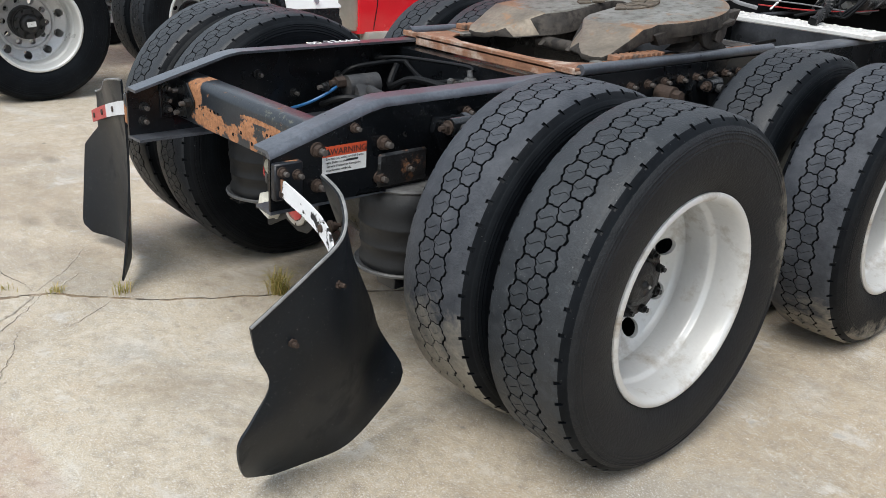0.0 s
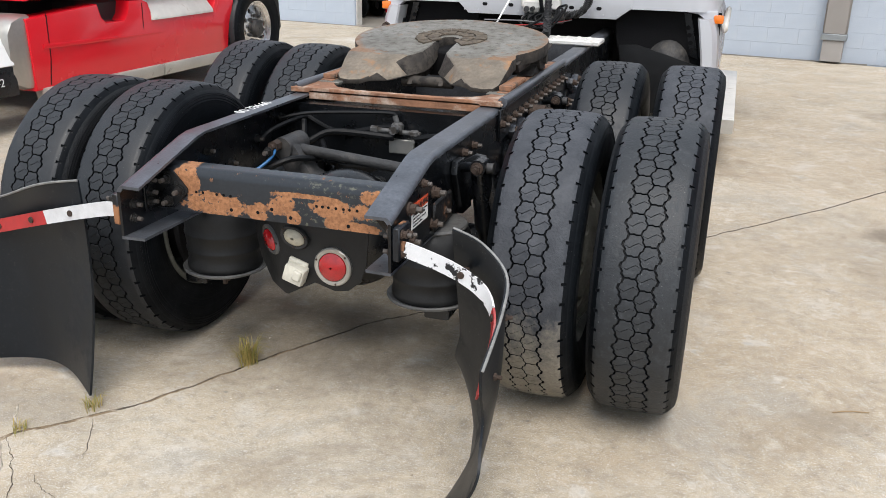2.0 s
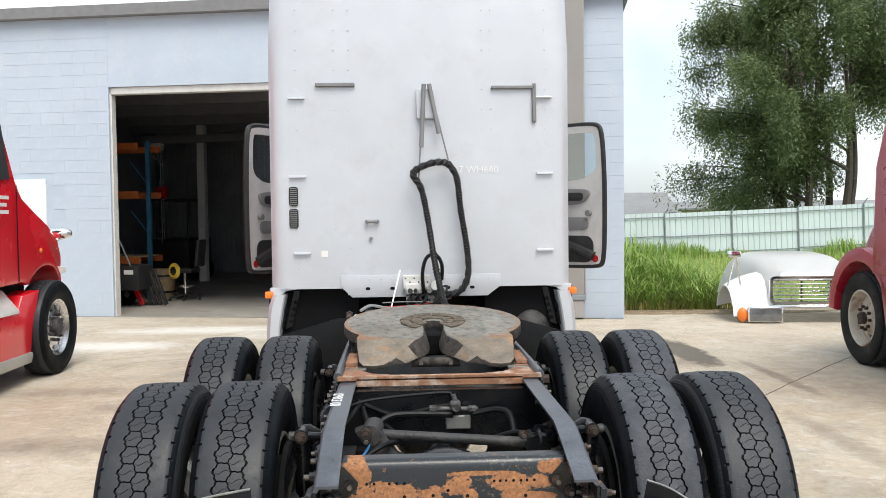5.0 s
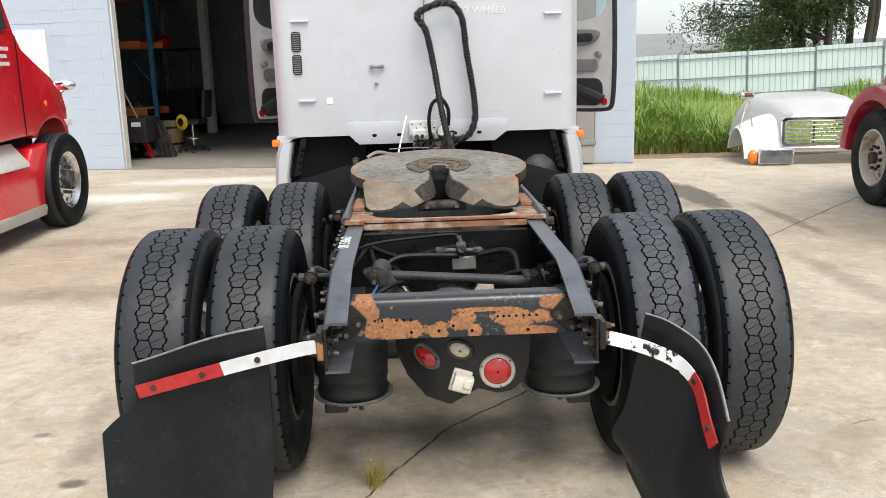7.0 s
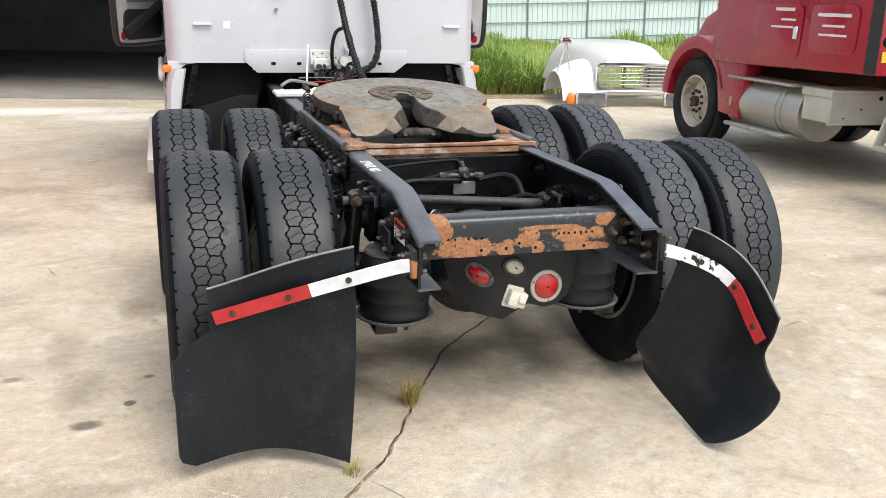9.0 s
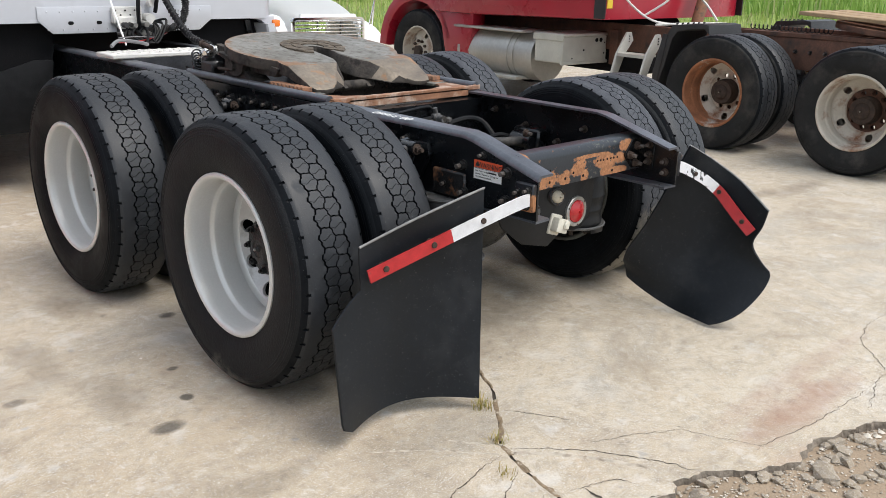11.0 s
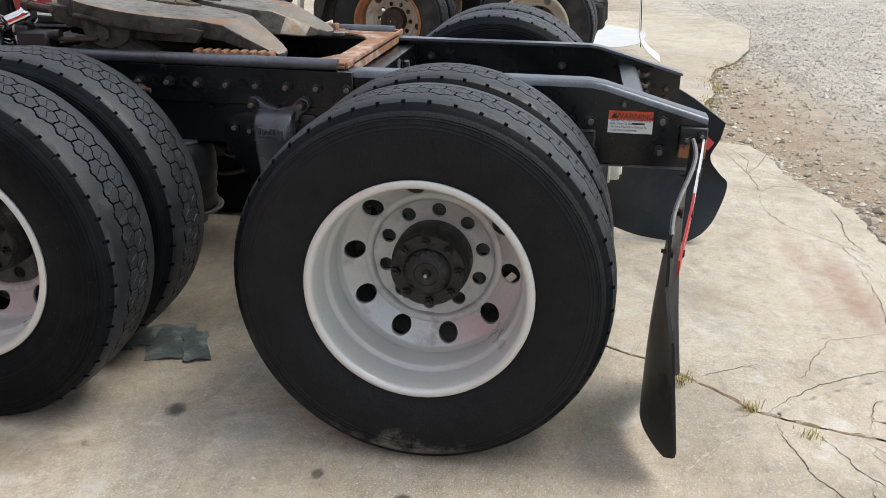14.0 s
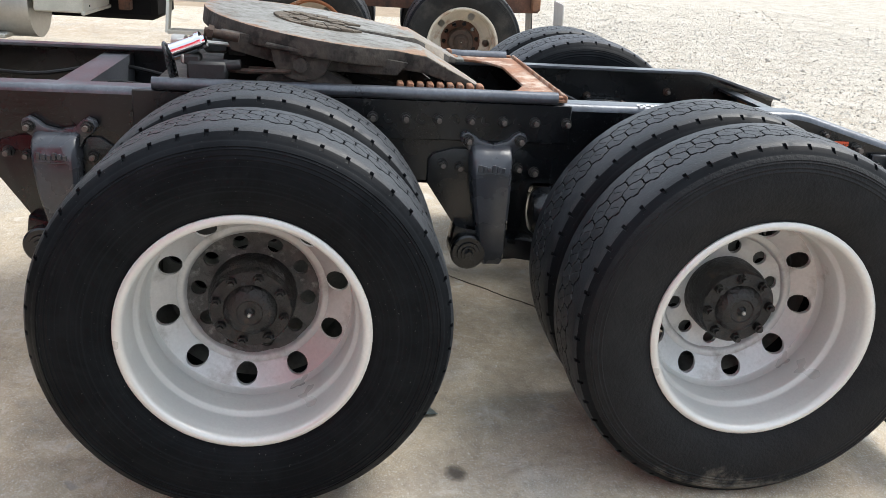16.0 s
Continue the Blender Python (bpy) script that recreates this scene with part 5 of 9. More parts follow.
tree("willow_tree", 17.2, 32.5, 7, 11.0, 6.4, 190000, "tall many-stemmed willow with drooping green crown behind the fence", 11, 1.1, 0.2, 0.45)
tree("willow_tree", 28.5, 36.0, 4, 9.0, 5.5, 30000, "green willow tree further along the fence", 23, 0.8)
tree("bush_tree", 23.0, 31.0, 5, 3.0, 2.4, 9000, "round green bush behind the fence", 31, 0.3)

# ---- wheels ----
TYRE_R, PITCHES = 0.508, 49


def crown(x):
    """Radius of the tread surface across its width, falling away at the rounded shoulders."""
    ax = abs(x)
    return TYRE_R - 0.005 * (ax / 0.11) ** 2 - (0.020 * ((ax - 0.096) / 0.034) ** 2 if ax > 0.096 else 0.0)


def tyre_meshes():
    """The carcass, and the tread blocks on it."""
    bm = bmesh.new()
    prof = [(-0.104, 0.296), (-0.122, 0.304), (-0.137, 0.335), (-0.1455, 0.375), (-0.1475, 0.41), (-0.1455, 0.436), (-0.147, 0.439), (-0.1445, 0.445), (-0.1455, 0.449), (-0.1425, 0.455),
            (-0.142, 0.459), (-0.1435, 0.461), (-0.1405, 0.465), (-0.1415, 0.467), (-0.138, 0.472), (-0.133, 0.4775), (-0.126, 0.483), (-0.114, 0.489), (-0.10, 0.493), (-0.06, 0.496)]
    prof += [(-x, r) for x, r in prof[::-1]]
    lathe(bm, prof + [(0.09, 0.31), (-0.09, 0.31)], 96)
    carcass = finish(bm, "tyre", m_tyre, angle=30)
    bm = bmesh.new()
    p = 2 * math.pi * TYRE_R / PITCHES
    h = p / 2
    col, b, a = 0.0245, 0.032, 0.0165

    def at(u, x, sink=0.0):
        ang, r = u / TYRE_R, crown(x) - sink
        return (x, r * math.cos(ang), r * math.sin(ang))

    def jog(s, e, amount=0.0022):
        # a small step in the middle of a block's side; runs the same from either end
        du, dx = e[0] - s[0], e[1] - s[1]
        ln = math.hypot(du, dx)
        nu, nx = -dx / ln * amount, du / ln * amount
        return [s, (s[0] + 0.42 * du + nu, s[1] + 0.42 * dx + nx), (s[0] + 0.58 * du - nu, s[1] + 0.58 * dx - nx)]

    def block(pts, walls=None, worn=0.0022, pinned=()):
        """A block with worn, chamfered upper edges; walls lists the sides that stand free."""
        k = len(pts)
        cu, cx = sum(q[0] for q in pts) / k, sum(q[1] for q in pts) / k
        free = set(range(k)) if walls is None else set(walls)
        top, mid, low = [], [], []
        for i, (u, x) in enumerate(pts):
            d = math.hypot(u - cu, x - cx)
            on = i in free or (i - 1) % k in free
            f = 1 - worn / d if on else 1.0
            top.append(bm.verts.new(at(u if i in pinned else cu + (u - cu) * f, cx + (x - cx) * f)))
            mid.append(bm.verts.new(at(u, x, 0.0012 if on else 0.0)))
            low.append(bm.verts.new(at(u, x, 0.0135)))
        bm.faces.new(top).material_index = 1
        for i in range(k):
            j = (i + 1) % k
            if i in free or (i - 1) % k in free or j in free:
                bm.faces.new((top[i], mid[i], mid[j], top[j])).material_index = 1
            if i in free:
                bm.faces.new((mid[i], low[i], low[j], mid[j])).material_index = 0

    steps = (0.100, 0.1085, 0.116, 0.1235, 0.130, 0.1345)
    for k in range(PITCHES):
        for sgn in (-1, 1):
            u0 = p * (k + (0.5 if sgn > 0 else 0.0))
            q = 0.938
            wave = [(-b * q, 0.0), (-b * 0.4, 0.008), (0.0, -0.001), (b * 0.4, -0.008), (b * q, 0.0)]
            up = [(u0 + du + 0.0006, sgn * col + dx) for dx, du in wave[:-1]] + jog((u0, sgn * col + b * q), (u0 + h * q, sgn * col + a * q)) + jog((u0 + h * q, sgn * col + a * q), (u0 + h * q, sgn * col - a * q), 0.0015) + jog((u0 + h * q, sgn * col - a * q), (u0, sgn * col - b * q))
            dn = [(u0 + du - 0.0006, sgn * col + dx) for dx, du in wave[::-1][:-1]] + jog((u0, sgn * col - b * q), (u0 - h * q, sgn * col - a * q)) + jog((u0 - h * q, sgn * col - a * q), (u0 - h * q, sgn * col + a * q), 0.0015) + jog((u0 - h * q, sgn * col + a * q), (u0, sgn * col + b * q))
            block(up, worn=0.0009)
            block(dn, worn=0.0009)
            # shoulder rib: zigzag inner edge, rounded outer edge with one notch a pitch
            tip, val = col + b + 0.0050, col + a + 0.0050
            zig = jog((u0 - h, sgn * val), (u0, sgn * tip), 0.003) + jog((u0, sgn * tip), (u0 + h, sgn * val), 0.003) + [(u0 + h, sgn * val)]
            block(zig + [(u0 + h, sgn * steps[0]), (u0, sgn * steps[0]), (u0 - h, sgn * steps[0])], range(6), 0.0022, (0, 6))
            n0, n1 = u0 + 0.38 * h, u0 + 0.70 * h
            spans = ((u0 - h, u0 - 0.35 * h), (u0 - 0.35 * h, n0), (n0, n1), (n1, u0 + h))
            for x0, x1 in zip(steps, steps[1:]):
                for i, (ua, ub) in enumerate(spans):
                    cutout = i == 2 and 0.105 < x0 < 0.122
                    sa = 0.0075 if cutout else 0.0
                    f = bm.faces.new([bm.verts.new(at(u, sgn * x, sa)) for u, x in ((ua, x0), (ub, x0), (ub, x1), (ua, x1))])
                    f.material_index = 0 if cutout or x0 > 0.115 else 1
                    if cutout:
                        for u in (ua, ub):
                            bm.faces.new([bm.verts.new(v) for v in (at(u, sgn * x0), at(u, sgn * x1), at(u, sgn * x1, sa), at(u, sgn * x0, sa))]).material_index = 0
            for xe in (steps[1], steps[3]):
                bm.faces.new([bm.verts.new(v) for v in (at(n0, sgn * xe), at(n1, sgn * xe), at(n1, sgn * xe, 0.0075), at(n0, sgn * xe, 0.0075))]).material_index = 0
    bmesh.ops.remove_doubles(bm, verts=bm.verts, dist=0.0001)
    # every upper face looks away from the axle
    for f in bm.faces:
        f.normal_update()
        c = f.calc_center_median()
        if f.normal.dot(Vector((0.25 * c.x, c.y, c.z))) < 0:
            f.normal_flip()
    tread = finish(bm, "tread", [m_tyre, m_tread], angle=32, turned=True)
    # the worn running surface is one smooth barrel, whatever its blocks
    normals = [(0.0, 0.0, 0.0)] * len(tread.loops)
    for f in tread.polygons:
        c = f.center
        if f.normal.y * c.y + f.normal.z * c.z > 0.80 * math.hypot(c.y, c.z) and math.hypot(c.y, c.z) > crown(c.x) - 0.005:
            for li in f.loop_indices:
                x, y, z = tread.vertices[tread.loops[li].vertex_index].co
                slope, rr = (crown(x + 0.0005) - crown(x - 0.0005)) / 0.001, math.hypot(y, z)
                normals[li] = Vector((-slope, y / rr, z / rr)).normalized()
    tread.normals_split_custom_set(normals)
    return carcass, tread


def ring(bm, r, n, x=0.0, c=(0.0, 0.0), start=0.0):
    vs = [bm.verts.new((x, c[0] + r * math.cos(2 * math.pi * i / n + start), c[1] + r * math.sin(2 * math.pi * i / n + start))) for i in range(n)]
    return vs, [bm.edges.new((vs[i], vs[(i + 1) % n])) for i in range(n)]


def annulus(bm, r0, r1, holes, hr, hn, depth_at, thick):
    """A flat ring with round holes through it, dished by depth_at(radius)."""
    es = ring(bm, r0, 40)[1] + ring(bm, r1, 40)[1]
    n = len(holes)
    for y, z in holes:
        es += ring(bm, hr, hn, c=(y, z))[1]
    g = bmesh.ops.triangle_fill(bm, use_beauty=True, use_dissolve=False, edges=es)
    fs = [f for f in g["geom"] if isinstance(f, bmesh.types.BMFace)]
    ext = bmesh.ops.extrude_face_region(bm, geom=fs)
    back = {v for v in ext["geom"] if isinstance(v, bmesh.types.BMVert)}
    vs = {v for f in fs for v in f.verts} | back
    for v in vs:
        v.co.x = depth_at(math.hypot(v.co.y, v.co.z)) - (thick if v in back else 0)


def rim_mesh(name, paint, centre, disc=None, holes=10, size=0.0285):
    bm = bmesh.new()
    lathe(bm, [(0.124, 0.282), (0.131, 0.289), (0.132, 0.297), (0.127, 0.3035), (0.119, 0.304), (0.112, 0.292), (0.06, 0.288), (-0.06, 0.286), (-0.103, 0.292), (-0.106, 0.307),
               (-0.113, 0.309), (-0.119, 0.303), (-0.112, 0.288), (-0.09, 0.277), (-0.075, 0.266), (-0.03, 0.2615), (0.004, 0.2625), (0.018, 0.2635), (0.025, 0.266), (0.032, 0.2735), (0.040, 0.2755), (0.096, 0.2755), (0.103, 0.2775), (0.114, 0.2795)], 72)
    lathe(bm, [(-0.0835, 0.256), (-0.078, 0.261), (-0.062, 0.2645), (-0.05, 0.266), (-0.07, 0.268), (-0.1, 0.262)], 72)
    n_barrel = len(bm.faces)

    def depth(r):
        return -0.138 if r < 0.176 else -0.138 + 0.014 * min(1, (r - 0.176) / 0.012) + 0.046 * max(0, (r - 0.188) / 0.078)
    big = [(0.2235 * math.cos(2 * math.pi * (i + 0.25) / holes), 0.2235 * math.sin(2 * math.pi * (i + 0.25) / holes)) for i in range(holes)]
    lathe(bm, [(-0.137, 0.170), (-0.121, 0.176), (-0.1165, 0.185), (-0.1185, 0.196), (-0.130, 0.196)], 60)
    annulus(bm, 0.188, 0.2565, big, size, 18, depth, 0.012)
    n_paint = len(bm.faces)
    small = [(0.1425 * math.cos(2 * math.pi * (i + 0.75) / 10), 0.1425 * math.sin(2 * math.pi * (i + 0.75) / 10)) for i in range(10)]
    annulus(bm, 0.110, 0.1885, small, 0.0205, 14, depth, 0.012)
    for i, f in enumerate(bm.faces):
        f.material_index = 2 if i >= n_paint else int(i >= n_barrel)
    return finish(bm, name, [paint, disc or paint, centre], angle=45)


def hub_mesh(name, mat):
    bm = bmesh.new()
    lathe(bm, [(-0.17, 0.01), (-0.17, 0.112), (-0.125, 0.1125), (-0.085, 0.112), (-0.070, 0.108), (-0.062, 0.102), (-0.058, 0.101), (-0.058, 0.106), (-0.036, 0.105), (-0.031, 0.101), (-0.027, 0.068), (-0.017, 0.063), (-0.012, 0.056), (-0.007, 0.050), (-0.005, 0.034), (-0.008, 0.031), (-0.008, 0.014), (-0.003, 0.011), (0.004, 0.004)], 40)
    bmesh.ops.create_uvsphere(bm, u_segments=8, v_segments=5, radius=0.006, matrix=pose(0.007, 0, 0))
    for f in bm.faces:
        c = f.calc_center_median()
        f.material_index = int(c.x > 0.004 and math.hypot(c.y, c.z) < 0.008)
    return finish(bm, name, [mat, m_tank])


TYRE, TREAD = tyre_meshes()


def muddy(mat):
    me = TREAD.copy()
    me.materials[1] = mat
    return me


TYRE_SCUFFED = TYRE.copy()
TYRE_SCUFFED.materials[0] = m_scuffed
TYRE_MUD = TYRE.copy()
TYRE_MUD.materials[0] = m_mud_foot
TYRE_FOOT = TYRE.copy()
TYRE_FOOT.materials[0] = m_scuffed_foot
TREAD_PALE = muddy(m_tread_pale)
TYRE_DUSTY = TYRE.copy()
TYRE_DUSTY.materials[0] = m_tyre_dusty
TREAD_MUD_IN, TREAD_MUD_OUT = muddy(m_tread_inner_mud), muddy(m_tread_outer_mud)
RIM, RIM_BARE = rim_mesh("wheel", m_rim, m_rim_disc, m_rim_disc), rim_mesh("wheel_greasy", m_rim, m_rim_dirty, m_rim_disc)
RIM_BROWN = rim_mesh("stained_wheel", m_rim_brown, m_rim_dirty)
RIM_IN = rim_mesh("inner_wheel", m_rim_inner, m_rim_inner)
HUB = hub_mesh("hub", m_hub)
_b = bmesh.new()
rod(_b, (-0.034, 0, 0), (-0.014, 0, 0), 0.0145, 0.013, seg=6)
rod(_b, (-0.015, 0, 0), (-0.004, 0, 0), 0.0075, seg=8)
HUB_BOLT = finish(_b, "hub_bolt", m_hub)
_b = bmesh.new()
lathe(_b, [(-0.04, 0.03), (-0.04, 0.26), (-0.02, 0.262), (-0.02, 0.21), (0.2, 0.21), (0.2, 0.03)], 36)
DRUM = finish(_b, "brake_drum", m_dark)


def wheel(parent, x, y, z, outward, rim=RIM, hub=True, tread=TREAD, tyre=TYRE, turn=0.0, label="", k=1.0, rz=0.0):
    w = new("wheel", rim)
    w.parent = parent
    w.matrix_basis = pose(x, y, z, turn * outward, 0, (0 if outward > 0 else 180) + rz) @ Matrix.Scale(k, 4)
    if label:
        w["label"] = label
    t = new("tyre", tyre)
    t.parent = w
    b = new("tread", tread)
    b.parent = w
    tagged(b, kind="stuff")
    if hub:
        h = new("hub", HUB)
        h.parent = w
        for i in range(8):
            a = 2 * math.pi * (i + 0.4) / 8
            q = new("hub_bolt", HUB_BOLT)
            q.parent = w
            q.matrix_basis = pose(0, 0.087 * math.cos(a), 0.087 * math.sin(a))
    return w


# ---- the bare truck tractor ----
m_patch = surface("black steel bleeding brown rust", (0.012, 0.012, 0.013), 0.5, 0.0, var=0.4, scale=14, bump=0.5, bscale=70, second=(0.20, 0.09, 0.042), amount=0.40, sscale=16, soft=0.05, specks=0.3)
m_scratched = surface("white tape scratched to black", (0.72, 0.73, 0.75), 0.4, var=0.08, scale=30, bump=0.05, bscale=260, second=(0.015, 0.015, 0.016), amount=0.44, sscale=17, soft=0.015)
truck = thing("truck_tractor", (0, 0, 0), "silver truck tractor with bare black rear frame and tandem dual wheels", "truck")
OUT_X, IN_X, AXLES = 1.118, 0.776, (0.0, 1.32)
for ya in AXLES:
    for s in (-1, 1):
        greasy = ya > 1 and s < 0
        mud_out, mud_in = ya > 1 and s > 0, ya < 1 and s > 0
        wheel(truck, s * (OUT_X + (0.018 if ya > 1 else -0.014 if s < 0 else -0.008)), ya, 0.5, s, RIM_BARE if greasy else (RIM_BROWN if s > 0 else RIM), tread=TREAD_MUD_OUT if mud_out else TREAD_PALE if mud_in else TREAD, tyre=TYRE_SCUFFED if mud_in else TYRE_MUD if mud_out else TYRE_FOOT if s < 0 and ya < 1 else TYRE, turn=0 if s > 0 else 14 if ya < 1 else 32, label="white steel dual wheel with worn hexagon tread tyre" + (" and greasy centre" if greasy else ""))
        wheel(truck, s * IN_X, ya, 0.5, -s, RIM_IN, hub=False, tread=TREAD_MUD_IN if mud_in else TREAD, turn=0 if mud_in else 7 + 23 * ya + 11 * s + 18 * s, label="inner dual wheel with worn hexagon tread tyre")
        d = new("brake_drum", DRUM)
        d.parent = truck
        d.matrix_basis = pose(s * (IN_X - 0.12), ya, 0.5, 0, 0, 0 if s > 0 else 180)

RW, RAIL_OUT = 0.08, 0.45
ENDY, KINKY, TOPZ = -0.785, -0.44, 0.925


def rail_profile():
    """Side view (y, z) of the rail web."""
    return [(ENDY, 0.665), (ENDY, 0.808), (KINKY - 0.02, 0.90), (KINKY + 0.03, TOPZ - 0.017), (4.6, TOPZ - 0.017), (4.6, 0.655), (-0.30, 0.655), (-0.42, 0.66)]


def top_line():
    return [(ENDY, 0.825), (KINKY - 0.02, 0.917), (KINKY + 0.03, TOPZ), (4.6, TOPZ)]


for s in (-1, 1):
    bm = bmesh.new()
    slab(bm, rail_profile(), "x", s * RAIL_OUT, s * (RAIL_OUT - 0.009))
    web = part("frame_rail", bm, m_frame, truck, "black painted steel frame rail with rust spots")
    bm = bmesh.new()
    line = top_line()
    rows = []
    for y, z in line:
        arc = [(s * (RAIL_OUT - 0.021 + 0.022 * math.cos(radians(q))), y, z - 0.019 + 0.022 * math.sin(radians(q))) for q in range(0, 91, 15)]
        rows.append([bm.verts.new(p) for p in arc + [(s * (RAIL_OUT - RW), y, z + 0.003), (s * (RAIL_OUT - RW), y, z - 0.006), (s * (RAIL_OUT - 0.021), y, z - 0.006), (s * (RAIL_OUT - 0.011), y, z - 0.019)]])
    for a, b in zip(rows, rows[1:]):
        for k in range(11):
            bm.faces.new((a[k], a[(k + 1) % 11], b[(k + 1) % 11], b[k]))
    bm.faces.new(rows[0])
    bm.faces.new(rows[-1][::-1])
    part("top_flange", bm, m_frame_sheen, web, "worn black top flange, sky sheen in its colour, with bare rusty edge")
    bm = bmesh.new()
    slab(bm, [(s * RAIL_OUT, ENDY), (s * (RAIL_OUT - RW), ENDY + 0.004), (s * (RAIL_OUT - RW), 4.6), (s * RAIL_OUT, 4.6)], "z", 0.655, 0.664)
    part("bottom_flange", bm, m_frame_sheen, web)
    # outer reinforcement with its row of bolts
    bm = bmesh.new()
    box(bm, (s * RAIL_OUT, 0.36, 0.80), (s * (RAIL_OUT + 0.012), 1.72, 0.925), 0.003)
    part("reinforcement_plate", bm, m_frame, truck)
    bm = bmesh.new()
    rod(bm, (s * (RAIL_OUT + 0.004), 0.41, 0.945), (s * (RAIL_OUT + 0.004), 1.66, 0.945), 0.02, seg=10)
    part("sub_frame_edge", bm, m_frame_sheen, truck, "worn rounded edge of the sliding base")
    for k in range(13):
        bolt(truck, s * (RAIL_OUT + 0.012), 0.375 + 0.1035 * k, 0.868, s, k=0.85)
        if 0 < k < 12:
            bm = bmesh.new()
            lathe(bm, [(-0.001, 0.008), (-0.001, 0.018), (0.003, 0.018), (0.003, 0.008)], 14)
            part("open_hole", bm, m_frame, truck, m=pose(s * (RAIL_OUT + 0.012), 0.375 + 0.1035 * k + 0.052, 0.868, 0, 0, 0 if s > 0 else 180))
    for y, z, kk in ((-0.642, 0.815, 1), (-0.642, 0.715, 0.9), (-0.42, 0.805, 1), (-0.43, 0.705, 0.9), (-0.33, 0.72, 0.8), (-0.52, 0.86, 0.7), (-0.1, 0.86, 0.8), (0.02, 0.86, 0.8), (0.1, 0.74, 0.8)):
        bolt(truck, s * RAIL_OUT, y, z, s, k=kk)
    for y, z in ((-0.73, 0.755), (-0.735, 0.71), (-0.3, 0.83), (0.05, 0.8), (-0.15, 0.75), (0.25, 0.85)):
        bolt(truck, s * (RAIL_OUT - 0.009), y, z, -s, k=0.8)
    # rusty patch plate over the air spring mount
    bm = bmesh.new()
    box(bm, (s * RAIL_OUT, -0.44, 0.675), (s * (RAIL_OUT + 0.014), -0.26, 0.775), 0.008)
    part("spring_mount_plate", bm, m_patch, truck, "rusted plate above the air spring")
    # warning label
    yl0, yl1, zt, zb = (-0.625, -0.478, 0.818, 0.742) if s > 0 else (-0.615, -0.475, 0.838, 0.767)
    xl = RAIL_OUT + 0.0012
    bm = bmesh.new()
    box(bm, (s * xl, yl0, zb), (s * (xl + 0.0015), yl1, zt - 0.029))
    lab = part("warning_label", bm, m_label, truck, "peeling orange and white warning label")
    bm = bmesh.new()
    box(bm, (s * xl, yl0, zt - 0.029), (s * (xl + 0.0016), yl1, zt))
    part("label_heading", bm, m_label_red, lab)
    letters("WARNING", 0.025, m_ink, lab, pose(s * (xl + 0.0028), (yl0 + yl1) / 2 + s * 0.012, zt - 0.0235, 90, 0, 90 * s), depth=0.0004)
    bm = bmesh.new()
    slab(bm, [((yl0 if s > 0 else yl1) + s * 0.008, zt - 0.023), ((yl0 if s > 0 else yl1) + s * 0.028, zt - 0.023), ((yl0 if s > 0 else yl1) + s * 0.018, zt - 0.005)], "x", s * xl, s * (xl + 0.003))
    part("label_triangle", bm, m_ink, lab)
    bm = bmesh.new()
    box(bm, (s * xl, (yl0 + yl1) / 2 + (0.005 if s > 0 else -0.045), zb + 0.0285), (s * (xl + 0.0022), (yl0 + yl1) / 2 + (0.045 if s > 0 else -0.005), zb + 0.0345))
    part("label_bar", bm, m_ink, lab)
    for k, words in enumerate(("Do not cut, weld, or drill frame", "rails. Refer to the                     ", "Service Manual or Group for  ", "attachment methods.              ")):
        letters(words, 0.0098, m_ink, lab, pose(s * (xl + 0.0024), (yl0 + yl1) / 2, zb + 0.0385 - 0.0105 * k, 90, 0, 90 * s), depth=0.0003)

# rear crossmember between the rails
BY, BZ = -0.605, 0.708
bm = bmesh.new()
slab(bm, [(BY, BZ), (BY, BZ + 0.115), (BY + 0.004, BZ + 0.131), (BY + 0.015, BZ + 0.142), (BY + 0.031, BZ + 0.146), (BY + 0.075, BZ + 0.146), (BY + 0.075, BZ + 0.136), (BY + 0.031, BZ + 0.135), (BY + 0.018, BZ + 0.128), (BY + 0.012, BZ + 0.115), (BY + 0.012, BZ)], "x", -0.441, 0.441)
xm = part("cross_member", bm, m_beam, truck, "black rear cross member with large flaking rust patches")
for s in (-1, 1):
    bm = bmesh.new()
    slab(bm, [(s * 0.439, 0.712), (s * 0.372, 0.716), (s * 0.318, 0.772), (s * 0.318, 0.785), (s * 0.365, 0.838), (s * 0.439, 0.842)], "y", BY, BY - 0.008, 0.003)
    part("gusset_plate", bm, m_frame, xm)
    bm = bmesh.new()
    box(bm, (s * 0.434, BY - 0.006, 0.712), (s * 0.441, BY - 0.07, 0.842), 0.002)
    part("gusset_flange", bm, m_frame, xm)
    for x, z in ((0.345, 0.776), (0.388, 0.738), (0.392, 0.812)):
        bolt(truck, s * x, BY - 0.008, z, -1, "y", k=0.85)
    for z in (0.745, 0.775, 0.815):
        bolt(truck, s * 0.434, BY - 0.048, z, -s, k=0.75)
for k, x in enumerate((-0.29, -0.265, -0.215, -0.19, -0.165, 0.135, 0.155, 0.175, 0.225, 0.245, 0.20, 0.27)):
    bm = bmesh.new()
    z = BZ + 0.068
    rod(bm, (x, BY - 0.0006, z), (x, BY - 0.0014, z), 0.0048, seg=8)
    part("hole", bm, m_dark, xm)
for x, z in ((-0.165, BZ + 0.022), (-0.02, BZ + 0.04), (0.045, BZ + 0.02), (-0.07, BZ + 0.024), (0.24, BZ + 0.016)):
    bm = bmesh.new()
    rod(bm, (x, BY - 0.0006, z), (x, BY - 0.0014, z), 0.006, seg=8)
    part("hole", bm, m_dark, xm)

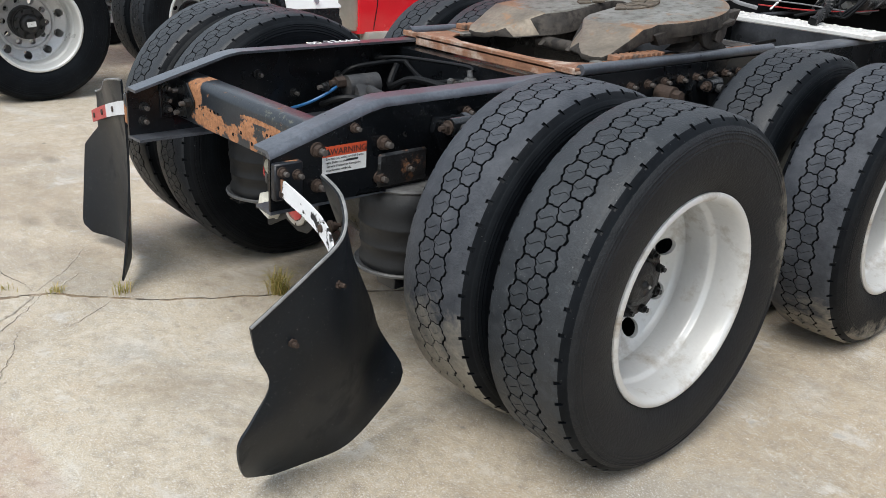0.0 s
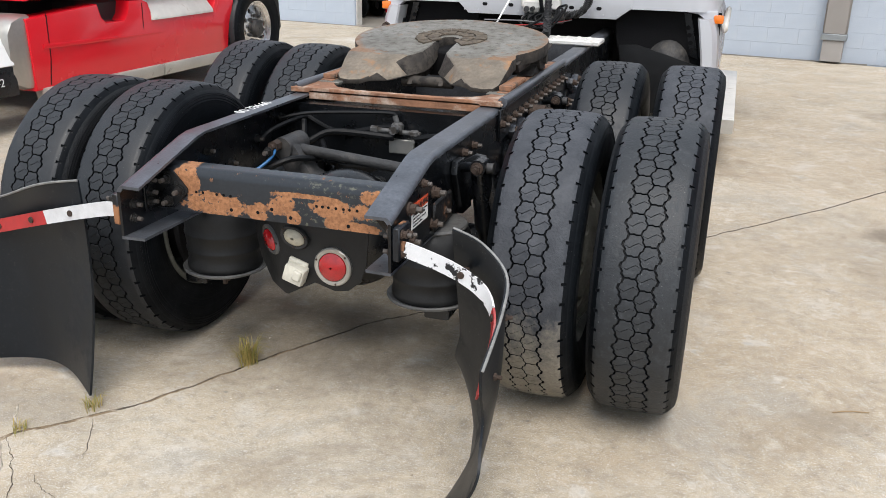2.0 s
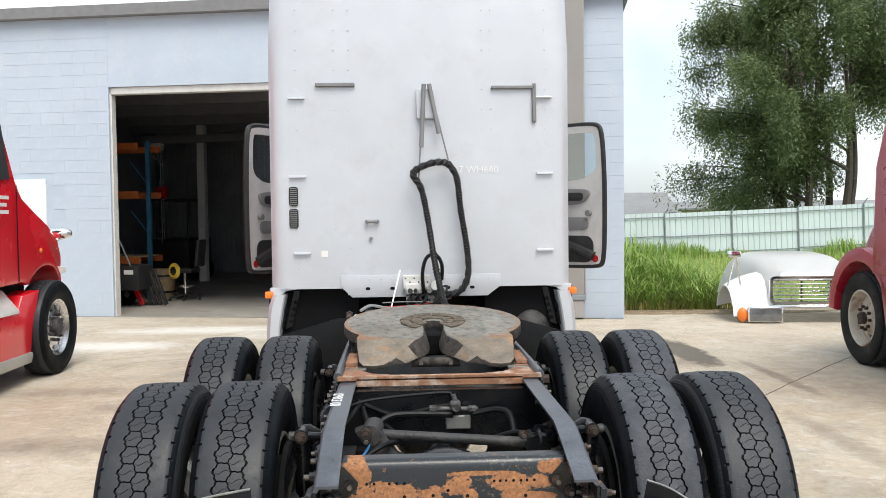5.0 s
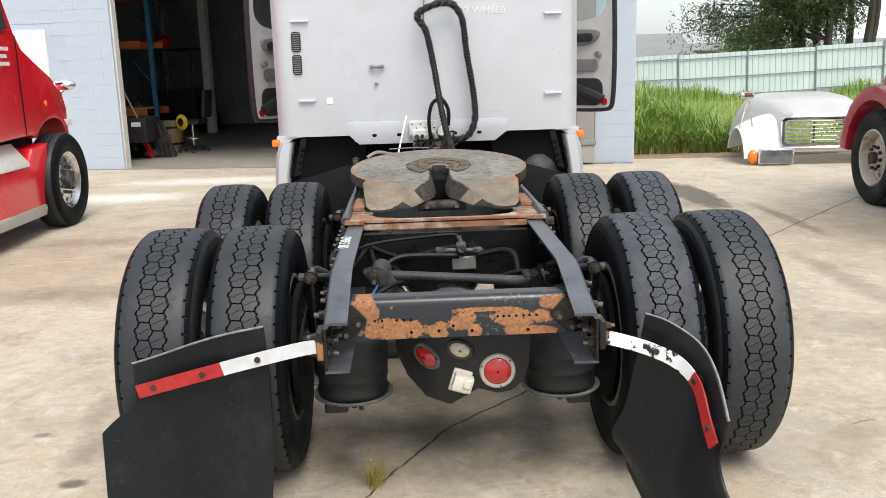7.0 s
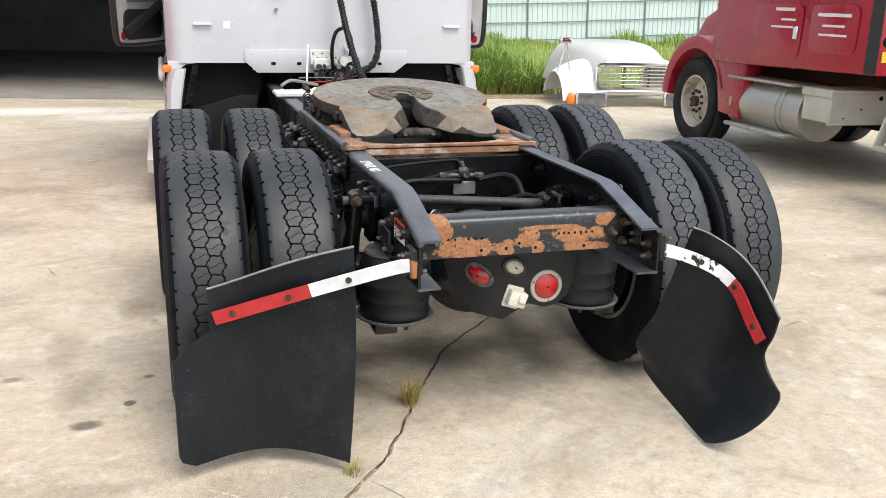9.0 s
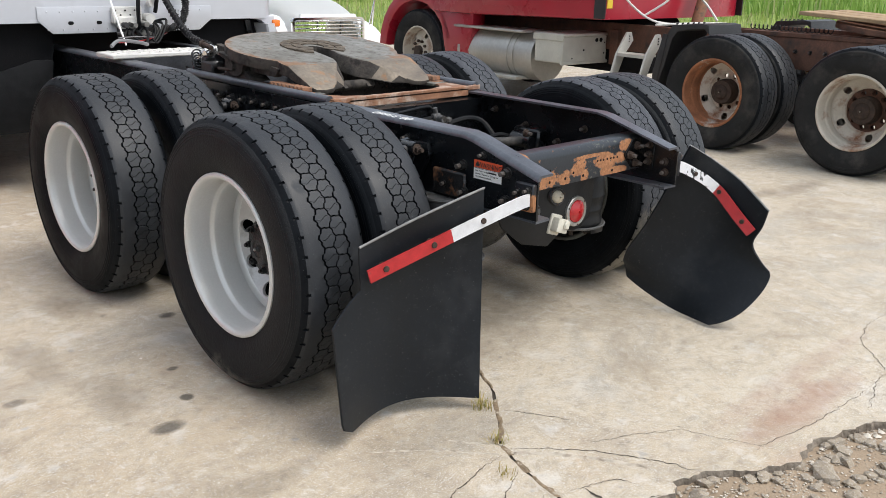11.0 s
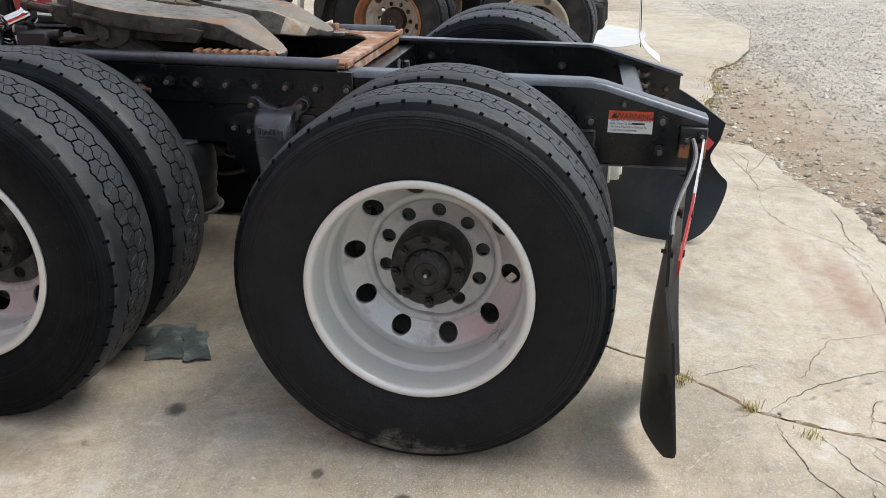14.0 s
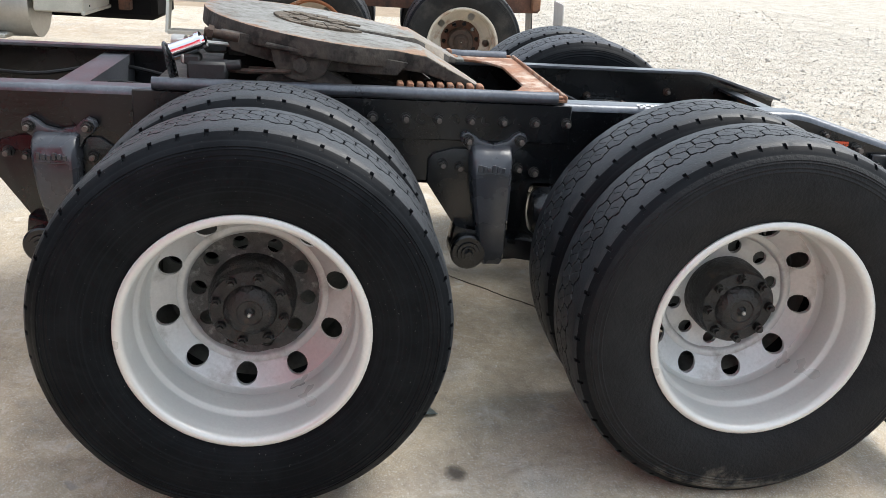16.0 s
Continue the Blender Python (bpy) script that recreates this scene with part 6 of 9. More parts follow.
# front cross members and deck plate
for y in (0.36, 1.95, 2.9):
    bm = bmesh.new()
    slab(bm, [(y - 0.05, 0.66), (y - 0.05, 0.9), (y + 0.05, 0.9), (y + 0.05, 0.88), (y - 0.035, 0.88), (y - 0.035, 0.66)], "x", -0.44, 0.44)
    part("cross_member", bm, m_frame if y < 1 else m_frame_sheen, truck)
bm = bmesh.new()
box(bm, (-0.5, 2.50, 0.935), (0.52, 2.74, 0.962), 0.006)
deck = part("deck_plate", bm, m_white_dirty, truck, "pale perforated step deck plate behind the cab")
for i in range(14):
    for j in range(3):
        bm = bmesh.new()
        rod(bm, (-0.44 + 0.067 * i, 2.54 + 0.08 * j, 0.961), (-0.44 + 0.067 * i, 2.54 + 0.08 * j, 0.968), 0.014, 0.010, seg=6)
        part("grip_stud", bm, m_white_dirty, deck)

# axle housings, differentials, suspension
m_corroded_ring = surface("dusty grey ring", (0.12, 0.12, 0.118), 0.6, 0.2, var=0.3, scale=20, second=(0.05, 0.045, 0.04), amount=0.4, sscale=8)
m_casting = surface("dusty dark casting", (0.035, 0.035, 0.036), 0.55, 0.1, var=0.35, scale=14, bump=0.35, bscale=70, second=(0.11, 0.10, 0.09), amount=0.36, sscale=9, soft=0.12)
for ya in AXLES:
    bm = bmesh.new()
    rod(bm, (-0.70, ya, 0.5), (0.70, ya, 0.5), 0.07, seg=16)
    part("axle_housing", bm, m_frame, truck)
    bm = bmesh.new()
    bmesh.ops.create_uvsphere(bm, u_segments=28, v_segments=16, radius=0.225, matrix=pose(0, ya - 0.06, 0.52) @ Matrix.Diagonal((1.05, 0.75, 1.0, 1)))
    rod(bm, (0, ya + 0.05, 0.55), (0, ya + 0.36, 0.58), 0.12, 0.08, seg=18)
    part("differential", bm, m_frame, truck, "black rounded differential housing")
    for s in (-1, 1):
        xs = s * 0.46
        bm = bmesh.new()
        slab(bm, [(ya + 0.73, 0.47), (ya + 0.55, 0.42), (ya + 0.2, 0.37), (ya - 0.05, 0.36), (ya - 0.40, 0.36), (ya - 0.40, 0.395), (ya - 0.05, 0.43), (ya + 0.2, 0.445), (ya + 0.55, 0.49), (ya + 0.72, 0.53)], "x", xs - 0.045, xs + 0.045, 0.01)
        part("trailing_arm", bm, m_frame, truck)
        bm = bmesh.new()
        slab(bm, [(ya + y, z) for y, z in ((0.718, 0.810), (0.714, 0.828), (0.697, 0.836), (0.677, 0.827), (0.655, 0.808), (0.61, 0.797), (0.565, 0.809), (0.545, 0.829), (0.527, 0.838), (0.508, 0.830), (0.501, 0.812), (0.513, 0.793), (0.537, 0.775), (0.555, 0.74), (0.670, 0.74), (0.688, 0.775), (0.706, 0.791))], "x", s * 0.452, s * 0.488, 0.007)
        hg = part("spring_hanger", bm, m_hanger, truck, "cast dark grey suspension hanger bracket")
        bm = bmesh.new()
        rows = []
        for z, y0, y1, out in ((0.796, 0.548, 0.684, 0.486), (0.780, 0.552, 0.684, 0.524), (0.755, 0.553, 0.684, 0.544), (0.70, 0.552, 0.682, 0.550), (0.62, 0.552, 0.672, 0.552), (0.53, 0.554, 0.655, 0.548), (0.46, 0.553, 0.640, 0.540), (0.42, 0.555, 0.628, 0.530), (0.398, 0.560, 0.622, 0.512)):
            c, hw = (y0 + y1) / 2, (y1 - y0) / 2
            sec = [(-1.0, 0.452), (-1.0, out - 0.02), (-0.94, out - 0.007), (-0.80, out), (-0.3, out - 0.004), (0.3, out - 0.004), (0.80, out), (0.94, out - 0.007), (1.0, out - 0.02), (1.0, 0.452)]
            rows.append([bm.verts.new((s * x, ya + c + q * hw, z)) for q, x in sec])
        for a, b in zip(rows, rows[1:]):
            for k in range(9):
                bm.faces.new((a[k], a[k + 1], b[k + 1], b[k]))
        bm.faces.new(rows[0])
        bm.faces.new(rows[-1][::-1])
        part("hanger_leg", bm, m_hanger, hg)
        bm = bmesh.new()
        for q in range(6):
            box(bm, (s * 0.543, ya + 0.578 + 0.015 * q, 0.722), (s * 0.5505, ya + 0.589 + 0.015 * q, 0.737 + 0.004 * (q % 3)), 0.001)
        box(bm, (s * 0.543, ya + 0.575, 0.712), (s * 0.550, ya + 0.668, 0.7155))
        part("embossed_bars", bm, m_hanger, hg)
        bm = bmesh.new()
        slab(bm, [(ya + y, z) for y, z in ((0.815, 0.735), (0.80, 0.755), (0.735, 0.775), (0.50, 0.775), (0.445, 0.735), (0.44, 0.69), (0.475, 0.655), (0.51, 0.40), (0.63, 0.39), (0.72, 0.52), (0.815, 0.66))], "x", s * 0.4505, s * 0.463, 0.003)
        part("hanger_web", bm, m_frame, truck)
        bm = bmesh.new()
        rod(bm, (s * 0.43, ya + 0.676, 0.448), (s * 0.535, ya + 0.676, 0.448), 0.058, seg=24)
        lathe_rings = ((0.535, 0.058, 0.541, 0.052), (0.530, 0.040, 0.549, 0.036), (0.545, 0.026, 0.556, 0.024))
        for x0, r0, x1, r1 in lathe_rings:
            rod(bm, (s * x0, ya + 0.676, 0.448), (s * x1, ya + 0.676, 0.448), r0, r1, seg=24)
        rod(bm, (s * 0.555, ya + 0.676, 0.448), (s * 0.572, ya + 0.676, 0.448), 0.015, seg=6)
        part("pivot_bush", bm, m_frame, truck, "round black pivot bush of the trailing arm")
        for y, z in ((0.527, 0.813), (0.694, 0.810)):
            bolt(truck, s * 0.488, ya + y, z, s, k=0.9)
        for y, z in ((0.768, 0.724), (0.713, 0.716), (0.521, 0.717), (0.467, 0.705)):
            bolt(truck, s * 0.463, ya + y, z, s, k=0.85)
        # brake chamber behind the axle
        bm = bmesh.new()
        lathe(bm, [(-0.085, 0.01), (-0.085, 0.05), (-0.07, 0.072), (-0.02, 0.084), (-0.008, 0.086), (-0.006, 0.094), (0.008, 0.094), (0.010, 0.086), (0.05, 0.082), (0.075, 0.06), (0.082, 0.01)], 28)
        part("brake_chamber", bm, m_frame, truck, "round black brake chamber", m=pose(s * 0.50, ya + 0.40, 0.58, 0, 0, 90))
        # air spring
        bm = bmesh.new()
        lathe(bm, [(0.0, 0.02), (0.0, 0.128), (0.010, 0.136), (0.028, 0.137), (0.040, 0.131), (0.072, 0.133), (0.076, 0.136), (0.084, 0.1365), (0.088, 0.134), (0.135, 0.1375), (0.139, 0.1405), (0.147, 0.141), (0.151, 0.1385), (0.185, 0.139), (0.215, 0.135), (0.24, 0.126), (0.255, 0.112), (0.255, 0.02)], 40)
        xa = 0.405 if s > 0 else -0.40
        ab = part("air_spring", bm, m_spring, truck, "black rubber suspension air spring", m=pose(xa, ya - 0.29, 0.40, 0, -90, 0))
        bm = bmesh.new()
        lathe(bm, [(0.250, 0.02), (0.250, 0.118), (0.256, 0.121), (0.264, 0.118), (0.266, 0.02)], 36)
        part("top_plate", bm, m_corroded_ring, ab)
        bm = bmesh.new()
        lathe(bm, [(-0.004, 0.05), (-0.006, 0.140), (-0.001, 0.152), (0.006, 0.154), (0.010, 0.150), (0.004, 0.138), (0.002, 0.05)], 40)
        part("bottom_ring", bm, m_corroded_ring, ab)
        bm = bmesh.new()
        rod(bm, (0.262, 0.05, 0.02), (0.305, 0.05, 0.02), 0.008, seg=8)
        part("stud", bm, m_tank, ab)
        bm = bmesh.new()
        rod(bm, (0.0, 0, 0), (-0.04, 0, 0), 0.02, seg=6)
        rod(bm, (-0.04, 0, 0), (-0.065, 0, 0), 0.012, seg=8)
        part("lower_nut", bm, m_bolt, ab)
        for q in (-0.06, 0.06):
            bm = bmesh.new()
            rod(bm, (-0.004, q, q * 0.5), (-0.03, q, q * 0.5), 0.016, seg=6)
            rod(bm, (-0.03, q, q * 0.5), (-0.05, q, q * 0.5), 0.009, seg=8)
            part("lower_nut", bm, m_bolt, ab)
        # shock absorber
        bm = bmesh.new()
        tb, bt = (s * 0.545, ya - 0.20, 0.835), (s * 0.545, ya - 0.06, 0.40)
        rod(bm, tb, Vector(tb).lerp(Vector(bt), 0.52), 0.036, seg=14)
        rod(bm, Vector(tb).lerp(Vector(bt), 0.5), bt, 0.028, seg=12)
        part("shock_absorber", bm, m_frame, truck)
        bm = bmesh.new()
        rod(bm, (s * 0.47, ya - 0.20, 0.835), (s * 0.545, ya - 0.23, 0.85), 0.017, seg=10)
        rod(bm, (s * 0.545, ya - 0.255, 0.85), (s * 0.545, ya - 0.185, 0.85), 0.027, seg=16)
        mount = part("shock_mount", bm, m_frame, truck, "black shock absorber eye with a rusty bolt")
        bm = bmesh.new()
        rod(bm, (s * 0.545, ya - 0.256, 0.85), (s * 0.545, ya - 0.262, 0.85), 0.021, seg=14)
        rod(bm, (s * 0.545, ya - 0.262, 0.85), (s * 0.545, ya - 0.276, 0.85), 0.0145, seg=6)
        rod(bm, (s * 0.545, ya - 0.276, 0.85), (s * 0.545, ya - 0.292, 0.85), 0.008, seg=8)
        part("eye_bolt", bm, m_bolt, mount)
        bm = bmesh.new()
        rod(bm, (s * 0.570, ya - 0.22, 0.845), (s * 0.592, ya - 0.22, 0.845), 0.018, seg=14)
        part("sleeve", bm, m_casting, mount)
        bm = bmesh.new()
        slab(bm, [(s * 0.552, 0.875), (s * 0.575, 0.83), (s * 0.615, 0.70), (s * 0.63, 0.58), (s * 0.60, 0.58), (s * 0.575, 0.70), (s * 0.54, 0.80), (s * 0.50, 0.83), (s * 0.47, 0.815), (s * 0.47, 0.85), (s * 0.52, 0.88)], "y", ya - 0.19, ya - 0.165, 0.005)
        part("slanted_bracket", bm, m_frame, truck, "black slanted bracket arm beside the frame rail")
        bm = bmesh.new()
        slab(bm, [(ya - 0.16, 0.66), (ya - 0.06, 0.66), (ya - 0.16, 0.86), (ya - 0.24, 0.86), (ya - 0.25, 0.82)], "x", s * 0.452, s * 0.475, 0.004)
        part("shock_bracket", bm, m_frame, truck)

# torque rod over the rear axle with its forged arms
bm = bmesh.new()
rod(bm, (-0.27, 0.06, 0.775), (0.36, -0.02, 0.745), 0.021, seg=14)
part("torque_rod", bm, m_casting, truck, "grey steel torque rod across the frame")
bm = bmesh.new()
rod(bm, (-0.30, -0.01, 0.785), (-0.285, 0.12, 0.79), 0.043, seg=14)
slab(bm, [(-0.36, 0.80), (-0.28, 0.825), (-0.245, 0.79), (-0.19, 0.70), (-0.10, 0.66), (-0.08, 0.60), (-0.28, 0.60), (-0.30, 0.70)], "y", 0.0, 0.09, 0.014)
part("torque_arm", bm, m_casting, truck, "forged grey torque rod arm")
bm = bmesh.new()
rod(bm, (-0.315, -0.05, 0.80), (-0.315, -0.01, 0.80), 0.022, seg=6)
rod(bm, (-0.315, -0.07, 0.80), (-0.315, -0.05, 0.80), 0.012, seg=8)
part("arm_nut", bm, m_bolt, truck)
bm = bmesh.new()
rod(bm, (0.36, -0.07, 0.745), (0.36, 0.05, 0.745), 0.04, seg=14)
box(bm, (0.37, -0.09, 0.69), (0.44, 0.07, 0.80), 0.01)
part("torque_mount", bm, m_frame, truck)
for s, y in ((-1, -0.03), (1, 0.0)):
    bolt(truck, s * 0.31, y - 0.06, 0.79, -1, "y", k=0.9)

# hoses and valves inside the frame
m_corroded = surface("corroded grey casting", (0.11, 0.11, 0.11), 0.6, 0.3, var=0.4, scale=40, bump=0.3, second=(0.03, 0.026, 0.022), amount=0.45, sscale=30)
for pts, r in (([(-0.36, 0.3, 0.86), (-0.2, 0.29, 0.80), (0.0, 0.29, 0.835), (0.08, 0.28, 0.84)], 0.010), ([(-0.34, 0.26, 0.84), (-0.3, 0.2, 0.77), (-0.2, 0.24, 0.81), (0.05, 0.27, 0.80)], 0.014),
               ([(0.14, 0.28, 0.80), (0.24, 0.26, 0.82), (0.29, 0.2, 0.81), (0.30, 0.12, 0.74)], 0.014), ([(-0.4, 0.2, 0.86), (-0.28, 0.24, 0.88), (0.0, 0.3, 0.89), (0.05, 0.3, 0.88)], 0.007),
               ([(-0.33, -0.1, 0.72), (-0.24, -0.05, 0.76), (-0.18, 0.1, 0.74), (-0.26, 0.25, 0.78)], 0.012), ([(0.2, 0.15, 0.72), (0.3, 0.1, 0.76), (0.36, 0.05, 0.75), (0.42, 0.0, 0.78)], 0.011),
               ([(-0.42, 0.05, 0.8), (-0.38, 0.1, 0.84), (-0.34, 0.3, 0.85), (-0.3, 0.33, 0.8)], 0.009)):
    bm = bmesh.new()
    tube(bm, spline(pts, 6), r, 8)
    part("air_hose", bm, m_hose, truck)
m_blue_hose = surface("blue nylon air line", (0.02, 0.12, 0.30), 0.4, var=0.1)
bm = bmesh.new()
tube(bm, spline([(-0.40, -0.20, 0.70), (-0.33, -0.15, 0.735), (-0.30, -0.08, 0.775), (-0.33, 0.0, 0.80)], 6), 0.006, 8)
part("air_line", bm, m_blue_hose, truck, "blue nylon air line")
bm = bmesh.new()
box(bm, (0.04, 0.26, 0.815), (0.085, 0.30, 0.86), 0.008)
rod(bm, (0.062, 0.26, 0.838), (0.062, 0.225, 0.838), 0.017)
rod(bm, (-0.05, 0.28, 0.825), (0.16, 0.28, 0.82), 0.010)
rod(bm, (-0.05, 0.28, 0.825), (-0.02, 0.28, 0.825), 0.015, seg=6)
rod(bm, (0.12, 0.28, 0.82), (0.15, 0.28, 0.82), 0.015, seg=6)
rod(bm, (0.06, 0.28, 0.86), (0.052, 0.28, 0.885), 0.011)
part("relay_valve", bm, m_corroded, truck, "corroded grey relay valve")
bm = bmesh.new()
box(bm, (0.02, 0.29, 0.73), (0.13, 0.305, 0.79), 0.004)
part("valve_plate", bm, m_tank, truck)

# lamp panel hanging below the cross member
bm = bmesh.new()
out = [(-0.235, 0.74), (0.27, 0.74), (0.255, 0.56), (0.235, 0.50), (0.19, 0.462), (0.14, 0.455), (0.07, 0.475), (-0.03, 0.42), (-0.12, 0.43), (-0.19, 0.50), (-0.225, 0.60)]
slab(bm, out, "y", -0.505, -0.498, 0.002)
bmesh.ops.bisect_plane(bm, geom=bm.verts[:] + bm.edges[:] + bm.faces[:], plane_co=(-0.04, 0, 0), plane_no=(1, 0, 0))
for v in bm.verts:
    v.co.y += 0.75 * max(0.0, -0.04 - v.co.x)
panel_l = part("lamp_panel", bm, m_spring, truck, "bent black sheet steel lamp panel")


def lamp(x, z, r, lens, bezel, sx=1.0, lean=0.0, label="", y=-0.508, lens_r=0.74, swing=0.0):
    m = pose(x, y, z, 0, 0, swing) @ pose(0, 0, 0, 0, lean, 0) @ Matrix.Diagonal((sx, 1, 1, 1)) @ pose(0, 0, 0, 0, 0, -90)
    bm = bmesh.new()
    lathe(bm, [(-0.004, 0.2 * r), (-0.004, r), (0.006, r), (0.010, r * 0.94), (0.009, r * (lens_r + 0.02)), (0.002, r * lens_r), (0.0, 0.2 * r)], 32)
    o = part("tail_lamp", bm, bezel, truck, label, m=m)
    bm = bmesh.new()
    lathe(bm, [(0.0, 0.004), (0.0, r * lens_r), (0.010, r * (lens_r - 0.02)), (0.019, r * 0.5), (0.022, 0.004)], 28)
    part("lens", bm, lens, o)
    for a in (40, 160, 280):
        bm = bmesh.new()
        bmesh.ops.create_uvsphere(bm, u_segments=8, v_segments=5, radius=0.004, matrix=pose(0.009, 0.90 * r * math.cos(radians(a)), 0.90 * r * math.sin(radians(a))))
        part("screw", bm, m_bolt, o)


lamp(0.14, 0.543, 0.066, m_red_lens, m_tank, label="round red tail lamp with steel bezel")
lamp(-0.112, 0.588, 0.041, m_red_lens, m_corroded_ring, 1.5, 28, "oval red tail lamp in grey grommet", y=-0.452, swing=-36)
lamp(0.005, 0.628, 0.036, m_clear_lens, m_black_plastic, 1.45, 20, "cloudy clear reversing lamp")
bm = bmesh.new()
box(bm, (-0.036, -0.55, -0.03), (0.036, -0.505, 0.03), 0.008, seg=2)
box(bm, (-0.042, -0.515, -0.045), (0.028, -0.5, 0.042), 0.004)
box(bm, (0.0, -0.56, -0.01), (0.03, -0.548, 0.025), 0.004)
part("socket_box", bm, m_beige, truck, "beige plastic socket box hanging askew", m=pose(0.012, 0.0, 0.508, 0, 18, 0))


# ---- mud flaps on their brackets ----
def sheet(name, mat, parent, rows, thick, label=""):
    """A sheet from rows of points, with thickness."""
    bm = bmesh.new()
    g = [[bm.verts.new(p) for p in r] for r in rows]
    for a, b in zip(g, g[1:]):
        for i in range(len(a) - 1):
            bm.faces.new((a[i], a[i + 1], b[i + 1], b[i]))
    bmesh.ops.recalc_face_normals(bm, faces=bm.faces)
    bmesh.ops.solidify(bm, geom=bm.faces[:], thickness=thick)
    return part(name, bm, mat, parent, label)


def bar_along(bm, pts, half, thick, off, lean=0.0):
    """A flat bar standing on edge along a line of points; off pushes it to the rear."""
    rows = []
    for i, p in enumerate(pts):
        d = (pts[min(i + 1, len(pts) - 1)] - pts[max(i - 1, 0)]).normalized()
        back = d.cross(Vector((0, 0, 1))).normalized()
        if back.y > 0 and abs(back.y) > abs(back.x):
            back = -back
        if rows and back.dot(prev) < 0:
            back = -back
        prev = back
        up = back.cross(d).normalized()
        if up.z < 0:
            up = -up
        c = p + back * off
        up = (up + Vector((lean * min(1, i / 8), 0, 0))).normalized()
        rows.append([bm.verts.new(q) for q in (c + up * half, c - up * half, c - up * half + back * thick, c + up * half + back * thick)])
    for a, b in zip(rows, rows[1:]):
        for k in range(4):
            bm.faces.new((a[k], a[(k + 1) % 4], b[(k + 1) % 4], b[k]))
    bm.faces.new(rows[0][::-1])
    bm.faces.new(rows[-1])
    return bm


def flap_bracket(line, cuts, holes, parent_label, white=m_white_refl):
    pts = spline(line, 10)
    n = len(pts)
    ends = [0] + [int(c * (n - 1)) for c in cuts] + [n - 1]
    first = None
    for i, (mat, nm) in enumerate(((m_rust, "flap_bracket"), (white, "white_tape"), (m_red_refl, "red_tape"))):
        bm = bmesh.new()
        bar_along(bm, pts[ends[i]:ends[i + 1] + 1], 0.023, 0.006, 0.014, 0.32 * (i == 2 and white is m_scratched))
        o = part(nm, bm, mat, first or truck, parent_label if first is None else "")
        first = first or o
    for h in holes:
        k = int(h * (n - 1))
        d = (pts[min(k + 1, n - 1)] - pts[k - 1]).normalized()
        back = d.cross(Vector((0, 0, 1))).normalized()
        if back.y > 0.3:
            back = -back
        bm = bmesh.new()
        rod(bm, pts[k] + back * 0.015, pts[k] + back * 0.0245, 0.012, 0.010, seg=12)
        part("flap_screw", bm, m_bolt, first)
        bm = bmesh.new()
        rod(bm, pts[k] - back * 0.004, pts[k] - back * 0.011, 0.016, seg=12)
        rod(bm, pts[k] - back * 0.010, pts[k] - back * 0.022, 0.011, seg=6)
        rod(bm, pts[k] - back * 0.021, pts[k] - back * 0.036, 0.006, seg=8)
        part("flap_nut", bm, m_bolt, first)
    return first


# left flap: hangs nearly flat, its outer top corner cut away
L_LINE = [(-0.455, -0.755, 0.745), (-0.51, -0.752, 0.742), (-0.69, -0.721, 0.695), (-0.865, -0.69, 0.645), (-1.04, -0.655, 0.592), (-1.10, -0.643, 0.574)]
flap_bracket(L_LINE, (0.13, 0.52), (0.385, 0.60, 0.80), "rusty flat mud flap bracket with white and red tape")


def left_flap(u, v):
    """u from the inner edge outward, v from the top edge down; gives a point."""
    top = Vector((-0.652, -0.719, 0.806)).lerp(Vector((-1.245, -0.626, 0.646)), u)
    bot = Vector((-0.68, -0.762, 0.042)).lerp(Vector((-1.235, -0.700, 0.06)), u)
    bot.z += 0.02 * math.sin(math.pi * min(1, u * 1.15)) * (1 - u) ** 0.5
    p = top.lerp(bot, v)
    p.y += 0.105 * math.sin(math.pi * u) * v ** 0.8
    p.y -= 0.016 * math.sin(2.2 * math.pi * u) * max(0.0, 1 - v / 0.22)
    p.z += 0.012 * math.sin(2 * math.pi * u) * max(0.0, 1 - v / 0.2)
    p.y += 0.018 * math.sin(math.pi * v) * (1 - u)
    p.x -= 0.03 * math.sin(math.pi * v) * (1 - u) * -0.6
    return p


rows = []
for j in range(25):
    v = j / 24
    row = []
    for i in range(25):
        u = i / 24
        # the outer edge steps out below the notch
        wide = 0.79 if v < 0.25 else 0.79 + 0.21 * min(1, (v - 0.25) / 0.12) ** 0.8
        if v > 0.93:
            wide -= 0.09 * ((v - 0.93) / 0.07) ** 2
        row.append(left_flap(u * wide, v))
    rows.append(row)
flap = sheet("mud_flap", m_flap, truck, rows, 0.008, "stiff black rubber mud flap with a notched outer edge")
bm = bmesh.new()
tube(bm, rows[0], 0.0042, 6)
part("worn_edge", bm, m_worn_edge, flap)

# right flap: torn round and twisted to the rear by its bent bracket
R_LINE = [(0.455, -0.745, 0.738), (0.50, -0.75, 0.732), (0.638, -0.740, 0.683), (0.735, -0.765, 0.635), (0.782, -0.83, 0.578), (0.785, -0.934, 0.487), (0.787, -0.99, 0.44)]
flap_bracket(R_LINE, (0.14, 0.60), (0.36, 0.64, 0.86), "bent flat mud flap bracket with scratched white and red tape", m_scratched)


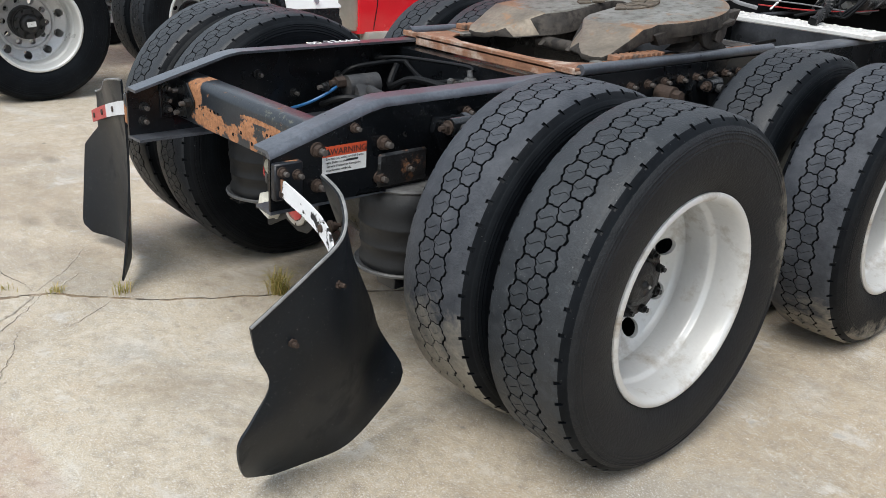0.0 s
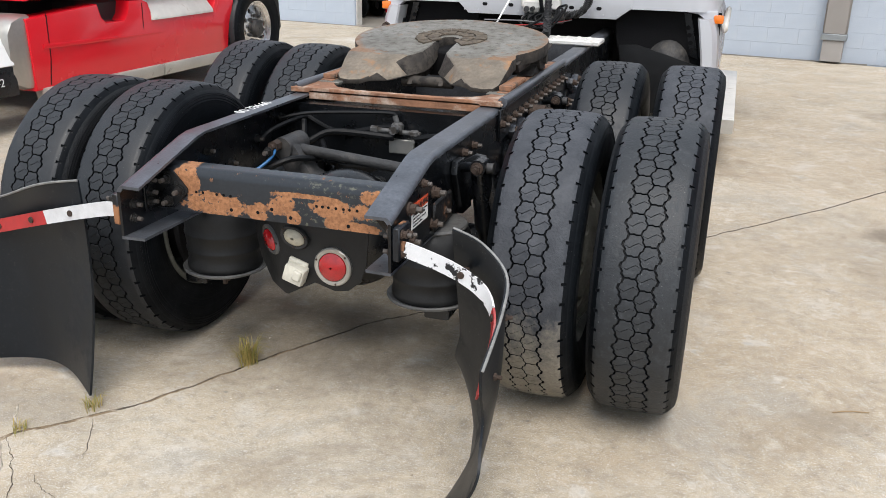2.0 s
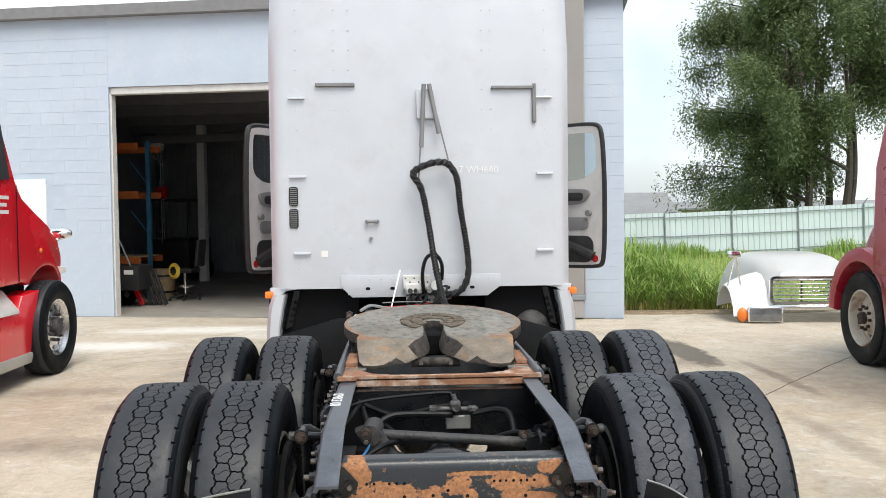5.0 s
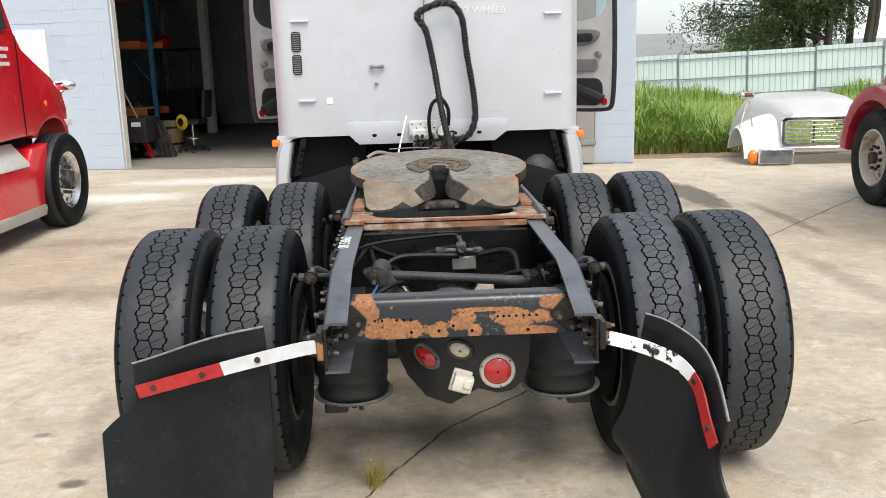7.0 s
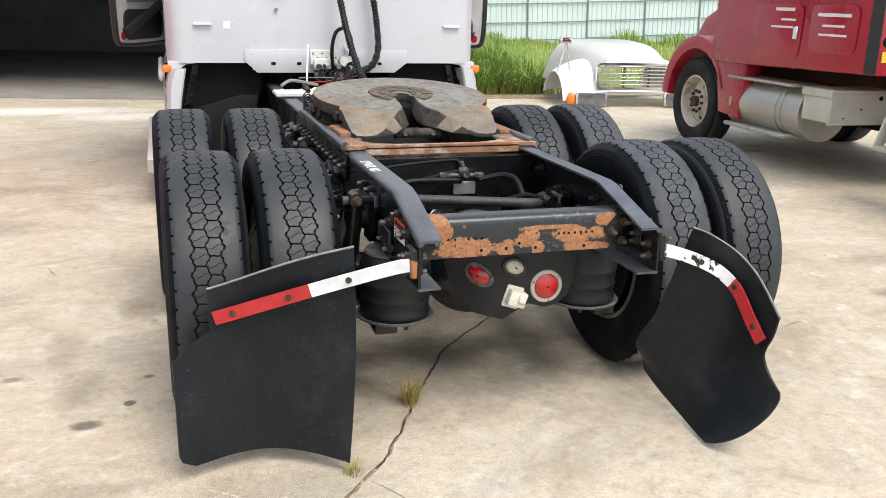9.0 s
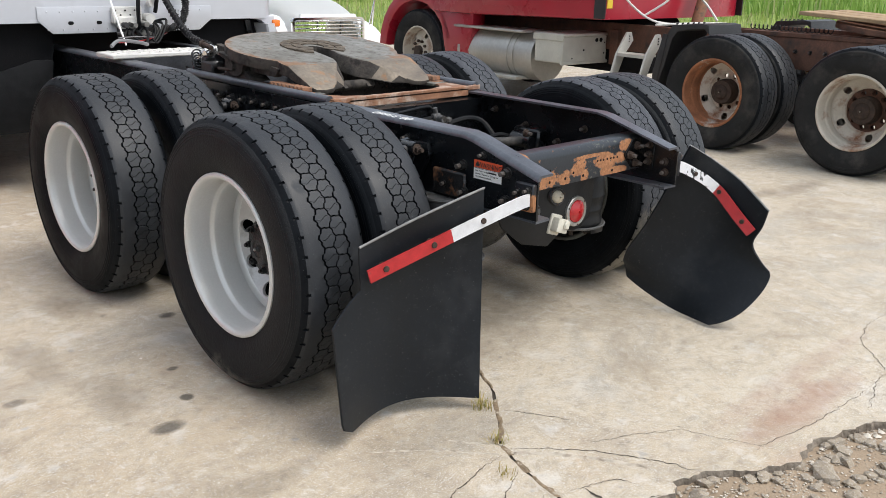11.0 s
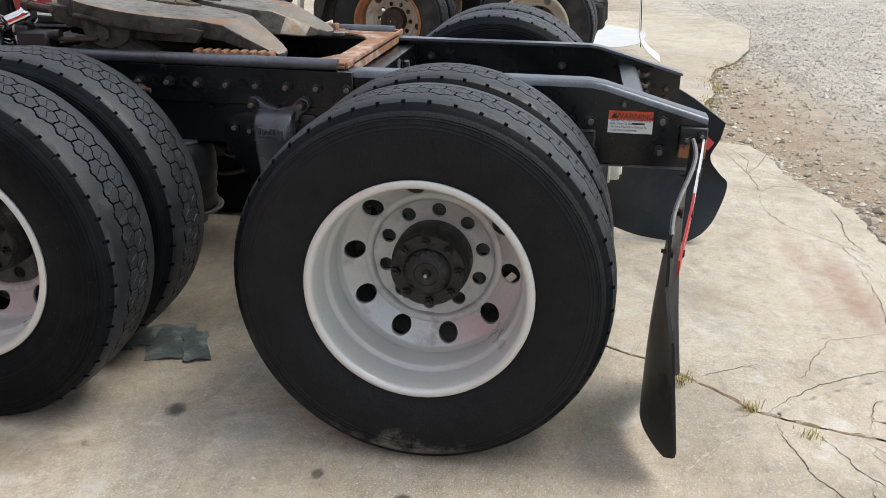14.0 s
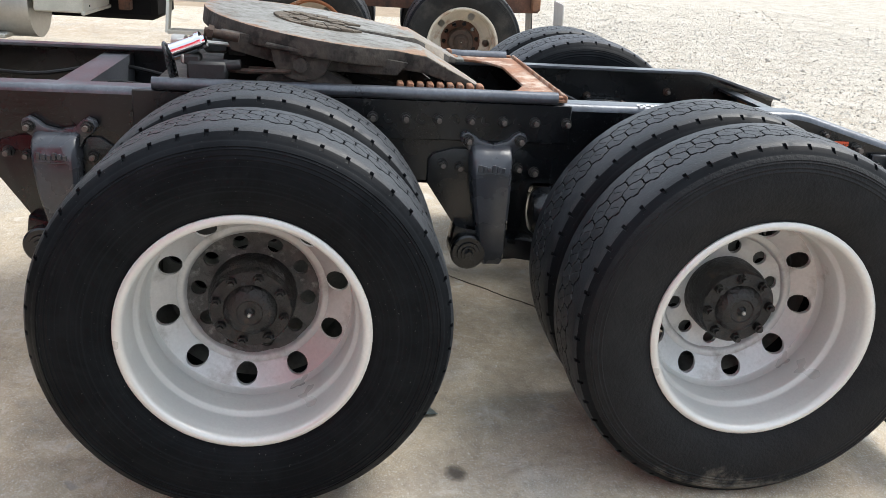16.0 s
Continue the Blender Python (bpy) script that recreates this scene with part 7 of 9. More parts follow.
def right_flap(u, v):
    """u along the bracket from the inner edge to the torn rear edge, v from the top edge down."""
    top = spline([(0.615, -0.735, 0.805), (0.70, -0.735, 0.77), (0.785, -0.79, 0.71), (0.805, -0.90, 0.645), (0.795, -1.045, 0.545)], 12)
    bot = spline([(0.59, -0.43, 0.15), (0.635, -0.55, 0.08), (0.67, -0.69, 0.025), (0.66, -0.83, 0.012), (0.642, -0.977, 0.008)], 12)
    k = u * (len(top) - 1)
    i = min(int(k), len(top) - 2)
    a, b = top[i].lerp(top[i + 1], k - i), bot[i].lerp(bot[i + 1], k - i)
    p = a.lerp(b, v)
    p.x += (0.07 * u + 0.0) * math.sin(math.pi * v) ** 1.2
    p.y -= 0.06 * math.sin(math.pi * v) * u ** 2
    p.z -= 0.02 * math.sin(math.pi * v) * (1 - u)
    # the inner edge bellies out low down and draws in above the foot
    p.x += (0.045 * math.exp(-((v - 0.97) / 0.08) ** 2) - 0.028 * math.exp(-((v - 0.76) / 0.12) ** 2)) * (1 - u) ** 3
    return p


# the torn rear edge: out at the bracket's end, in, out to a point, and back to the foot
TORN = spline([(0.795, -1.045, 0.545), (0.792, -1.030, 0.47), (0.791, -0.997, 0.385), (0.800, -1.045, 0.31), (0.807, -1.088, 0.259), (0.76, -1.06, 0.15), (0.642, -0.977, 0.008)], 10)


def right_flap_torn(u, v):
    p = right_flap(u, v)
    z = right_flap(1.0, v).z
    k = next((i for i in range(1, len(TORN)) if TORN[i].z <= z), len(TORN) - 1)
    a, b = TORN[k - 1], TORN[k]
    edge = a.lerp(b, max(0.0, min(1.0, (a.z - z) / max(1e-5, a.z - b.z))))
    p += (edge - right_flap(1.0, v)) * u ** 5
    if v > 0.86 and u < 0.12:
        p.z += 0.03 * ((v - 0.86) / 0.14) ** 2 * (1 - u / 0.12) ** 2
    return p


rows = []
for j in range(29):
    v = j / 28
    row = []
    for i in range(29):
        u = i / 28
        # both lower corners are rounded
        k = max(0, (v - 0.80) / 0.20)
        lo, hi = 0.10 * k ** 2.5, 1 - 0.13 * k ** 2.5
        row.append(right_flap_torn(lo + u * (hi - lo), v))
    rows.append(row)
flap = sheet("mud_flap", m_flap, truck, rows, 0.008, "twisted black rubber mud flap curling to the rear")
bm = bmesh.new()
tube(bm, rows[0], 0.0042, 6)
part("worn_edge", bm, m_worn_edge, flap)

for s, line in ((-1, L_LINE), (1, R_LINE)):
    bm = bmesh.new()
    box(bm, (s * 0.452, -0.785, 0.70), (s * 0.475, -0.70, 0.80), 0.004)
    part("bracket_foot", bm, m_cross, truck, "rust stained mud flap bracket foot")
    for y, z in ((-0.765, 0.778), (-0.72, 0.765), (-0.76, 0.72)):
        bolt(truck, s * 0.475, y, z, s, k=0.7)

# ---- fifth wheel ----
FW = (0.0, 1.16, 1.095)
fw_m = pose(*FW, 7.5, 0, 0)


def fw_outline():
    """Plan of the coupling plate with its throat and the two loading ramps."""
    pts = []
    for k in range(0, 49):
        a = radians(-36 + 252 * k / 48)
        pts.append((0.47 * math.cos(a), 0.40 * math.sin(a)))
    half = [(0.392, -0.29), (0.382, -0.40), (0.372, -0.50), (0.352, -0.528), (0.31, -0.535), (0.255, -0.528), (0.222, -0.50), (0.14, -0.385), (0.085, -0.31), (0.06, -0.25), (0.053, -0.12), (0.05, -0.03), (0.035, 0.015)]
    pts += [(-x, y) for x, y in half] + [(0.0, 0.03)] + half[::-1]
    return pts


def coupling_mesh(bm, z0, z1):
    """The plate, bent down to the rear along its thinning ramps, with worn edges."""
    slab(bm, fw_outline(), "z", z0, z1)
    for y in (-0.18, -0.335, -0.40, -0.47):
        bmesh.ops.bisect_plane(bm, geom=bm.verts[:] + bm.edges[:] + bm.faces[:], plane_co=(0, y, 0), plane_no=(0, 1, 0))
    for v in bm.verts:
        k = max(0.0, -0.335 - v.co.y)
        under = v.co.z < z1 - 0.02
        if under:
            # the underside rises towards the tip; the throat's sides slope inward
            v.co.z += 0.034 * min(1, k / 0.2)
            inner = abs(v.co.x) < 0.235 and v.co.y < -0.05
            if inner and v.co.y > -0.50:
                f = min(1.0, max(0.0, (-0.02 - v.co.y) / 0.22))
                v.co.x -= math.copysign(min(0.055 * f, 0.6 * abs(v.co.x)), v.co.x)
                v.co.z -= 0.03 * f * (1 - min(1, k / 0.17))
        v.co.z -= 0.36 * k
    bmesh.ops.recalc_face_normals(bm, faces=bm.faces)
    es = [e for e in bm.edges if len(e.link_faces) == 2 and e.calc_face_angle(0) > 0.7]
    bmesh.ops.bevel(bm, geom=es, offset=0.006, segments=2, profile=0.6, affect="EDGES", clamp_overlap=True)
    bmesh.ops.recalc_face_normals(bm, faces=bm.faces)
    for f in bm.faces:
        f.material_index = 1 if f.normal.z < 0.5 else 2 if f.calc_center_median().y < -0.337 else 0
    return bm


fifth = part("fifth_wheel", coupling_mesh(bmesh.new(), -0.055, 0.0), [m_coupling, m_grease, m_ramp], truck, "worn greasy steel fifth wheel coupling plate with open throat", m=fw_m)
bm = bmesh.new()
rg = random.Random(12)
for k in range(30):
    # cracked plates of dry grease in two rings round the throat
    outer = k >= 12
    n_in, k0 = (18, k - 12) if outer else (12, k)
    a0, a1 = (-58 + 296 * (k0 + q) / n_in for q in (0.0, 1.0))
    r0, r1 = (0.118, 0.176) if outer else (0.058, 0.116)
    if outer and rg.random() < 0.1:
        continue
    ga, gr = (a1 - a0) * rg.uniform(0.015, 0.04), 0.002 * rg.uniform(0.5, 1.5)
    pts = [(r1 - gr, a0 + ga), (r1 - gr + rg.uniform(-0.008, 0.006), (a0 + a1) / 2), (r1 - gr, a1 - ga), (r0 + gr, a1 - ga), (r0 + gr + rg.uniform(-0.006, 0.006), (a0 + a1) / 2), (r0 + gr, a0 + ga)]
    slab(bm, [((r + rg.uniform(-0.004, 0.004)) * math.cos(radians(a)), 0.95 * (r + rg.uniform(-0.003, 0.003)) * math.sin(radians(a)) + 0.005) for r, a in pts], "z", 0.0, rg.uniform(0.004, 0.010), 0.002)
tagged(part("grease_ring", bm, m_ring, fifth, "dry cracked grease round the king pin throat"), kind="stuff")
for s in (-1, 1):
    # web that closes the throat side under the ramp
    bm = bmesh.new()
    slab(bm, [(-0.06, -0.04), (-0.25, -0.06), (-0.36, -0.095), (-0.40, -0.115), (-0.28, -0.15), (-0.06, -0.13)], "x", s * 0.062, s * 0.085, 0.006)
    part("throat_web", bm, m_grease, fifth)
    bm = bmesh.new()
    slab(bm, [(-0.28, -0.03), (0.30, -0.03), (0.26, -0.085), (0.12, -0.10), (-0.02, -0.10), (-0.25, -0.075)], "x", s * 0.36, s * 0.40, 0.006)
    part("side_rib", bm, m_grease, fifth)
    bm = bmesh.new()
    slab(bm, [(0.05 + 0.085 * math.cos(radians(a)), -0.075 + 0.06 * math.sin(radians(a))) for a in range(180, 361, 15)] + [(0.15, -0.04), (-0.05, -0.04)], "x", s * 0.40, s * 0.445, 0.006)
    rod(bm, (s * 0.44, 0.05, -0.085), (s * 0.462, 0.05, -0.085), 0.024, seg=6)
    box(bm, (s * 0.41, -0.06, -0.050), (s * 0.465, 0.16, -0.036), 0.004)
    part("pivot", bm, m_grease, fifth)
    bm = bmesh.new()
    slab(bm, [(1.06, 0.955), (1.36, 0.955), (1.31, 0.985), (1.26, 1.02), (1.17, 1.02), (1.12, 0.985)], "x", s * 0.33, s * 0.43, 0.006)
    part("pivot_bracket", bm, m_grease, truck)
    # toothed slide rack
    bm = bmesh.new()
    box(bm, (s * 0.375, 0.62, 0.936), (s * 0.435, 1.62, 0.949), 0.003)
    part("slide_rack", bm, m_rust, truck, "rusty toothed slide rack")
    for k in range(9):
        bm = bmesh.new()
        box(bm, (s * 0.378, 0.645 + 0.032 * k, 0.949), (s * 0.432, 0.664 + 0.032 * k, 0.972), 0.003)
        part("rack_tooth", bm, m_rust, truck)
bm = bmesh.new()
rod(bm, (-0.12, -0.35, -0.115), (0.12, -0.35, -0.115), 0.025, seg=12)
part("throat_bar", bm, m_grease, fifth)
bm = bmesh.new()
slab(bm, [(-0.2, -0.05), (0.2, -0.05), (0.24, -0.15), (-0.24, -0.15)], "y", 0.05, 0.3, 0.01)
box(bm, (-0.09, -0.1, -0.16), (0.09, 0.06, -0.04), 0.01)
part("lock_body", bm, m_dark, fifth)
bm = bmesh.new()
for pts, in (([(-0.40, 1.44, 0.985), (-0.44, 1.36, 0.99), (-0.45, 1.27, 0.995), (-0.43, 1.25, 0.995), (-0.40, 1.27, 0.99), (-0.36, 1.38, 0.985)],),):
    tube(bm, spline(pts, 5), 0.008, 8)
part("release_handle", bm, m_bolt, truck, "dark bent release handle")

# sliding base frame round the fifth wheel
bm = bmesh.new()
slab(bm, [(-0.458, 0.385), (0.458, 0.385), (0.458, 0.64), (0.365, 0.64), (0.345, 0.57), (0.30, 0.51), (0.20, 0.47), (-0.20, 0.47), (-0.30, 0.51), (-0.345, 0.57), (-0.365, 0.64), (-0.458, 0.64)], "z", 0.932, 0.942, 0.003)
part("base_plate", bm, m_base, truck, "rusted orange rear plate of the sliding base")
bm = bmesh.new()
box(bm, (-0.372, 0.376, 0.906), (0.372, 0.386, 0.944), 0.003)
box(bm, (-0.455, 0.376, 0.932), (0.455, 0.386, 0.954), 0.003)
part("base_lip", bm, m_base, truck)
for s in (-1, 1):
    bm = bmesh.new()
    box(bm, (s * 0.436, 0.39, 0.942), (s * 0.452, 0.64, 0.952), 0.003)
    part("base_stop", bm, m_rust, truck)
    bm = bmesh.new()
    box(bm, (s * 0.335, 0.60, 0.93), (s * 0.45, 1.66, 0.945), 0.003)
    part("base_side", bm, m_fifth, truck)
bm = bmesh.new()
box(bm, (-0.45, 1.5, 0.93), (0.45, 1.66, 0.948), 0.003)
part("base_front", bm, m_grease, truck)
bm = bmesh.new()
rod(bm, (0.47, 0.86, 0.83), (0.54, 0.86, 0.83), 0.035, seg=14)
rod(bm, (0.54, 0.86, 0.83), (0.57, 0.86, 0.83), 0.025, seg=6)
part("height_valve", bm, m_bolt, truck)
# slide release cluster left of the coupling
bm = bmesh.new()
rod(bm, (-0.40, 1.62, 1.025), (-0.40, 1.525, 1.062), 0.027, seg=20)
rod(bm, (-0.40, 1.53, 1.060), (-0.40, 1.515, 1.066), 0.033, seg=20)
rod(bm, (-0.40, 1.515, 1.066), (-0.40, 1.505, 1.070), 0.020, seg=14)
part("slide_cylinder", bm, m_chrome, truck, "bright metal slide release air cylinder")
bm = bmesh.new()
tube(bm, [(-0.42 + 0.036 * math.cos(a), 1.60 + 0.014 * math.sin(a) + 0.0004 * a, 0.955 + 0.0022 * a + 0.034 * math.sin(a)) for a in (0.35 * k for k in range(110))], 0.0045, 6)
part("coil_spring", bm, m_frame, truck, "black coil spring")
bm = bmesh.new()
box(bm, (-0.44, 1.44, 0.955), (-0.36, 1.56, 1.012), 0.008)
box(bm, (-0.43, 1.52, 1.0), (-0.37, 1.57, 1.03), 0.006)
rod(bm, (-0.42, 1.45, 1.0), (-0.42, 1.40, 1.005), 0.016)
box(bm, (-0.31, 1.45, 1.02), (-0.25, 1.58, 1.065), 0.008)
rod(bm, (-0.28, 1.45, 1.042), (-0.28, 1.40, 1.042), 0.03, seg=16)
part("slide_valve", bm, m_black_plastic, truck, "black slide lock valve block")
bm = bmesh.new()
box(bm, (-0.428, 1.565, 1.002), (-0.372, 1.578, 1.028), 0.004)
rod(bm, (-0.34, 1.6, 1.06), (-0.33, 1.28, 1.045), 0.007, seg=8)
rod(bm, (-0.30, 1.58, 1.05), (-0.29, 1.62, 1.05), 0.022, seg=12)
part("valve_fitting", bm, m_tank, truck)
bm = bmesh.new()
rod(bm, (-0.46, 1.50, 1.105), (-0.46, 1.40, 1.09), 0.014, seg=10)
rod(bm, (-0.46, 1.49, 1.104), (-0.46, 1.475, 1.101), 0.022, seg=6)
part("adjuster_bolt", bm, m_bolt, truck)
for y0, x0 in ((1.85, -0.1), (1.95, 0.25)):
    bm = bmesh.new()
    tube(bm, spline([(x0, y0 - 0.3, 0.82), (x0 + 0.1, y0, 0.86), (x0 + 0.02, y0 + 0.3, 0.83), (x0 + 0.1, y0 + 0.7, 0.86)], 5), 0.008, 8)
    part("air_hose", bm, m_hose, truck)

# ---- cab ----
CY, CX = 3.30, 1.175
cab_out = []
for cx, cy, a0 in ((CX - 0.14, CY + 0.14, 270), (CX - 0.10, CY + 2.4, 0), (-CX + 0.10, CY + 2.4, 90), (-CX + 0.14, CY + 0.14, 180)):
    rr = 0.14 if cy < 4 else 0.10
    cab_out += [(cx + rr * math.cos(radians(a0 + 18 * k)), cy + rr * math.sin(radians(a0 + 18 * k))) for k in range(6)]
bm = bmesh.new()
prof = [(1.10, 1.0), (2.9, 1.0), (3.45, 0.985), (3.75, 0.95), (3.9, 0.86), (3.95, 0.7)]
rings_c = []
for z, k in prof:
    rings_c.append([bm.verts.new((x * k, CY + 0.02 * (z > 3) + (y - CY) * (k if z > 3 else 1) + (1 - k) * 0.9, z)) for x, y in cab_out])
for a, b in zip(rings_c, rings_c[1:]):
    for k in range(len(a)):
        bm.faces.new((a[k], a[(k + 1) % len(a)], b[(k + 1) % len(a)], b[k]))
bm.faces.new(rings_c[-1])
bm.faces.new(rings_c[0][::-1])
cab = part("cab", bm, m_cab, truck, "silver grey sleeper cab with riveted dented back wall")
# lower back panel with slanted ends
bm = bmesh.new()
slab(bm, [(-0.63, 1.115), (-0.54, 1.03), (0.51, 1.03), (0.61, 1.105), (0.61, 1.20), (-0.63, 1.20)], "y", CY - 0.012, CY - 0.003, 0.002)
part("back_skirt", bm, m_cab, cab, "riveted lower edge panel of the cab back")
for k in range(5):
    bm = bmesh.new()
    x = -0.42 + 0.19 * k + (0.05 if k > 2 else 0)
    slab(bm, rounded(x - 0.018, 1.085, x + 0.018, 1.108, 0.011), "y", CY - 0.014, CY - 0.0115)
    part("slot_hole", bm, m_dark, cab)
for z0, n in ((1.17, 14), (1.055, 12)):
    for k in range(n):
        bolt(cab, -0.57 + 1.09 * k / (n - 1), CY - 0.012, z0, -1, "y", 0.8, "rivet", RIVET)
for x in (-0.95, -0.66, -0.545, 0.29 + 0.19, 0.55, 0.97):
    for k in range(17):
        bolt(cab, x, CY, 1.26 + 0.152 * k, -1, "y", 0.8, "rivet", RIVET)
for x, z in ((-0.945, 2.56), (-0.945, 1.96), (-0.92, 1.37), (0.96, 2.56), (0.965, 1.97), (0.965, 1.375)):
    bm = bmesh.new()
    slab(bm, [(0, 0.004), (0, 0.016), (-0.026, 0.012), (-0.028, 0.0), (-0.022, -0.002), (-0.020, 0.006)], "x", x - 0.065, x + 0.065)
    o = part("ledge_bracket", bm, m_cab, cab, m=pose(0, CY, z))
for z in (1.815, 1.645):
    bm = bmesh.new()
    slab(bm, rounded(-1.015, z - 0.075, -0.945, z + 0.075, 0.02), "y", CY - 0.012, CY, 0.003)
    v = part("vent", bm, m_black_plastic, cab, "black louvred cab vent")
    for k in range(9):
        bm = bmesh.new()
        box(bm, (-1.006, CY - 0.018, z - 0.066 + 0.0155 * k), (-0.954, CY - 0.01, z - 0.06 + 0.0155 * k))
        part("louvre", bm, m_grey_plastic, v)
bm = bmesh.new()
box(bm, (-0.775, CY - 0.004, 1.345), (-0.725, CY, 1.395))
part("sticker", bm, m_label, cab, "small white sticker")
letters("07 WH660", 0.077, m_paint_pen, cab, pose(0.43, CY - 0.004, 1.985, 90, 0, 0), depth=0.0008)
for x, z, w, h in ((-0.65, 2.665, 0.3, 0.03), (0.72, 2.64, 0.34, 0.025), (0.885, 2.52, 0.03, 0.3)):
    bm = bmesh.new()
    box(bm, (x - w / 2, CY - 0.03, z - h / 2), (x + w / 2, CY, z + h / 2), 0.006)
    part("seam_trim", bm, m_grey_plastic, cab)
bm = bmesh.new()
rod(bm, (-0.42, CY - 0.03, 1.615), (-0.34, CY - 0.03, 1.615), 0.012)
rod(bm, (-0.42, CY, 1.615), (-0.42, CY - 0.035, 1.615), 0.016)
rod(bm, (-0.34, CY, 1.615), (-0.34, CY - 0.035, 1.615), 0.016)
rod(bm, (-0.39, CY, 1.485), (-0.39, CY - 0.02, 1.485), 0.014)
part("grab_stub", bm, m_grey_plastic, cab)
# hose hanger and trailer hoses
bm = bmesh.new()
box(bm, (-0.03, CY - 0.05, 2.40), (0.12, CY, 2.63), 0.008)
part("hose_hanger", bm, m_cab, cab)
for x0, x1, z1 in ((0.03, -0.02, 1.92), (0.07, 0.21, 2.08)):
    bm = bmesh.new()
    rod(bm, (x0, CY - 0.07, 2.66), (x0 + (x1 - x0) * 0.5, CY - 0.08, 2.66 + (z1 - 2.66) * 0.65), 0.017)
    rod(bm, (x0, CY - 0.07, 2.66), (x1, CY - 0.09, z1), 0.006)
    part("hanger_spring", bm, m_grey_plastic, cab)


def spiral_hose(pts, r, name="trailer_hose"):
    line = spline(pts, 16)
    bm = bmesh.new()
    tube(bm, line, r, 10)
    h = part(name, bm, m_hose, truck, "black spiral wrapped trailer air hose")
    bm = bmesh.new()
    wrap = []
    for i in range(len(line) - 1):
        d = (line[i + 1] - line[i])
        for k in range(3):
            p, a = line[i] + d * k / 3, 1.5 * (3 * i + k)
            n1 = d.orthogonal().normalized()
            n2 = d.normalized().cross(n1)
            wrap.append(p + (r + 0.003) * (math.cos(a) * n1 + math.sin(a) * n2))
    tube(bm, wrap, 0.005, 5)
    part("spiral_wrap", bm, m_black_plastic, h)


spiral_hose([(0.20, CY - 0.09, 2.06), (0.10, CY - 0.12, 2.06), (-0.03, CY - 0.14, 2.01), (-0.06, CY - 0.14, 1.96), (0.0, CY - 0.12, 1.86), (0.05, CY - 0.16, 1.6), (0.09, CY - 0.3, 1.3), (0.14, CY - 0.52, 1.05), (0.18, CY - 0.75, 0.98)], 0.022)
spiral_hose([(0.20, CY - 0.09, 2.06), (0.27, CY - 0.10, 1.95), (0.30, CY - 0.10, 1.7), (0.345, CY - 0.10, 1.4), (0.35, CY - 0.12, 1.2), (0.29, CY - 0.13, 1.08), (0.18, CY - 0.11, 1.05)], 0.022)
for pts, r in (([(0.02, CY - 0.08, 1.02), (0.0, CY - 0.12, 1.2), (0.03, CY - 0.12, 1.33), (0.10, CY - 0.12, 1.36), (0.15, CY - 0.1, 1.28), (0.15, CY - 0.06, 1.16)], 0.014),
               ([(-0.06, CY - 0.05, 1.08), (-0.03, CY - 0.12, 1.0), (0.05, CY - 0.15, 0.98), (0.12, CY - 0.1, 1.04)], 0.012), ([(0.05, CY - 0.06, 1.1), (0.02, CY - 0.2, 1.02), (-0.1, CY - 0.4, 0.96)], 0.009)):
    bm = bmesh.new()
    tube(bm, spline(pts, 6), r, 8)
    part("air_hose", bm, m_hose, truck)
m_red_wire = surface("red cable", (0.40, 0.03, 0.03), 0.5, var=0.1)
for mat, dz in ((m_red_wire, 0.0), (m_grey_plastic, 0.03)):
    bm = bmesh.new()
    tube(bm, spline([(-0.3, CY - 0.45, 1.0 + dz), (-0.1, CY - 0.3, 0.99 + dz), (0.1, CY - 0.15, 1.0), (0.22, CY - 0.08, 1.02)], 6), 0.004, 6)
    part("cable", bm, mat, truck)
bm = bmesh.new()
box(bm, (-0.15, CY - 0.05, 1.09), (0.06, CY - 0.012, 1.20), 0.006)
box(bm, (-0.13, CY - 0.09, 1.055), (0.0, CY - 0.045, 1.14), 0.012)
rod(bm, (0.1, CY - 0.02, 1.12), (0.1, CY - 0.09, 1.12), 0.035)
rod(bm, (0.13, CY - 0.02, 1.22), (0.13, CY - 0.07, 1.22), 0.025)
panel = part("connector_panel", bm, m_white_dirty, truck, "white air and light connector panel")
r = random.Random(31)
for k in range(9):
    x, z = -0.10 + 0.045 * (k % 5) + r.uniform(-0.01, 0.01), 1.035 + 0.055 * (k // 5) + r.uniform(-0.012, 0.012)
    bm = bmesh.new()
    rod(bm, (x, CY - 0.03, z), (x + r.uniform(-0.015, 0.015), CY - 0.10 - 0.03 * r.random(), z - 0.015 * r.random()), 0.013 + 0.008 * r.random(), seg=10)
    part("fitting", bm, (m_tank, m_casting, m_black_plastic, m_tank)[k % 4], panel)
bm = bmesh.new()
box(bm, (-0.12, CY - 0.07, 0.985), (0.16, CY - 0.015, 1.075), 0.012)
part("valve_block", bm, m_casting, panel, "dark greasy valve block")
for k in range(6):
    bm = bmesh.new()
    rod(bm, (-0.13 + 0.034 * k, CY - 0.049, 1.175 - 0.03 * (k % 2)), (-0.13 + 0.034 * k, CY - 0.054, 1.175 - 0.03 * (k % 2)), 0.006, seg=8)
    part("panel_hole", bm, m_dark, panel)
for k in range(4):
    a = 0.5 * k
    bm = bmesh.new()
    tube(bm, spline([(-0.08 + 0.06 * k, CY - 0.10, 1.06), (-0.12 + 0.05 * k, CY - 0.16, 0.99 + 0.02 * k), (0.0 + 0.03 * k, CY - 0.19, 0.965), (0.10 + 0.03 * k, CY - 0.14, 1.02 + 0.03 * k), (0.12, CY - 0.08, 1.10)], 6), 0.008, 6)
    part("air_hose", bm, m_hose, truck)
bm = bmesh.new()
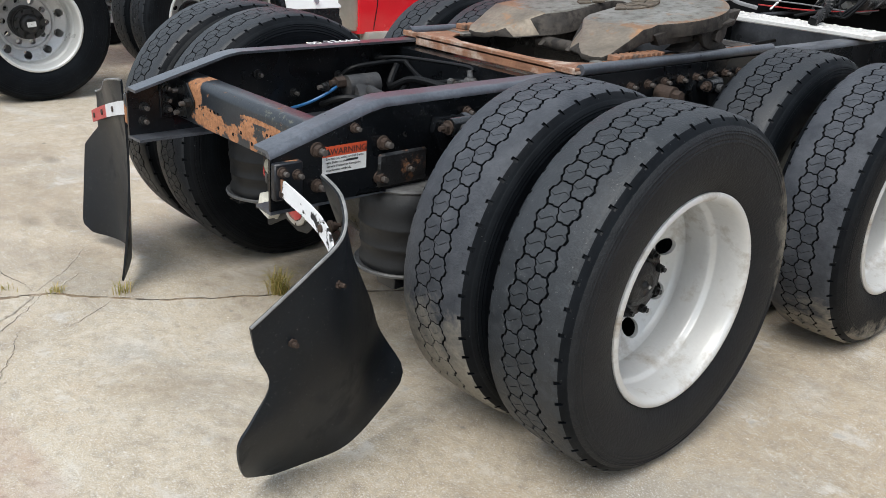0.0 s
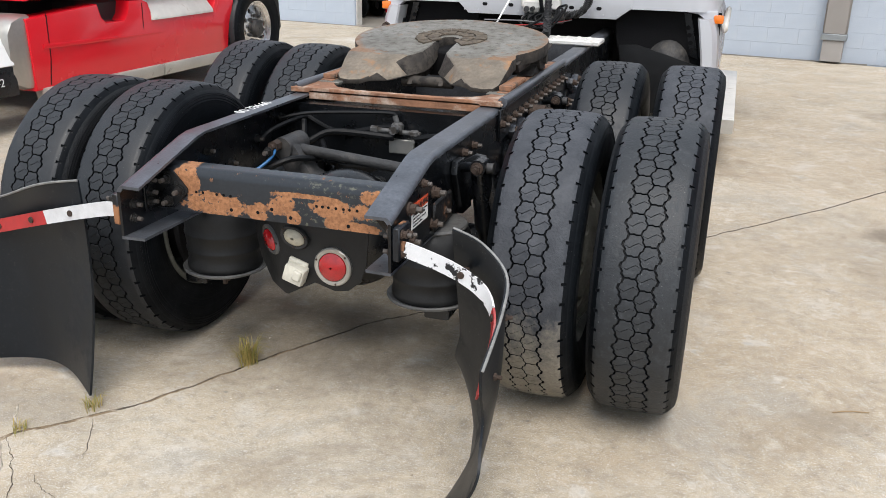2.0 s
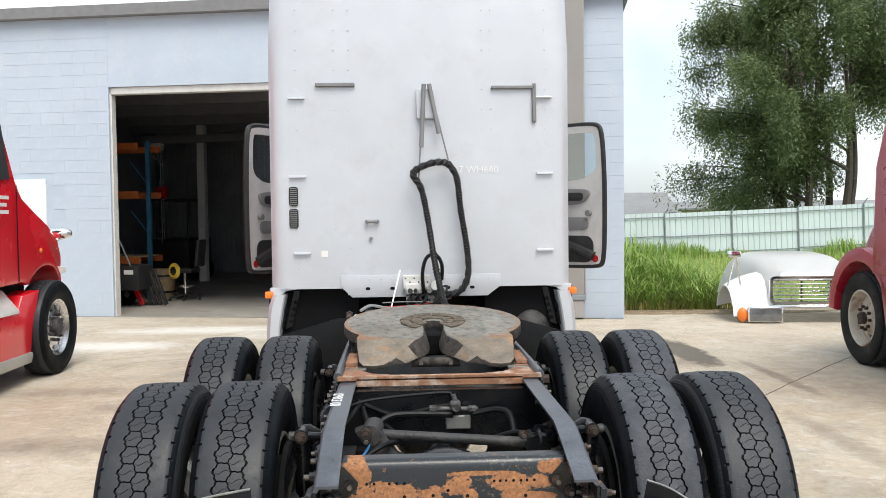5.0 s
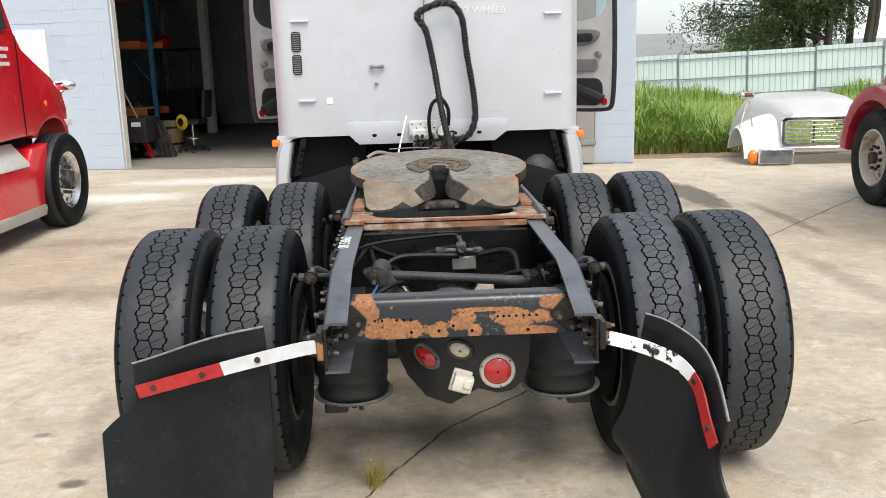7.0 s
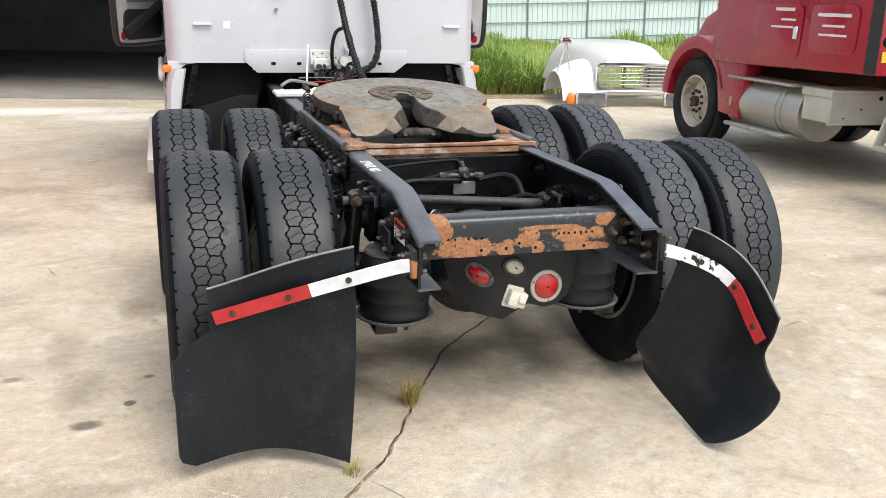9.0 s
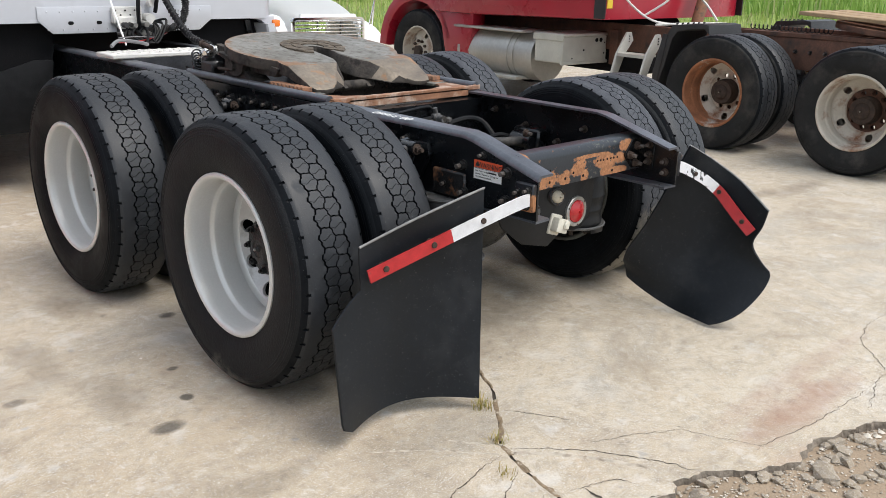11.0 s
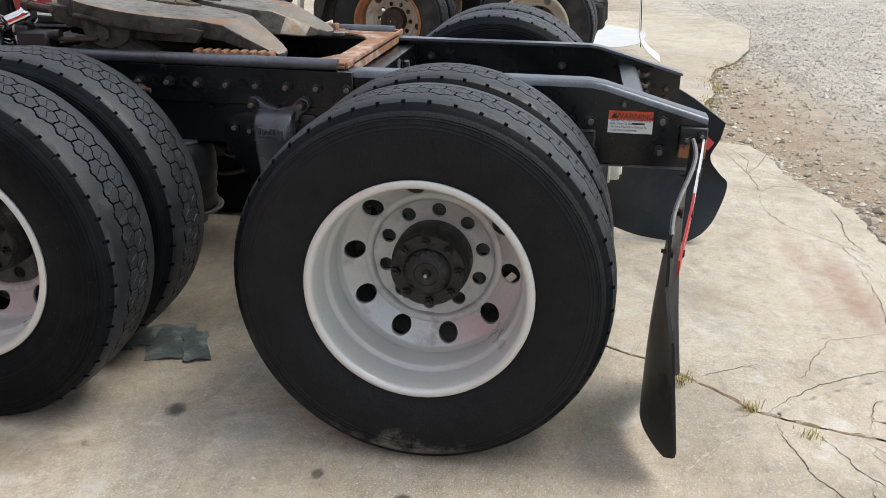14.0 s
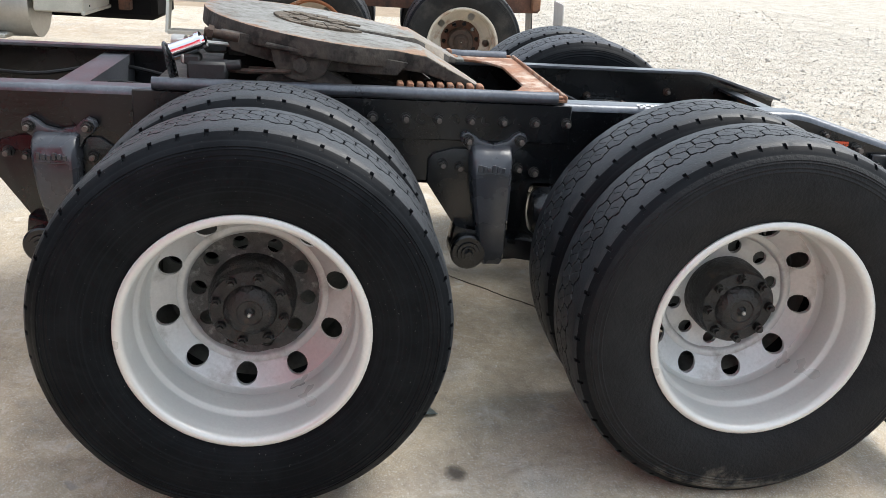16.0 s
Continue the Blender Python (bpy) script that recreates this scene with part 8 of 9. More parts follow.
rod(bm, (-0.17, CY - 0.08, 1.24), (-0.24, CY - 0.42, 0.98), 0.006, seg=6)
part("tie_strap", bm, m_white, truck, "white plastic tie strap")
bm = bmesh.new()
tube(bm, spline([(-0.45, 2.62, 1.0), (-0.38, 2.66, 1.03), (-0.28, 2.6, 1.02), (-0.2, 2.66, 1.0)], 5), 0.011, 8)
part("wrapped_cable", bm, m_grey_plastic, truck)

for s in (-1, 1):
    bm = bmesh.new()
    slab(bm, [(s * 1.175, 1.11), (s * 1.175, 1.01), (s * 1.12, 1.01), (s * 1.10, 1.05), (s * 1.05, 1.085), (s * 0.95, 1.10), (s * 0.95, 1.11)], "y", CY + 0.02, CY + 0.10, 0.01)
    part("corner_skirt", bm, m_cab, cab)
    for k in range(4):
        bm = bmesh.new()
        rod(bm, (s * (0.99 + 0.012 * k), CY + 0.09, 0.99 - 0.05 * k), (s * (0.99 + 0.012 * k), CY + 0.105, 0.99 - 0.05 * k), 0.016, seg=10)
        part("bracket_hole", bm, m_dark, truck)
    bm = bmesh.new()
    slab(bm, [(s * 0.955, 1.08), (s * 1.0, 1.08), (s * 1.075, 0.78), (s * 1.02, 0.80)], "y", CY + 0.095, CY + 0.11)
    part("hole_bracket", bm, m_frame, truck, "dark bracket with a row of holes")
    bm = bmesh.new()
    box(bm, (s * 1.15, CY - 0.0, 1.03), (s * 1.215, CY + 0.06, 1.085), 0.012, seg=2)
    part("marker_lamp", bm, m_amber, truck, "amber side marker lamp")
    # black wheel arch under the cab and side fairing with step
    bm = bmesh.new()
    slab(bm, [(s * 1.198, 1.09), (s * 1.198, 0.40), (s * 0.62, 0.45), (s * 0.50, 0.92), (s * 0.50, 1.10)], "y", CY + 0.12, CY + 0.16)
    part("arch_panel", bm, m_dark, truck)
    if s > 0:
        bm = bmesh.new()
        bmesh.ops.create_uvsphere(bm, u_segments=24, v_segments=12, radius=0.3, matrix=pose(0.87, CY + 0.28, 0.70) @ Matrix.Diagonal((0.72, 0.8, 0.9, 1)))
        part("tank_end", bm, m_casting, truck)
    bm = bmesh.new()
    slab(bm, [(s * 0.54, 0.86), (s * 0.66, 0.865), (s * 1.06, 0.75), (s * 1.19, 0.72), (s * 1.19, 0.40), (s * 0.6, 0.40)], "y", CY + 0.035, CY + 0.05, 0.004)
    part("inner_fender", bm, m_hose, truck, "black plastic inner mudguard ahead of the wheels")
    bm = bmesh.new()
    slab(bm, [(s * 1.09, 1.07), (s * 1.06, 0.92), (s * 1.08, 0.80), (s * 1.10, 0.78), (s * 1.13, 0.9), (s * 1.14, 1.07)], "y", CY + 0.06, CY + 0.115)
    part("arch_bracket", bm, m_frame, truck)
    bm = bmesh.new()
    edge = [(1.06, 1.05, 1.15), (0.98, 1.066, 1.18), (0.9, 1.08, 1.192), (0.8, 1.096, 1.20), (0.7, 1.106, 1.202), (0.6, 1.11, 1.20), (0.5, 1.106, 1.19), (0.4, 1.098, 1.178), (0.32, 1.09, 1.17), (0.23, 1.085, 1.165)]
    rows = [[(s * a, CY + 0.12, z), (s * a, CY - 0.045, z), (s * (a + 0.012), CY - 0.058, z), (s * (b - 0.03), CY - 0.05, z), (s * b, CY - 0.015, z), (s * (b + 0.012), CY + 0.10, z), (s * (b + 0.012), CY + 2.35, z), (s * a, CY + 2.35, z)] for z, a, b in edge]
    vv = [[bm.verts.new(p) for p in row] for row in rows]
    for ra, rb2 in zip(vv, vv[1:]):
        for k in range(8):
            bm.faces.new((ra[k], ra[(k + 1) % 8], rb2[(k + 1) % 8], rb2[k])).material_index = int(k < 4)
    bm.faces.new(vv[0])
    bm.faces.new(vv[-1])
    f = part("side_fairing", bm, [m_fairing, m_cab], truck, "dented silver side fairing with step")
    bm = bmesh.new()
    slab(bm, [(CY + 0.10, 0.38), (CY + 2.6, 0.38), (CY + 2.6, 0.27), (CY + 0.16, 0.27)], "x", s * 1.16, s * 1.365, 0.012)
    part("step_board", bm, m_white_dirty, f, "pale perforated step board")
    bm = bmesh.new()
    box(bm, (s * 1.2, CY + 0.5, 0.92), (s * 1.245, CY + 2.2, 1.0), 0.02)
    part("upper_step", bm, m_white_dirty, f)
    bm = bmesh.new()
    slab(bm, rounded(CY + 0.35, 1.5, CY + 0.75, 2.1, 0.05), "x", s * 1.17, s * 1.182, 0.004)
    part("sleeper_hatch", bm, m_grey_plastic, cab)
    # open door
    hinge = pose(s * 1.20, 5.55, 0, 0, 0, s * (40.0 if s > 0 else 25.0))
    bm = bmesh.new()
    def soften(pts, times=3):
        for _ in range(times):
            pts = [(p[0] * w + q[0] * (1 - w), p[1] * w + q[1] * (1 - w)) for p, q in zip(pts, pts[1:] + pts[:1]) for w in (0.78, 0.22)]
        return pts
    door_out = [(0.0, 1.17), (-0.05, 1.14), (-0.88, 1.14), (-0.95, 1.2), (-0.96, 1.9), (-0.93, 2.44), (-0.86, 2.52), (-0.3, 2.52), (0.0, 2.1)]
    inner = [(-0.08, 1.98), (-0.88, 1.98), (-0.86, 2.40), (-0.82, 2.44), (-0.34, 2.44), (-0.1, 2.12)]
    door_out, inner = soften(door_out), soften(inner)
    es = []
    for pts in (door_out, inner):
        vs = [bm.verts.new((0, y, z)) for y, z in pts]
        es += [bm.edges.new((vs[i], vs[(i + 1) % len(vs)])) for i in range(len(vs))]
    g = bmesh.ops.triangle_fill(bm, use_beauty=True, use_dissolve=False, edges=es)
    ext = bmesh.ops.extrude_face_region(bm, geom=[q for q in g["geom"] if isinstance(q, bmesh.types.BMFace)])
    for q in ext["geom"]:
        if isinstance(q, bmesh.types.BMVert):
            q.co.x -= s * 0.05
    door = part("door", bm, m_door_in, truck, "open cab door with grey lining", m=hinge)
    bm = bmesh.new()
    tube(bm, [(-s * 0.03, y, z) for y, z in door_out + door_out[:1]], 0.026, 6)
    part("door_seal", bm, m_black_plastic, door)
    bm = bmesh.new()
    slab(bm, inner, "x", -s * 0.02, -s * 0.026)
    g = part("door_window", bm, m_glass, door)
    g.visible_shadow = False
    bm = bmesh.new()
    slab(bm, soften([(-0.1, 1.7), (-0.7, 1.75), (-0.8, 1.82), (-0.8, 1.9), (-0.1, 1.9)]), "x", -s * 0.05, -s * 0.08, 0.008)
    slab(bm, rounded(-0.78, 1.5, -0.15, 1.62, 0.055), "x", -s * 0.05, -s * 0.07, 0.006)
    part("arm_rest", bm, m_grey_plastic, door)
    bm = bmesh.new()
    slab(bm, rounded(-0.84, 1.18, -0.1, 1.44, 0.09), "x", -s * 0.05, -s * 0.062, 0.005)
    part("door_liner", bm, m_black_plastic, door)
    bm = bmesh.new()
    slab(bm, rounded(-0.74, 1.78, -0.3, 1.86, 0.035), "x", -s * 0.08, -s * 0.092, 0.005)
    part("grab_recess", bm, m_black_plastic, door)
    bm = bmesh.new()
    rod(bm, (-s * 0.06, -0.80, 1.66), (-s * 0.10, -0.80, 1.66), 0.03, seg=12)
    part("arm_rest", bm, m_grey_plastic, door)
    bm = bmesh.new()
    tube(bm, spline([(-s * 0.06, -0.1, 1.5), (-s * 0.07, -0.3, 1.42), (-s * 0.07, -0.7, 1.3), (-s * 0.06, -0.85, 1.24)], 6), 0.045, 8)
    part("door_pocket", bm, m_black_plastic, door)
    bm = bmesh.new()
    rod(bm, (-s * 0.05, -0.86, 1.22), (-s * 0.058, -0.86, 1.22), 0.035, seg=16)
    part("door_reflector", bm, m_red_lens, door)
# front of the truck beyond the cab
bm = bmesh.new()
slab(bm, [(5.7, 0.55), (5.7, 1.75), (6.6, 1.6), (7.5, 1.4), (7.75, 1.1), (7.75, 0.5)], "x", -0.95, 0.95, 0.06)
part("hood", bm, m_cab, truck)
for s in (-1, 1):
    wheel(truck, s * 1.0, 6.55, 0.5, s, turn=9)
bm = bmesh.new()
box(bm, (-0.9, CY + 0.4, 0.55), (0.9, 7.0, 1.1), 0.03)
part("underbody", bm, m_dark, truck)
# chalk number on the left top flange
letters("00 33660", 0.062, m_paint_pen, truck, pose(-0.408, 0.02, 0.9292, 0, 0, 90), depth=0.0004)

# ---- the other trucks ----
def body_from_profile(bm, pts, x0, x1, bevel=0.05, tuck=0.0, ztuck=2.0):
    """A cab body from its side outline (y, z) between two sides; above ztuck the sides lean in."""
    slab(bm, pts, "x", x0, x1, bevel)
    c = (x0 + x1) / 2
    for v in bm.verts:
        if v.co.z > ztuck:
            v.co.x += (c - v.co.x) * tuck * (v.co.z - ztuck)
    return bm


def arch(yc, zc, r, a0, a1, n=10):
    return [(yc + r * math.cos(radians(a0 + (a1 - a0) * k / n)), zc + r * math.sin(radians(a0 + (a1 - a0) * k / n))) for k in range(n + 1)]


def alu_rim():
    bm = bmesh.new()
    lathe(bm, [(0.112, 0.288), (0.119, 0.297), (0.119, 0.305), (0.106, 0.307), (0.10, 0.285), (-0.1, 0.285), (-0.106, 0.307), (-0.119, 0.3), (-0.11, 0.27), (0.0, 0.266), (0.06, 0.268), (0.085, 0.262), (0.092, 0.275)], 56)
    big = [(0.215 * math.cos(2 * math.pi * i / 10), 0.215 * math.sin(2 * math.pi * i / 10)) for i in range(10)]
    annulus(bm, 0.10, 0.268, big, 0.026, 14, lambda r: 0.085 - 0.02 * max(0, (r - 0.17) / 0.09), 0.02)
    return finish(bm, "alloy_wheel", m_alu, angle=45)


ALU = alu_rim()
RIM_RUST, RIM_CREAM = rim_mesh("rusty_wheel", m_rim_rust, m_rim_cream, m_rim_cream, 5, 0.031), rim_mesh("cream_wheel", m_rim_cream, m_rust_dark, m_rim_cream, 5, 0.031)
HUB_RUST = hub_mesh("rusty_hub", m_bolt)

m_cream_box = surface("weathered cream grey enamel", (0.50, 0.49, 0.43), 0.6, var=0.15, scale=6, bump=0.1, bscale=120, second=(0.20, 0.13, 0.08), amount=0.12, sscale=14, soft=0.04)
# red sleeper truck, parked parallel
red = thing("red_truck", (-5.2, 0, 0), "glossy red sleeper truck tractor parked alongside", "truck", rz=-0.45)
for y in (0.05, 1.28):
    for s in (-1, 1):
        w = wheel(red, s * 1.18, y, 0.5, s, RIM, turn=12 * y + 5, label="white steel dual wheel with plain worn tyre")
        bm = bmesh.new()
        box(bm, (0.007, -0.028, -0.016), (0.011, 0.03, 0.018))
        part("hub_sticker", bm, m_label, w)
        wheel(red, s * 0.84, y, 0.5, -s, hub=False, turn=12 * y + 23)
for s in (-1, 1):
    w = wheel(red, s * 1.17, 6.12, 0.5, s, ALU, hub=False, turn=8, label="polished alloy steer wheel")
    bm = bmesh.new()
    lathe(bm, [(0.06, 0.01), (0.06, 0.105), (0.10, 0.104), (0.135, 0.09), (0.14, 0.075), (0.145, 0.01)], 28)
    part("hub", bm, m_casting, w, "dark grey hub cap")
    for k in range(10):
        a = 2 * math.pi * (k + 0.5) / 10
        bm = bmesh.new()
        rod(bm, (0.083, 0.143 * math.cos(a), 0.143 * math.sin(a)), (0.118, 0.143 * math.cos(a), 0.143 * math.sin(a)), 0.021, 0.015, seg=6)
        part("wheel_nut", bm, m_casting, w)
    bm = bmesh.new()
    box(bm, (s * 0.34, -0.9, 0.66), (s * 0.43, 6.6, 0.93), 0.01)
    part("frame_rail", bm, m_frame, red)
for y in (0.0, 1.22):
    bm = bmesh.new()
    rod(bm, (-1.0, y, 0.5), (1.0, y, 0.5), 0.08)
    part("axle", bm, m_frame, red)
cab_side = [(2.82, 1.0), (2.82, 3.5), (3.2, 3.7), (4.6, 3.75), (4.95, 3.45), (5.5, 2.05), (5.62, 1.88), (5.9, 1.74), (6.2, 1.60), (6.5, 1.45), (6.76, 1.28), (6.96, 1.10), (7.06, 0.94), (6.86, 0.90)] + arch(6.12, 0.5, 0.66, 40, 132, 8) + [(5.5, 1.02), (4.0, 0.99)]
bm = bmesh.new()
body_from_profile(bm, cab_side, -1.19, 1.19, 0.05, 0.05, 1.5)
# the nose narrows and its shoulders round off towards the front
for v in bm.verts:
    if v.co.y > 6.2:
        v.co.x *= 1.0 - 0.22 * ((v.co.y - 6.2) / 0.88) ** 2
rb = part("body", bm, m_red, red, "glossy red cab with sleeper and sloping hood")
for s in (-1, 1):
    bm = bmesh.new()
    slab(bm, [(5.32, 2.06), (5.1, 2.75), (4.95, 2.9), (4.6, 2.9), (4.6, 2.0)], "x", s * 1.165, s * 1.178)
    part("side_window", bm, m_black_plastic, red)
    # side fairing with a filler notch and a recessed entry step
    bm = bmesh.new()
    slab(bm, [(2.78, 0.30), (2.76, 0.87), (3.60, 0.93), (3.64, 0.82), (3.70, 0.765), (3.94, 0.765), (4.0, 0.82), (4.03, 0.93), (4.22, 0.93), (4.30, 0.90), (4.36, 0.77), (5.36, 0.74), (5.40, 0.80), (5.46, 0.90), (5.74, 0.93), (5.62, 0.55), (5.58, 0.30)], "x", s * 1.0, s * 1.19, 0.022)
    for v in bm.verts:
        # flared round the steer wheel, belly crease at half height
        v.co.x += s * (0.06 * max(0.0, (v.co.y - 5.2) / 0.5) ** 2 * (abs(v.co.x) > 1.1))
    f = part("side_skirt", bm, m_red, red, "red side fairing over the fuel tank")
    bm = bmesh.new()
    box(bm, (s * 0.72, 3.55, 0.70), (s * 1.05, 4.1, 0.95), 0.03)
    part("filler_recess", bm, m_black_plastic, f)
    for y in (4.16, 2.93):
        bm = bmesh.new()
        slab(bm, [(y, 0.33), (y + 0.008, 0.33), (y + 0.045, 0.55), (y + 0.05, 0.9), (y + 0.042, 0.9), (y + 0.037, 0.55)], "x", s * 1.188, s * 1.193)
        part("panel_gap", bm, m_dark, f)
    bm = bmesh.new()
    slab(bm, [(2.9, 0.625), (4.2, 0.60), (5.56, 0.60), (5.56, 0.615), (4.2, 0.625), (2.9, 0.665)], "x", s * 1.183, s * 1.203, 0.006)
    part("crease", bm, m_red, f)
    bm = bmesh.new()
    slab(bm, [(s * 1.10, 0.33), (s * 1.235, 0.315), (s * 1.245, 0.29), (s * 1.23, 0.21), (s * 1.12, 0.20)], "y", 2.84, 4.40, 0.012)
    part("lower_step", bm, m_box_grey, f, "pale grey plastic running step")
    bm = bmesh.new()
    slab(bm, [(s * 1.10, 0.33), (s * 1.235, 0.315), (s * 1.245, 0.29), (s * 1.23, 0.21), (s * 1.12, 0.20)], "y", 4.42, 5.58, 0.012)
    part("lower_step", bm, m_box_grey, f, "pale grey plastic running step")
    bm = bmesh.new()
    slab(bm, [(s * 1.02, 0.96), (s * 1.05, 0.965), (s * 1.215, 0.765), (s * 1.215, 0.735), (s * 1.18, 0.73)], "y", 4.33, 5.36, 0.01)
    part("entry_step", bm, m_white_dirty, f, "pale grey tread entry step")
    bm = bmesh.new()
    slab(bm, rounded(4.66, 1.17, 4.76, 1.42, 0.045), "x", s * 1.188, s * 1.203, 0.006)
    part("door_handle", bm, m_black_plastic, rb)
    for yy in (4.64, 5.42):
        bm = bmesh.new()
        box(bm, (s * 1.187, yy, 1.04), (s * 1.1935, yy + 0.012, 2.0))
        part("door_gap", bm, m_dark, rb)
    bm = bmesh.new()
    slab(bm, rounded(3.6, 1.02, 4.25, 1.3, 0.06), "x", s * 1.188, s * 1.195, 0.003)
    part("luggage_door", bm, m_red, rb)
    bm = bmesh.new()
    for k in range(4):
        box(bm, (s * 1.19, 4.30, 1.32 + 0.022 * k), (s * 1.1935, 4.37, 1.332 + 0.022 * k))
    part("small_print", bm, m_label, rb)
    for z, y0, y1 in ((1.86, 4.75, 5.25), (1.79, 4.82, 5.2), (1.72, 4.78, 5.24)):
        bm = bmesh.new()
        box(bm, (s * 1.19, y0, z), (s * 1.1935, y1, z + 0.035))
        part("door_lettering", bm, m_label, rb)
    bm = bmesh.new()
    box(bm, (s * 1.05, 6.60, 1.05), (s * 1.155, 6.72, 1.12), 0.004, m=pose(0, 0, 0))
    part("hood_number", bm, m_label, rb)
    bm = bmesh.new()
    bmesh.ops.create_uvsphere(bm, u_segments=12, v_segments=8, radius=0.035, matrix=pose(s * 1.18, 5.98, 1.33) @ Matrix.Diagonal((0.5, 1.2, 0.9, 1)))
    part("turn_lamp", bm, m_amber, rb)
    bm = bmesh.new()
    tube(bm, spline([(s * 0.98, 6.40, 1.40), (s * 1.08, 6.48, 1.38), (s * 1.15, 6.55, 1.45)], 5), 0.022, 8)
    bmesh.ops.create_uvsphere(bm, u_segments=14, v_segments=10, radius=0.12, matrix=pose(s * 1.15, 6.57, 1.50) @ Matrix.Diagonal((1.2, 0.6, 0.6, 1)))
    part("hood_mirror", bm, m_chrome, red, "chrome hood mirror")
    bm = bmesh.new()
    slab(bm, [(6.82, 0.36), (6.84, 0.84), (7.06, 0.80), (7.10, 0.42), (7.04, 0.36)], "x", s * 0.2, s * 1.06, 0.03)
    part("bumper_end", bm, m_black_plastic, red)
    bm = bmesh.new()
    slab(bm, [(2.56, 0.46), (2.62, 0.36), (2.72, 0.32), (2.84, 0.31), (2.84, 0.9), (2.74, 0.9), (2.63, 0.86), (2.57, 0.77)], "x", s * 0.62, s * 1.17, 0.06)
    part("fuel_tank", bm, m_tank, red, "dull aluminium fuel tank end")
    # tool box with white slanted lid
    bm = bmesh.new()
    slab(bm, [(s * 0.6, 0.30), (s * 1.16, 0.30), (s * 1.16, 0.52), (s * 1.02, 0.90), (s * 0.6, 0.90)], "y", 2.02, 2.62, 0.01)
    tb = part("tool_box", bm, m_frame, red, "black tool box with white slanted lid")
    bm = bmesh.new()
    m = pose(s * 1.165, 2.33, 0.53, 0, -20 * s, 0)
    box(bm, (-0.006, -0.27, 0.0), (0.006, 0.27, 0.4), 0.004, m=m)
    part("lid", bm, m_white, tb)
    bm = bmesh.new()
    box(bm, (0.0 if s > 0 else -0.012, -0.12, 0.17), (0.012 if s > 0 else 0.0, 0.09, 0.33), 0.004, m=m)
    box(bm, (-0.009, -0.275, 0.145), (0.009, 0.275, 0.152), 0.001, m=m)
    part("lid_panel", bm, m_white, tb)
    bm = bmesh.new()
    rod(bm, m @ Vector((0, 0.02, 0.06)), m @ Vector((s * 0.025, 0.02, 0.06)), 0.025)
    part("lid_latch", bm, m_chrome, tb)
    if s > 0:
        letters("AU1642", 0.09, m_paint_pen, tb, pose(1.162, 2.33, 0.385, 90, 0, 90), depth=0.001)
    bm = bmesh.new()
    pts = [(1.22 + 0.60 * math.cos(radians(a)), 0.5 + 0.60 * math.sin(radians(a))) for a in range(0, 70, 7)]
    pts += [(1.22 + 0.62 * math.cos(radians(a)), 0.5 + 0.62 * math.sin(radians(a))) for a in range(63, -1, -7)]
    slab(bm, pts, "x", s * 0.75, s * 1.3)
    part("quarter_fender", bm, m_box_grey, red)
bm = bmesh.new()
slab(bm, [(5.02, 3.32), (5.5, 2.06), (5.54, 2.08), (5.06, 3.36)], "x", -0.95, 0.95)
part("windscreen", bm, m_black_plastic, red)
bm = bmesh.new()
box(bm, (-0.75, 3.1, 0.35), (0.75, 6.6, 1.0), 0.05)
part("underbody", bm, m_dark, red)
part("fifth_wheel", coupling_mesh(bmesh.new(), 1.0, 1.05), [m_fifth, m_grease, m_fifth], red, m=pose(0, 0.6, 0))

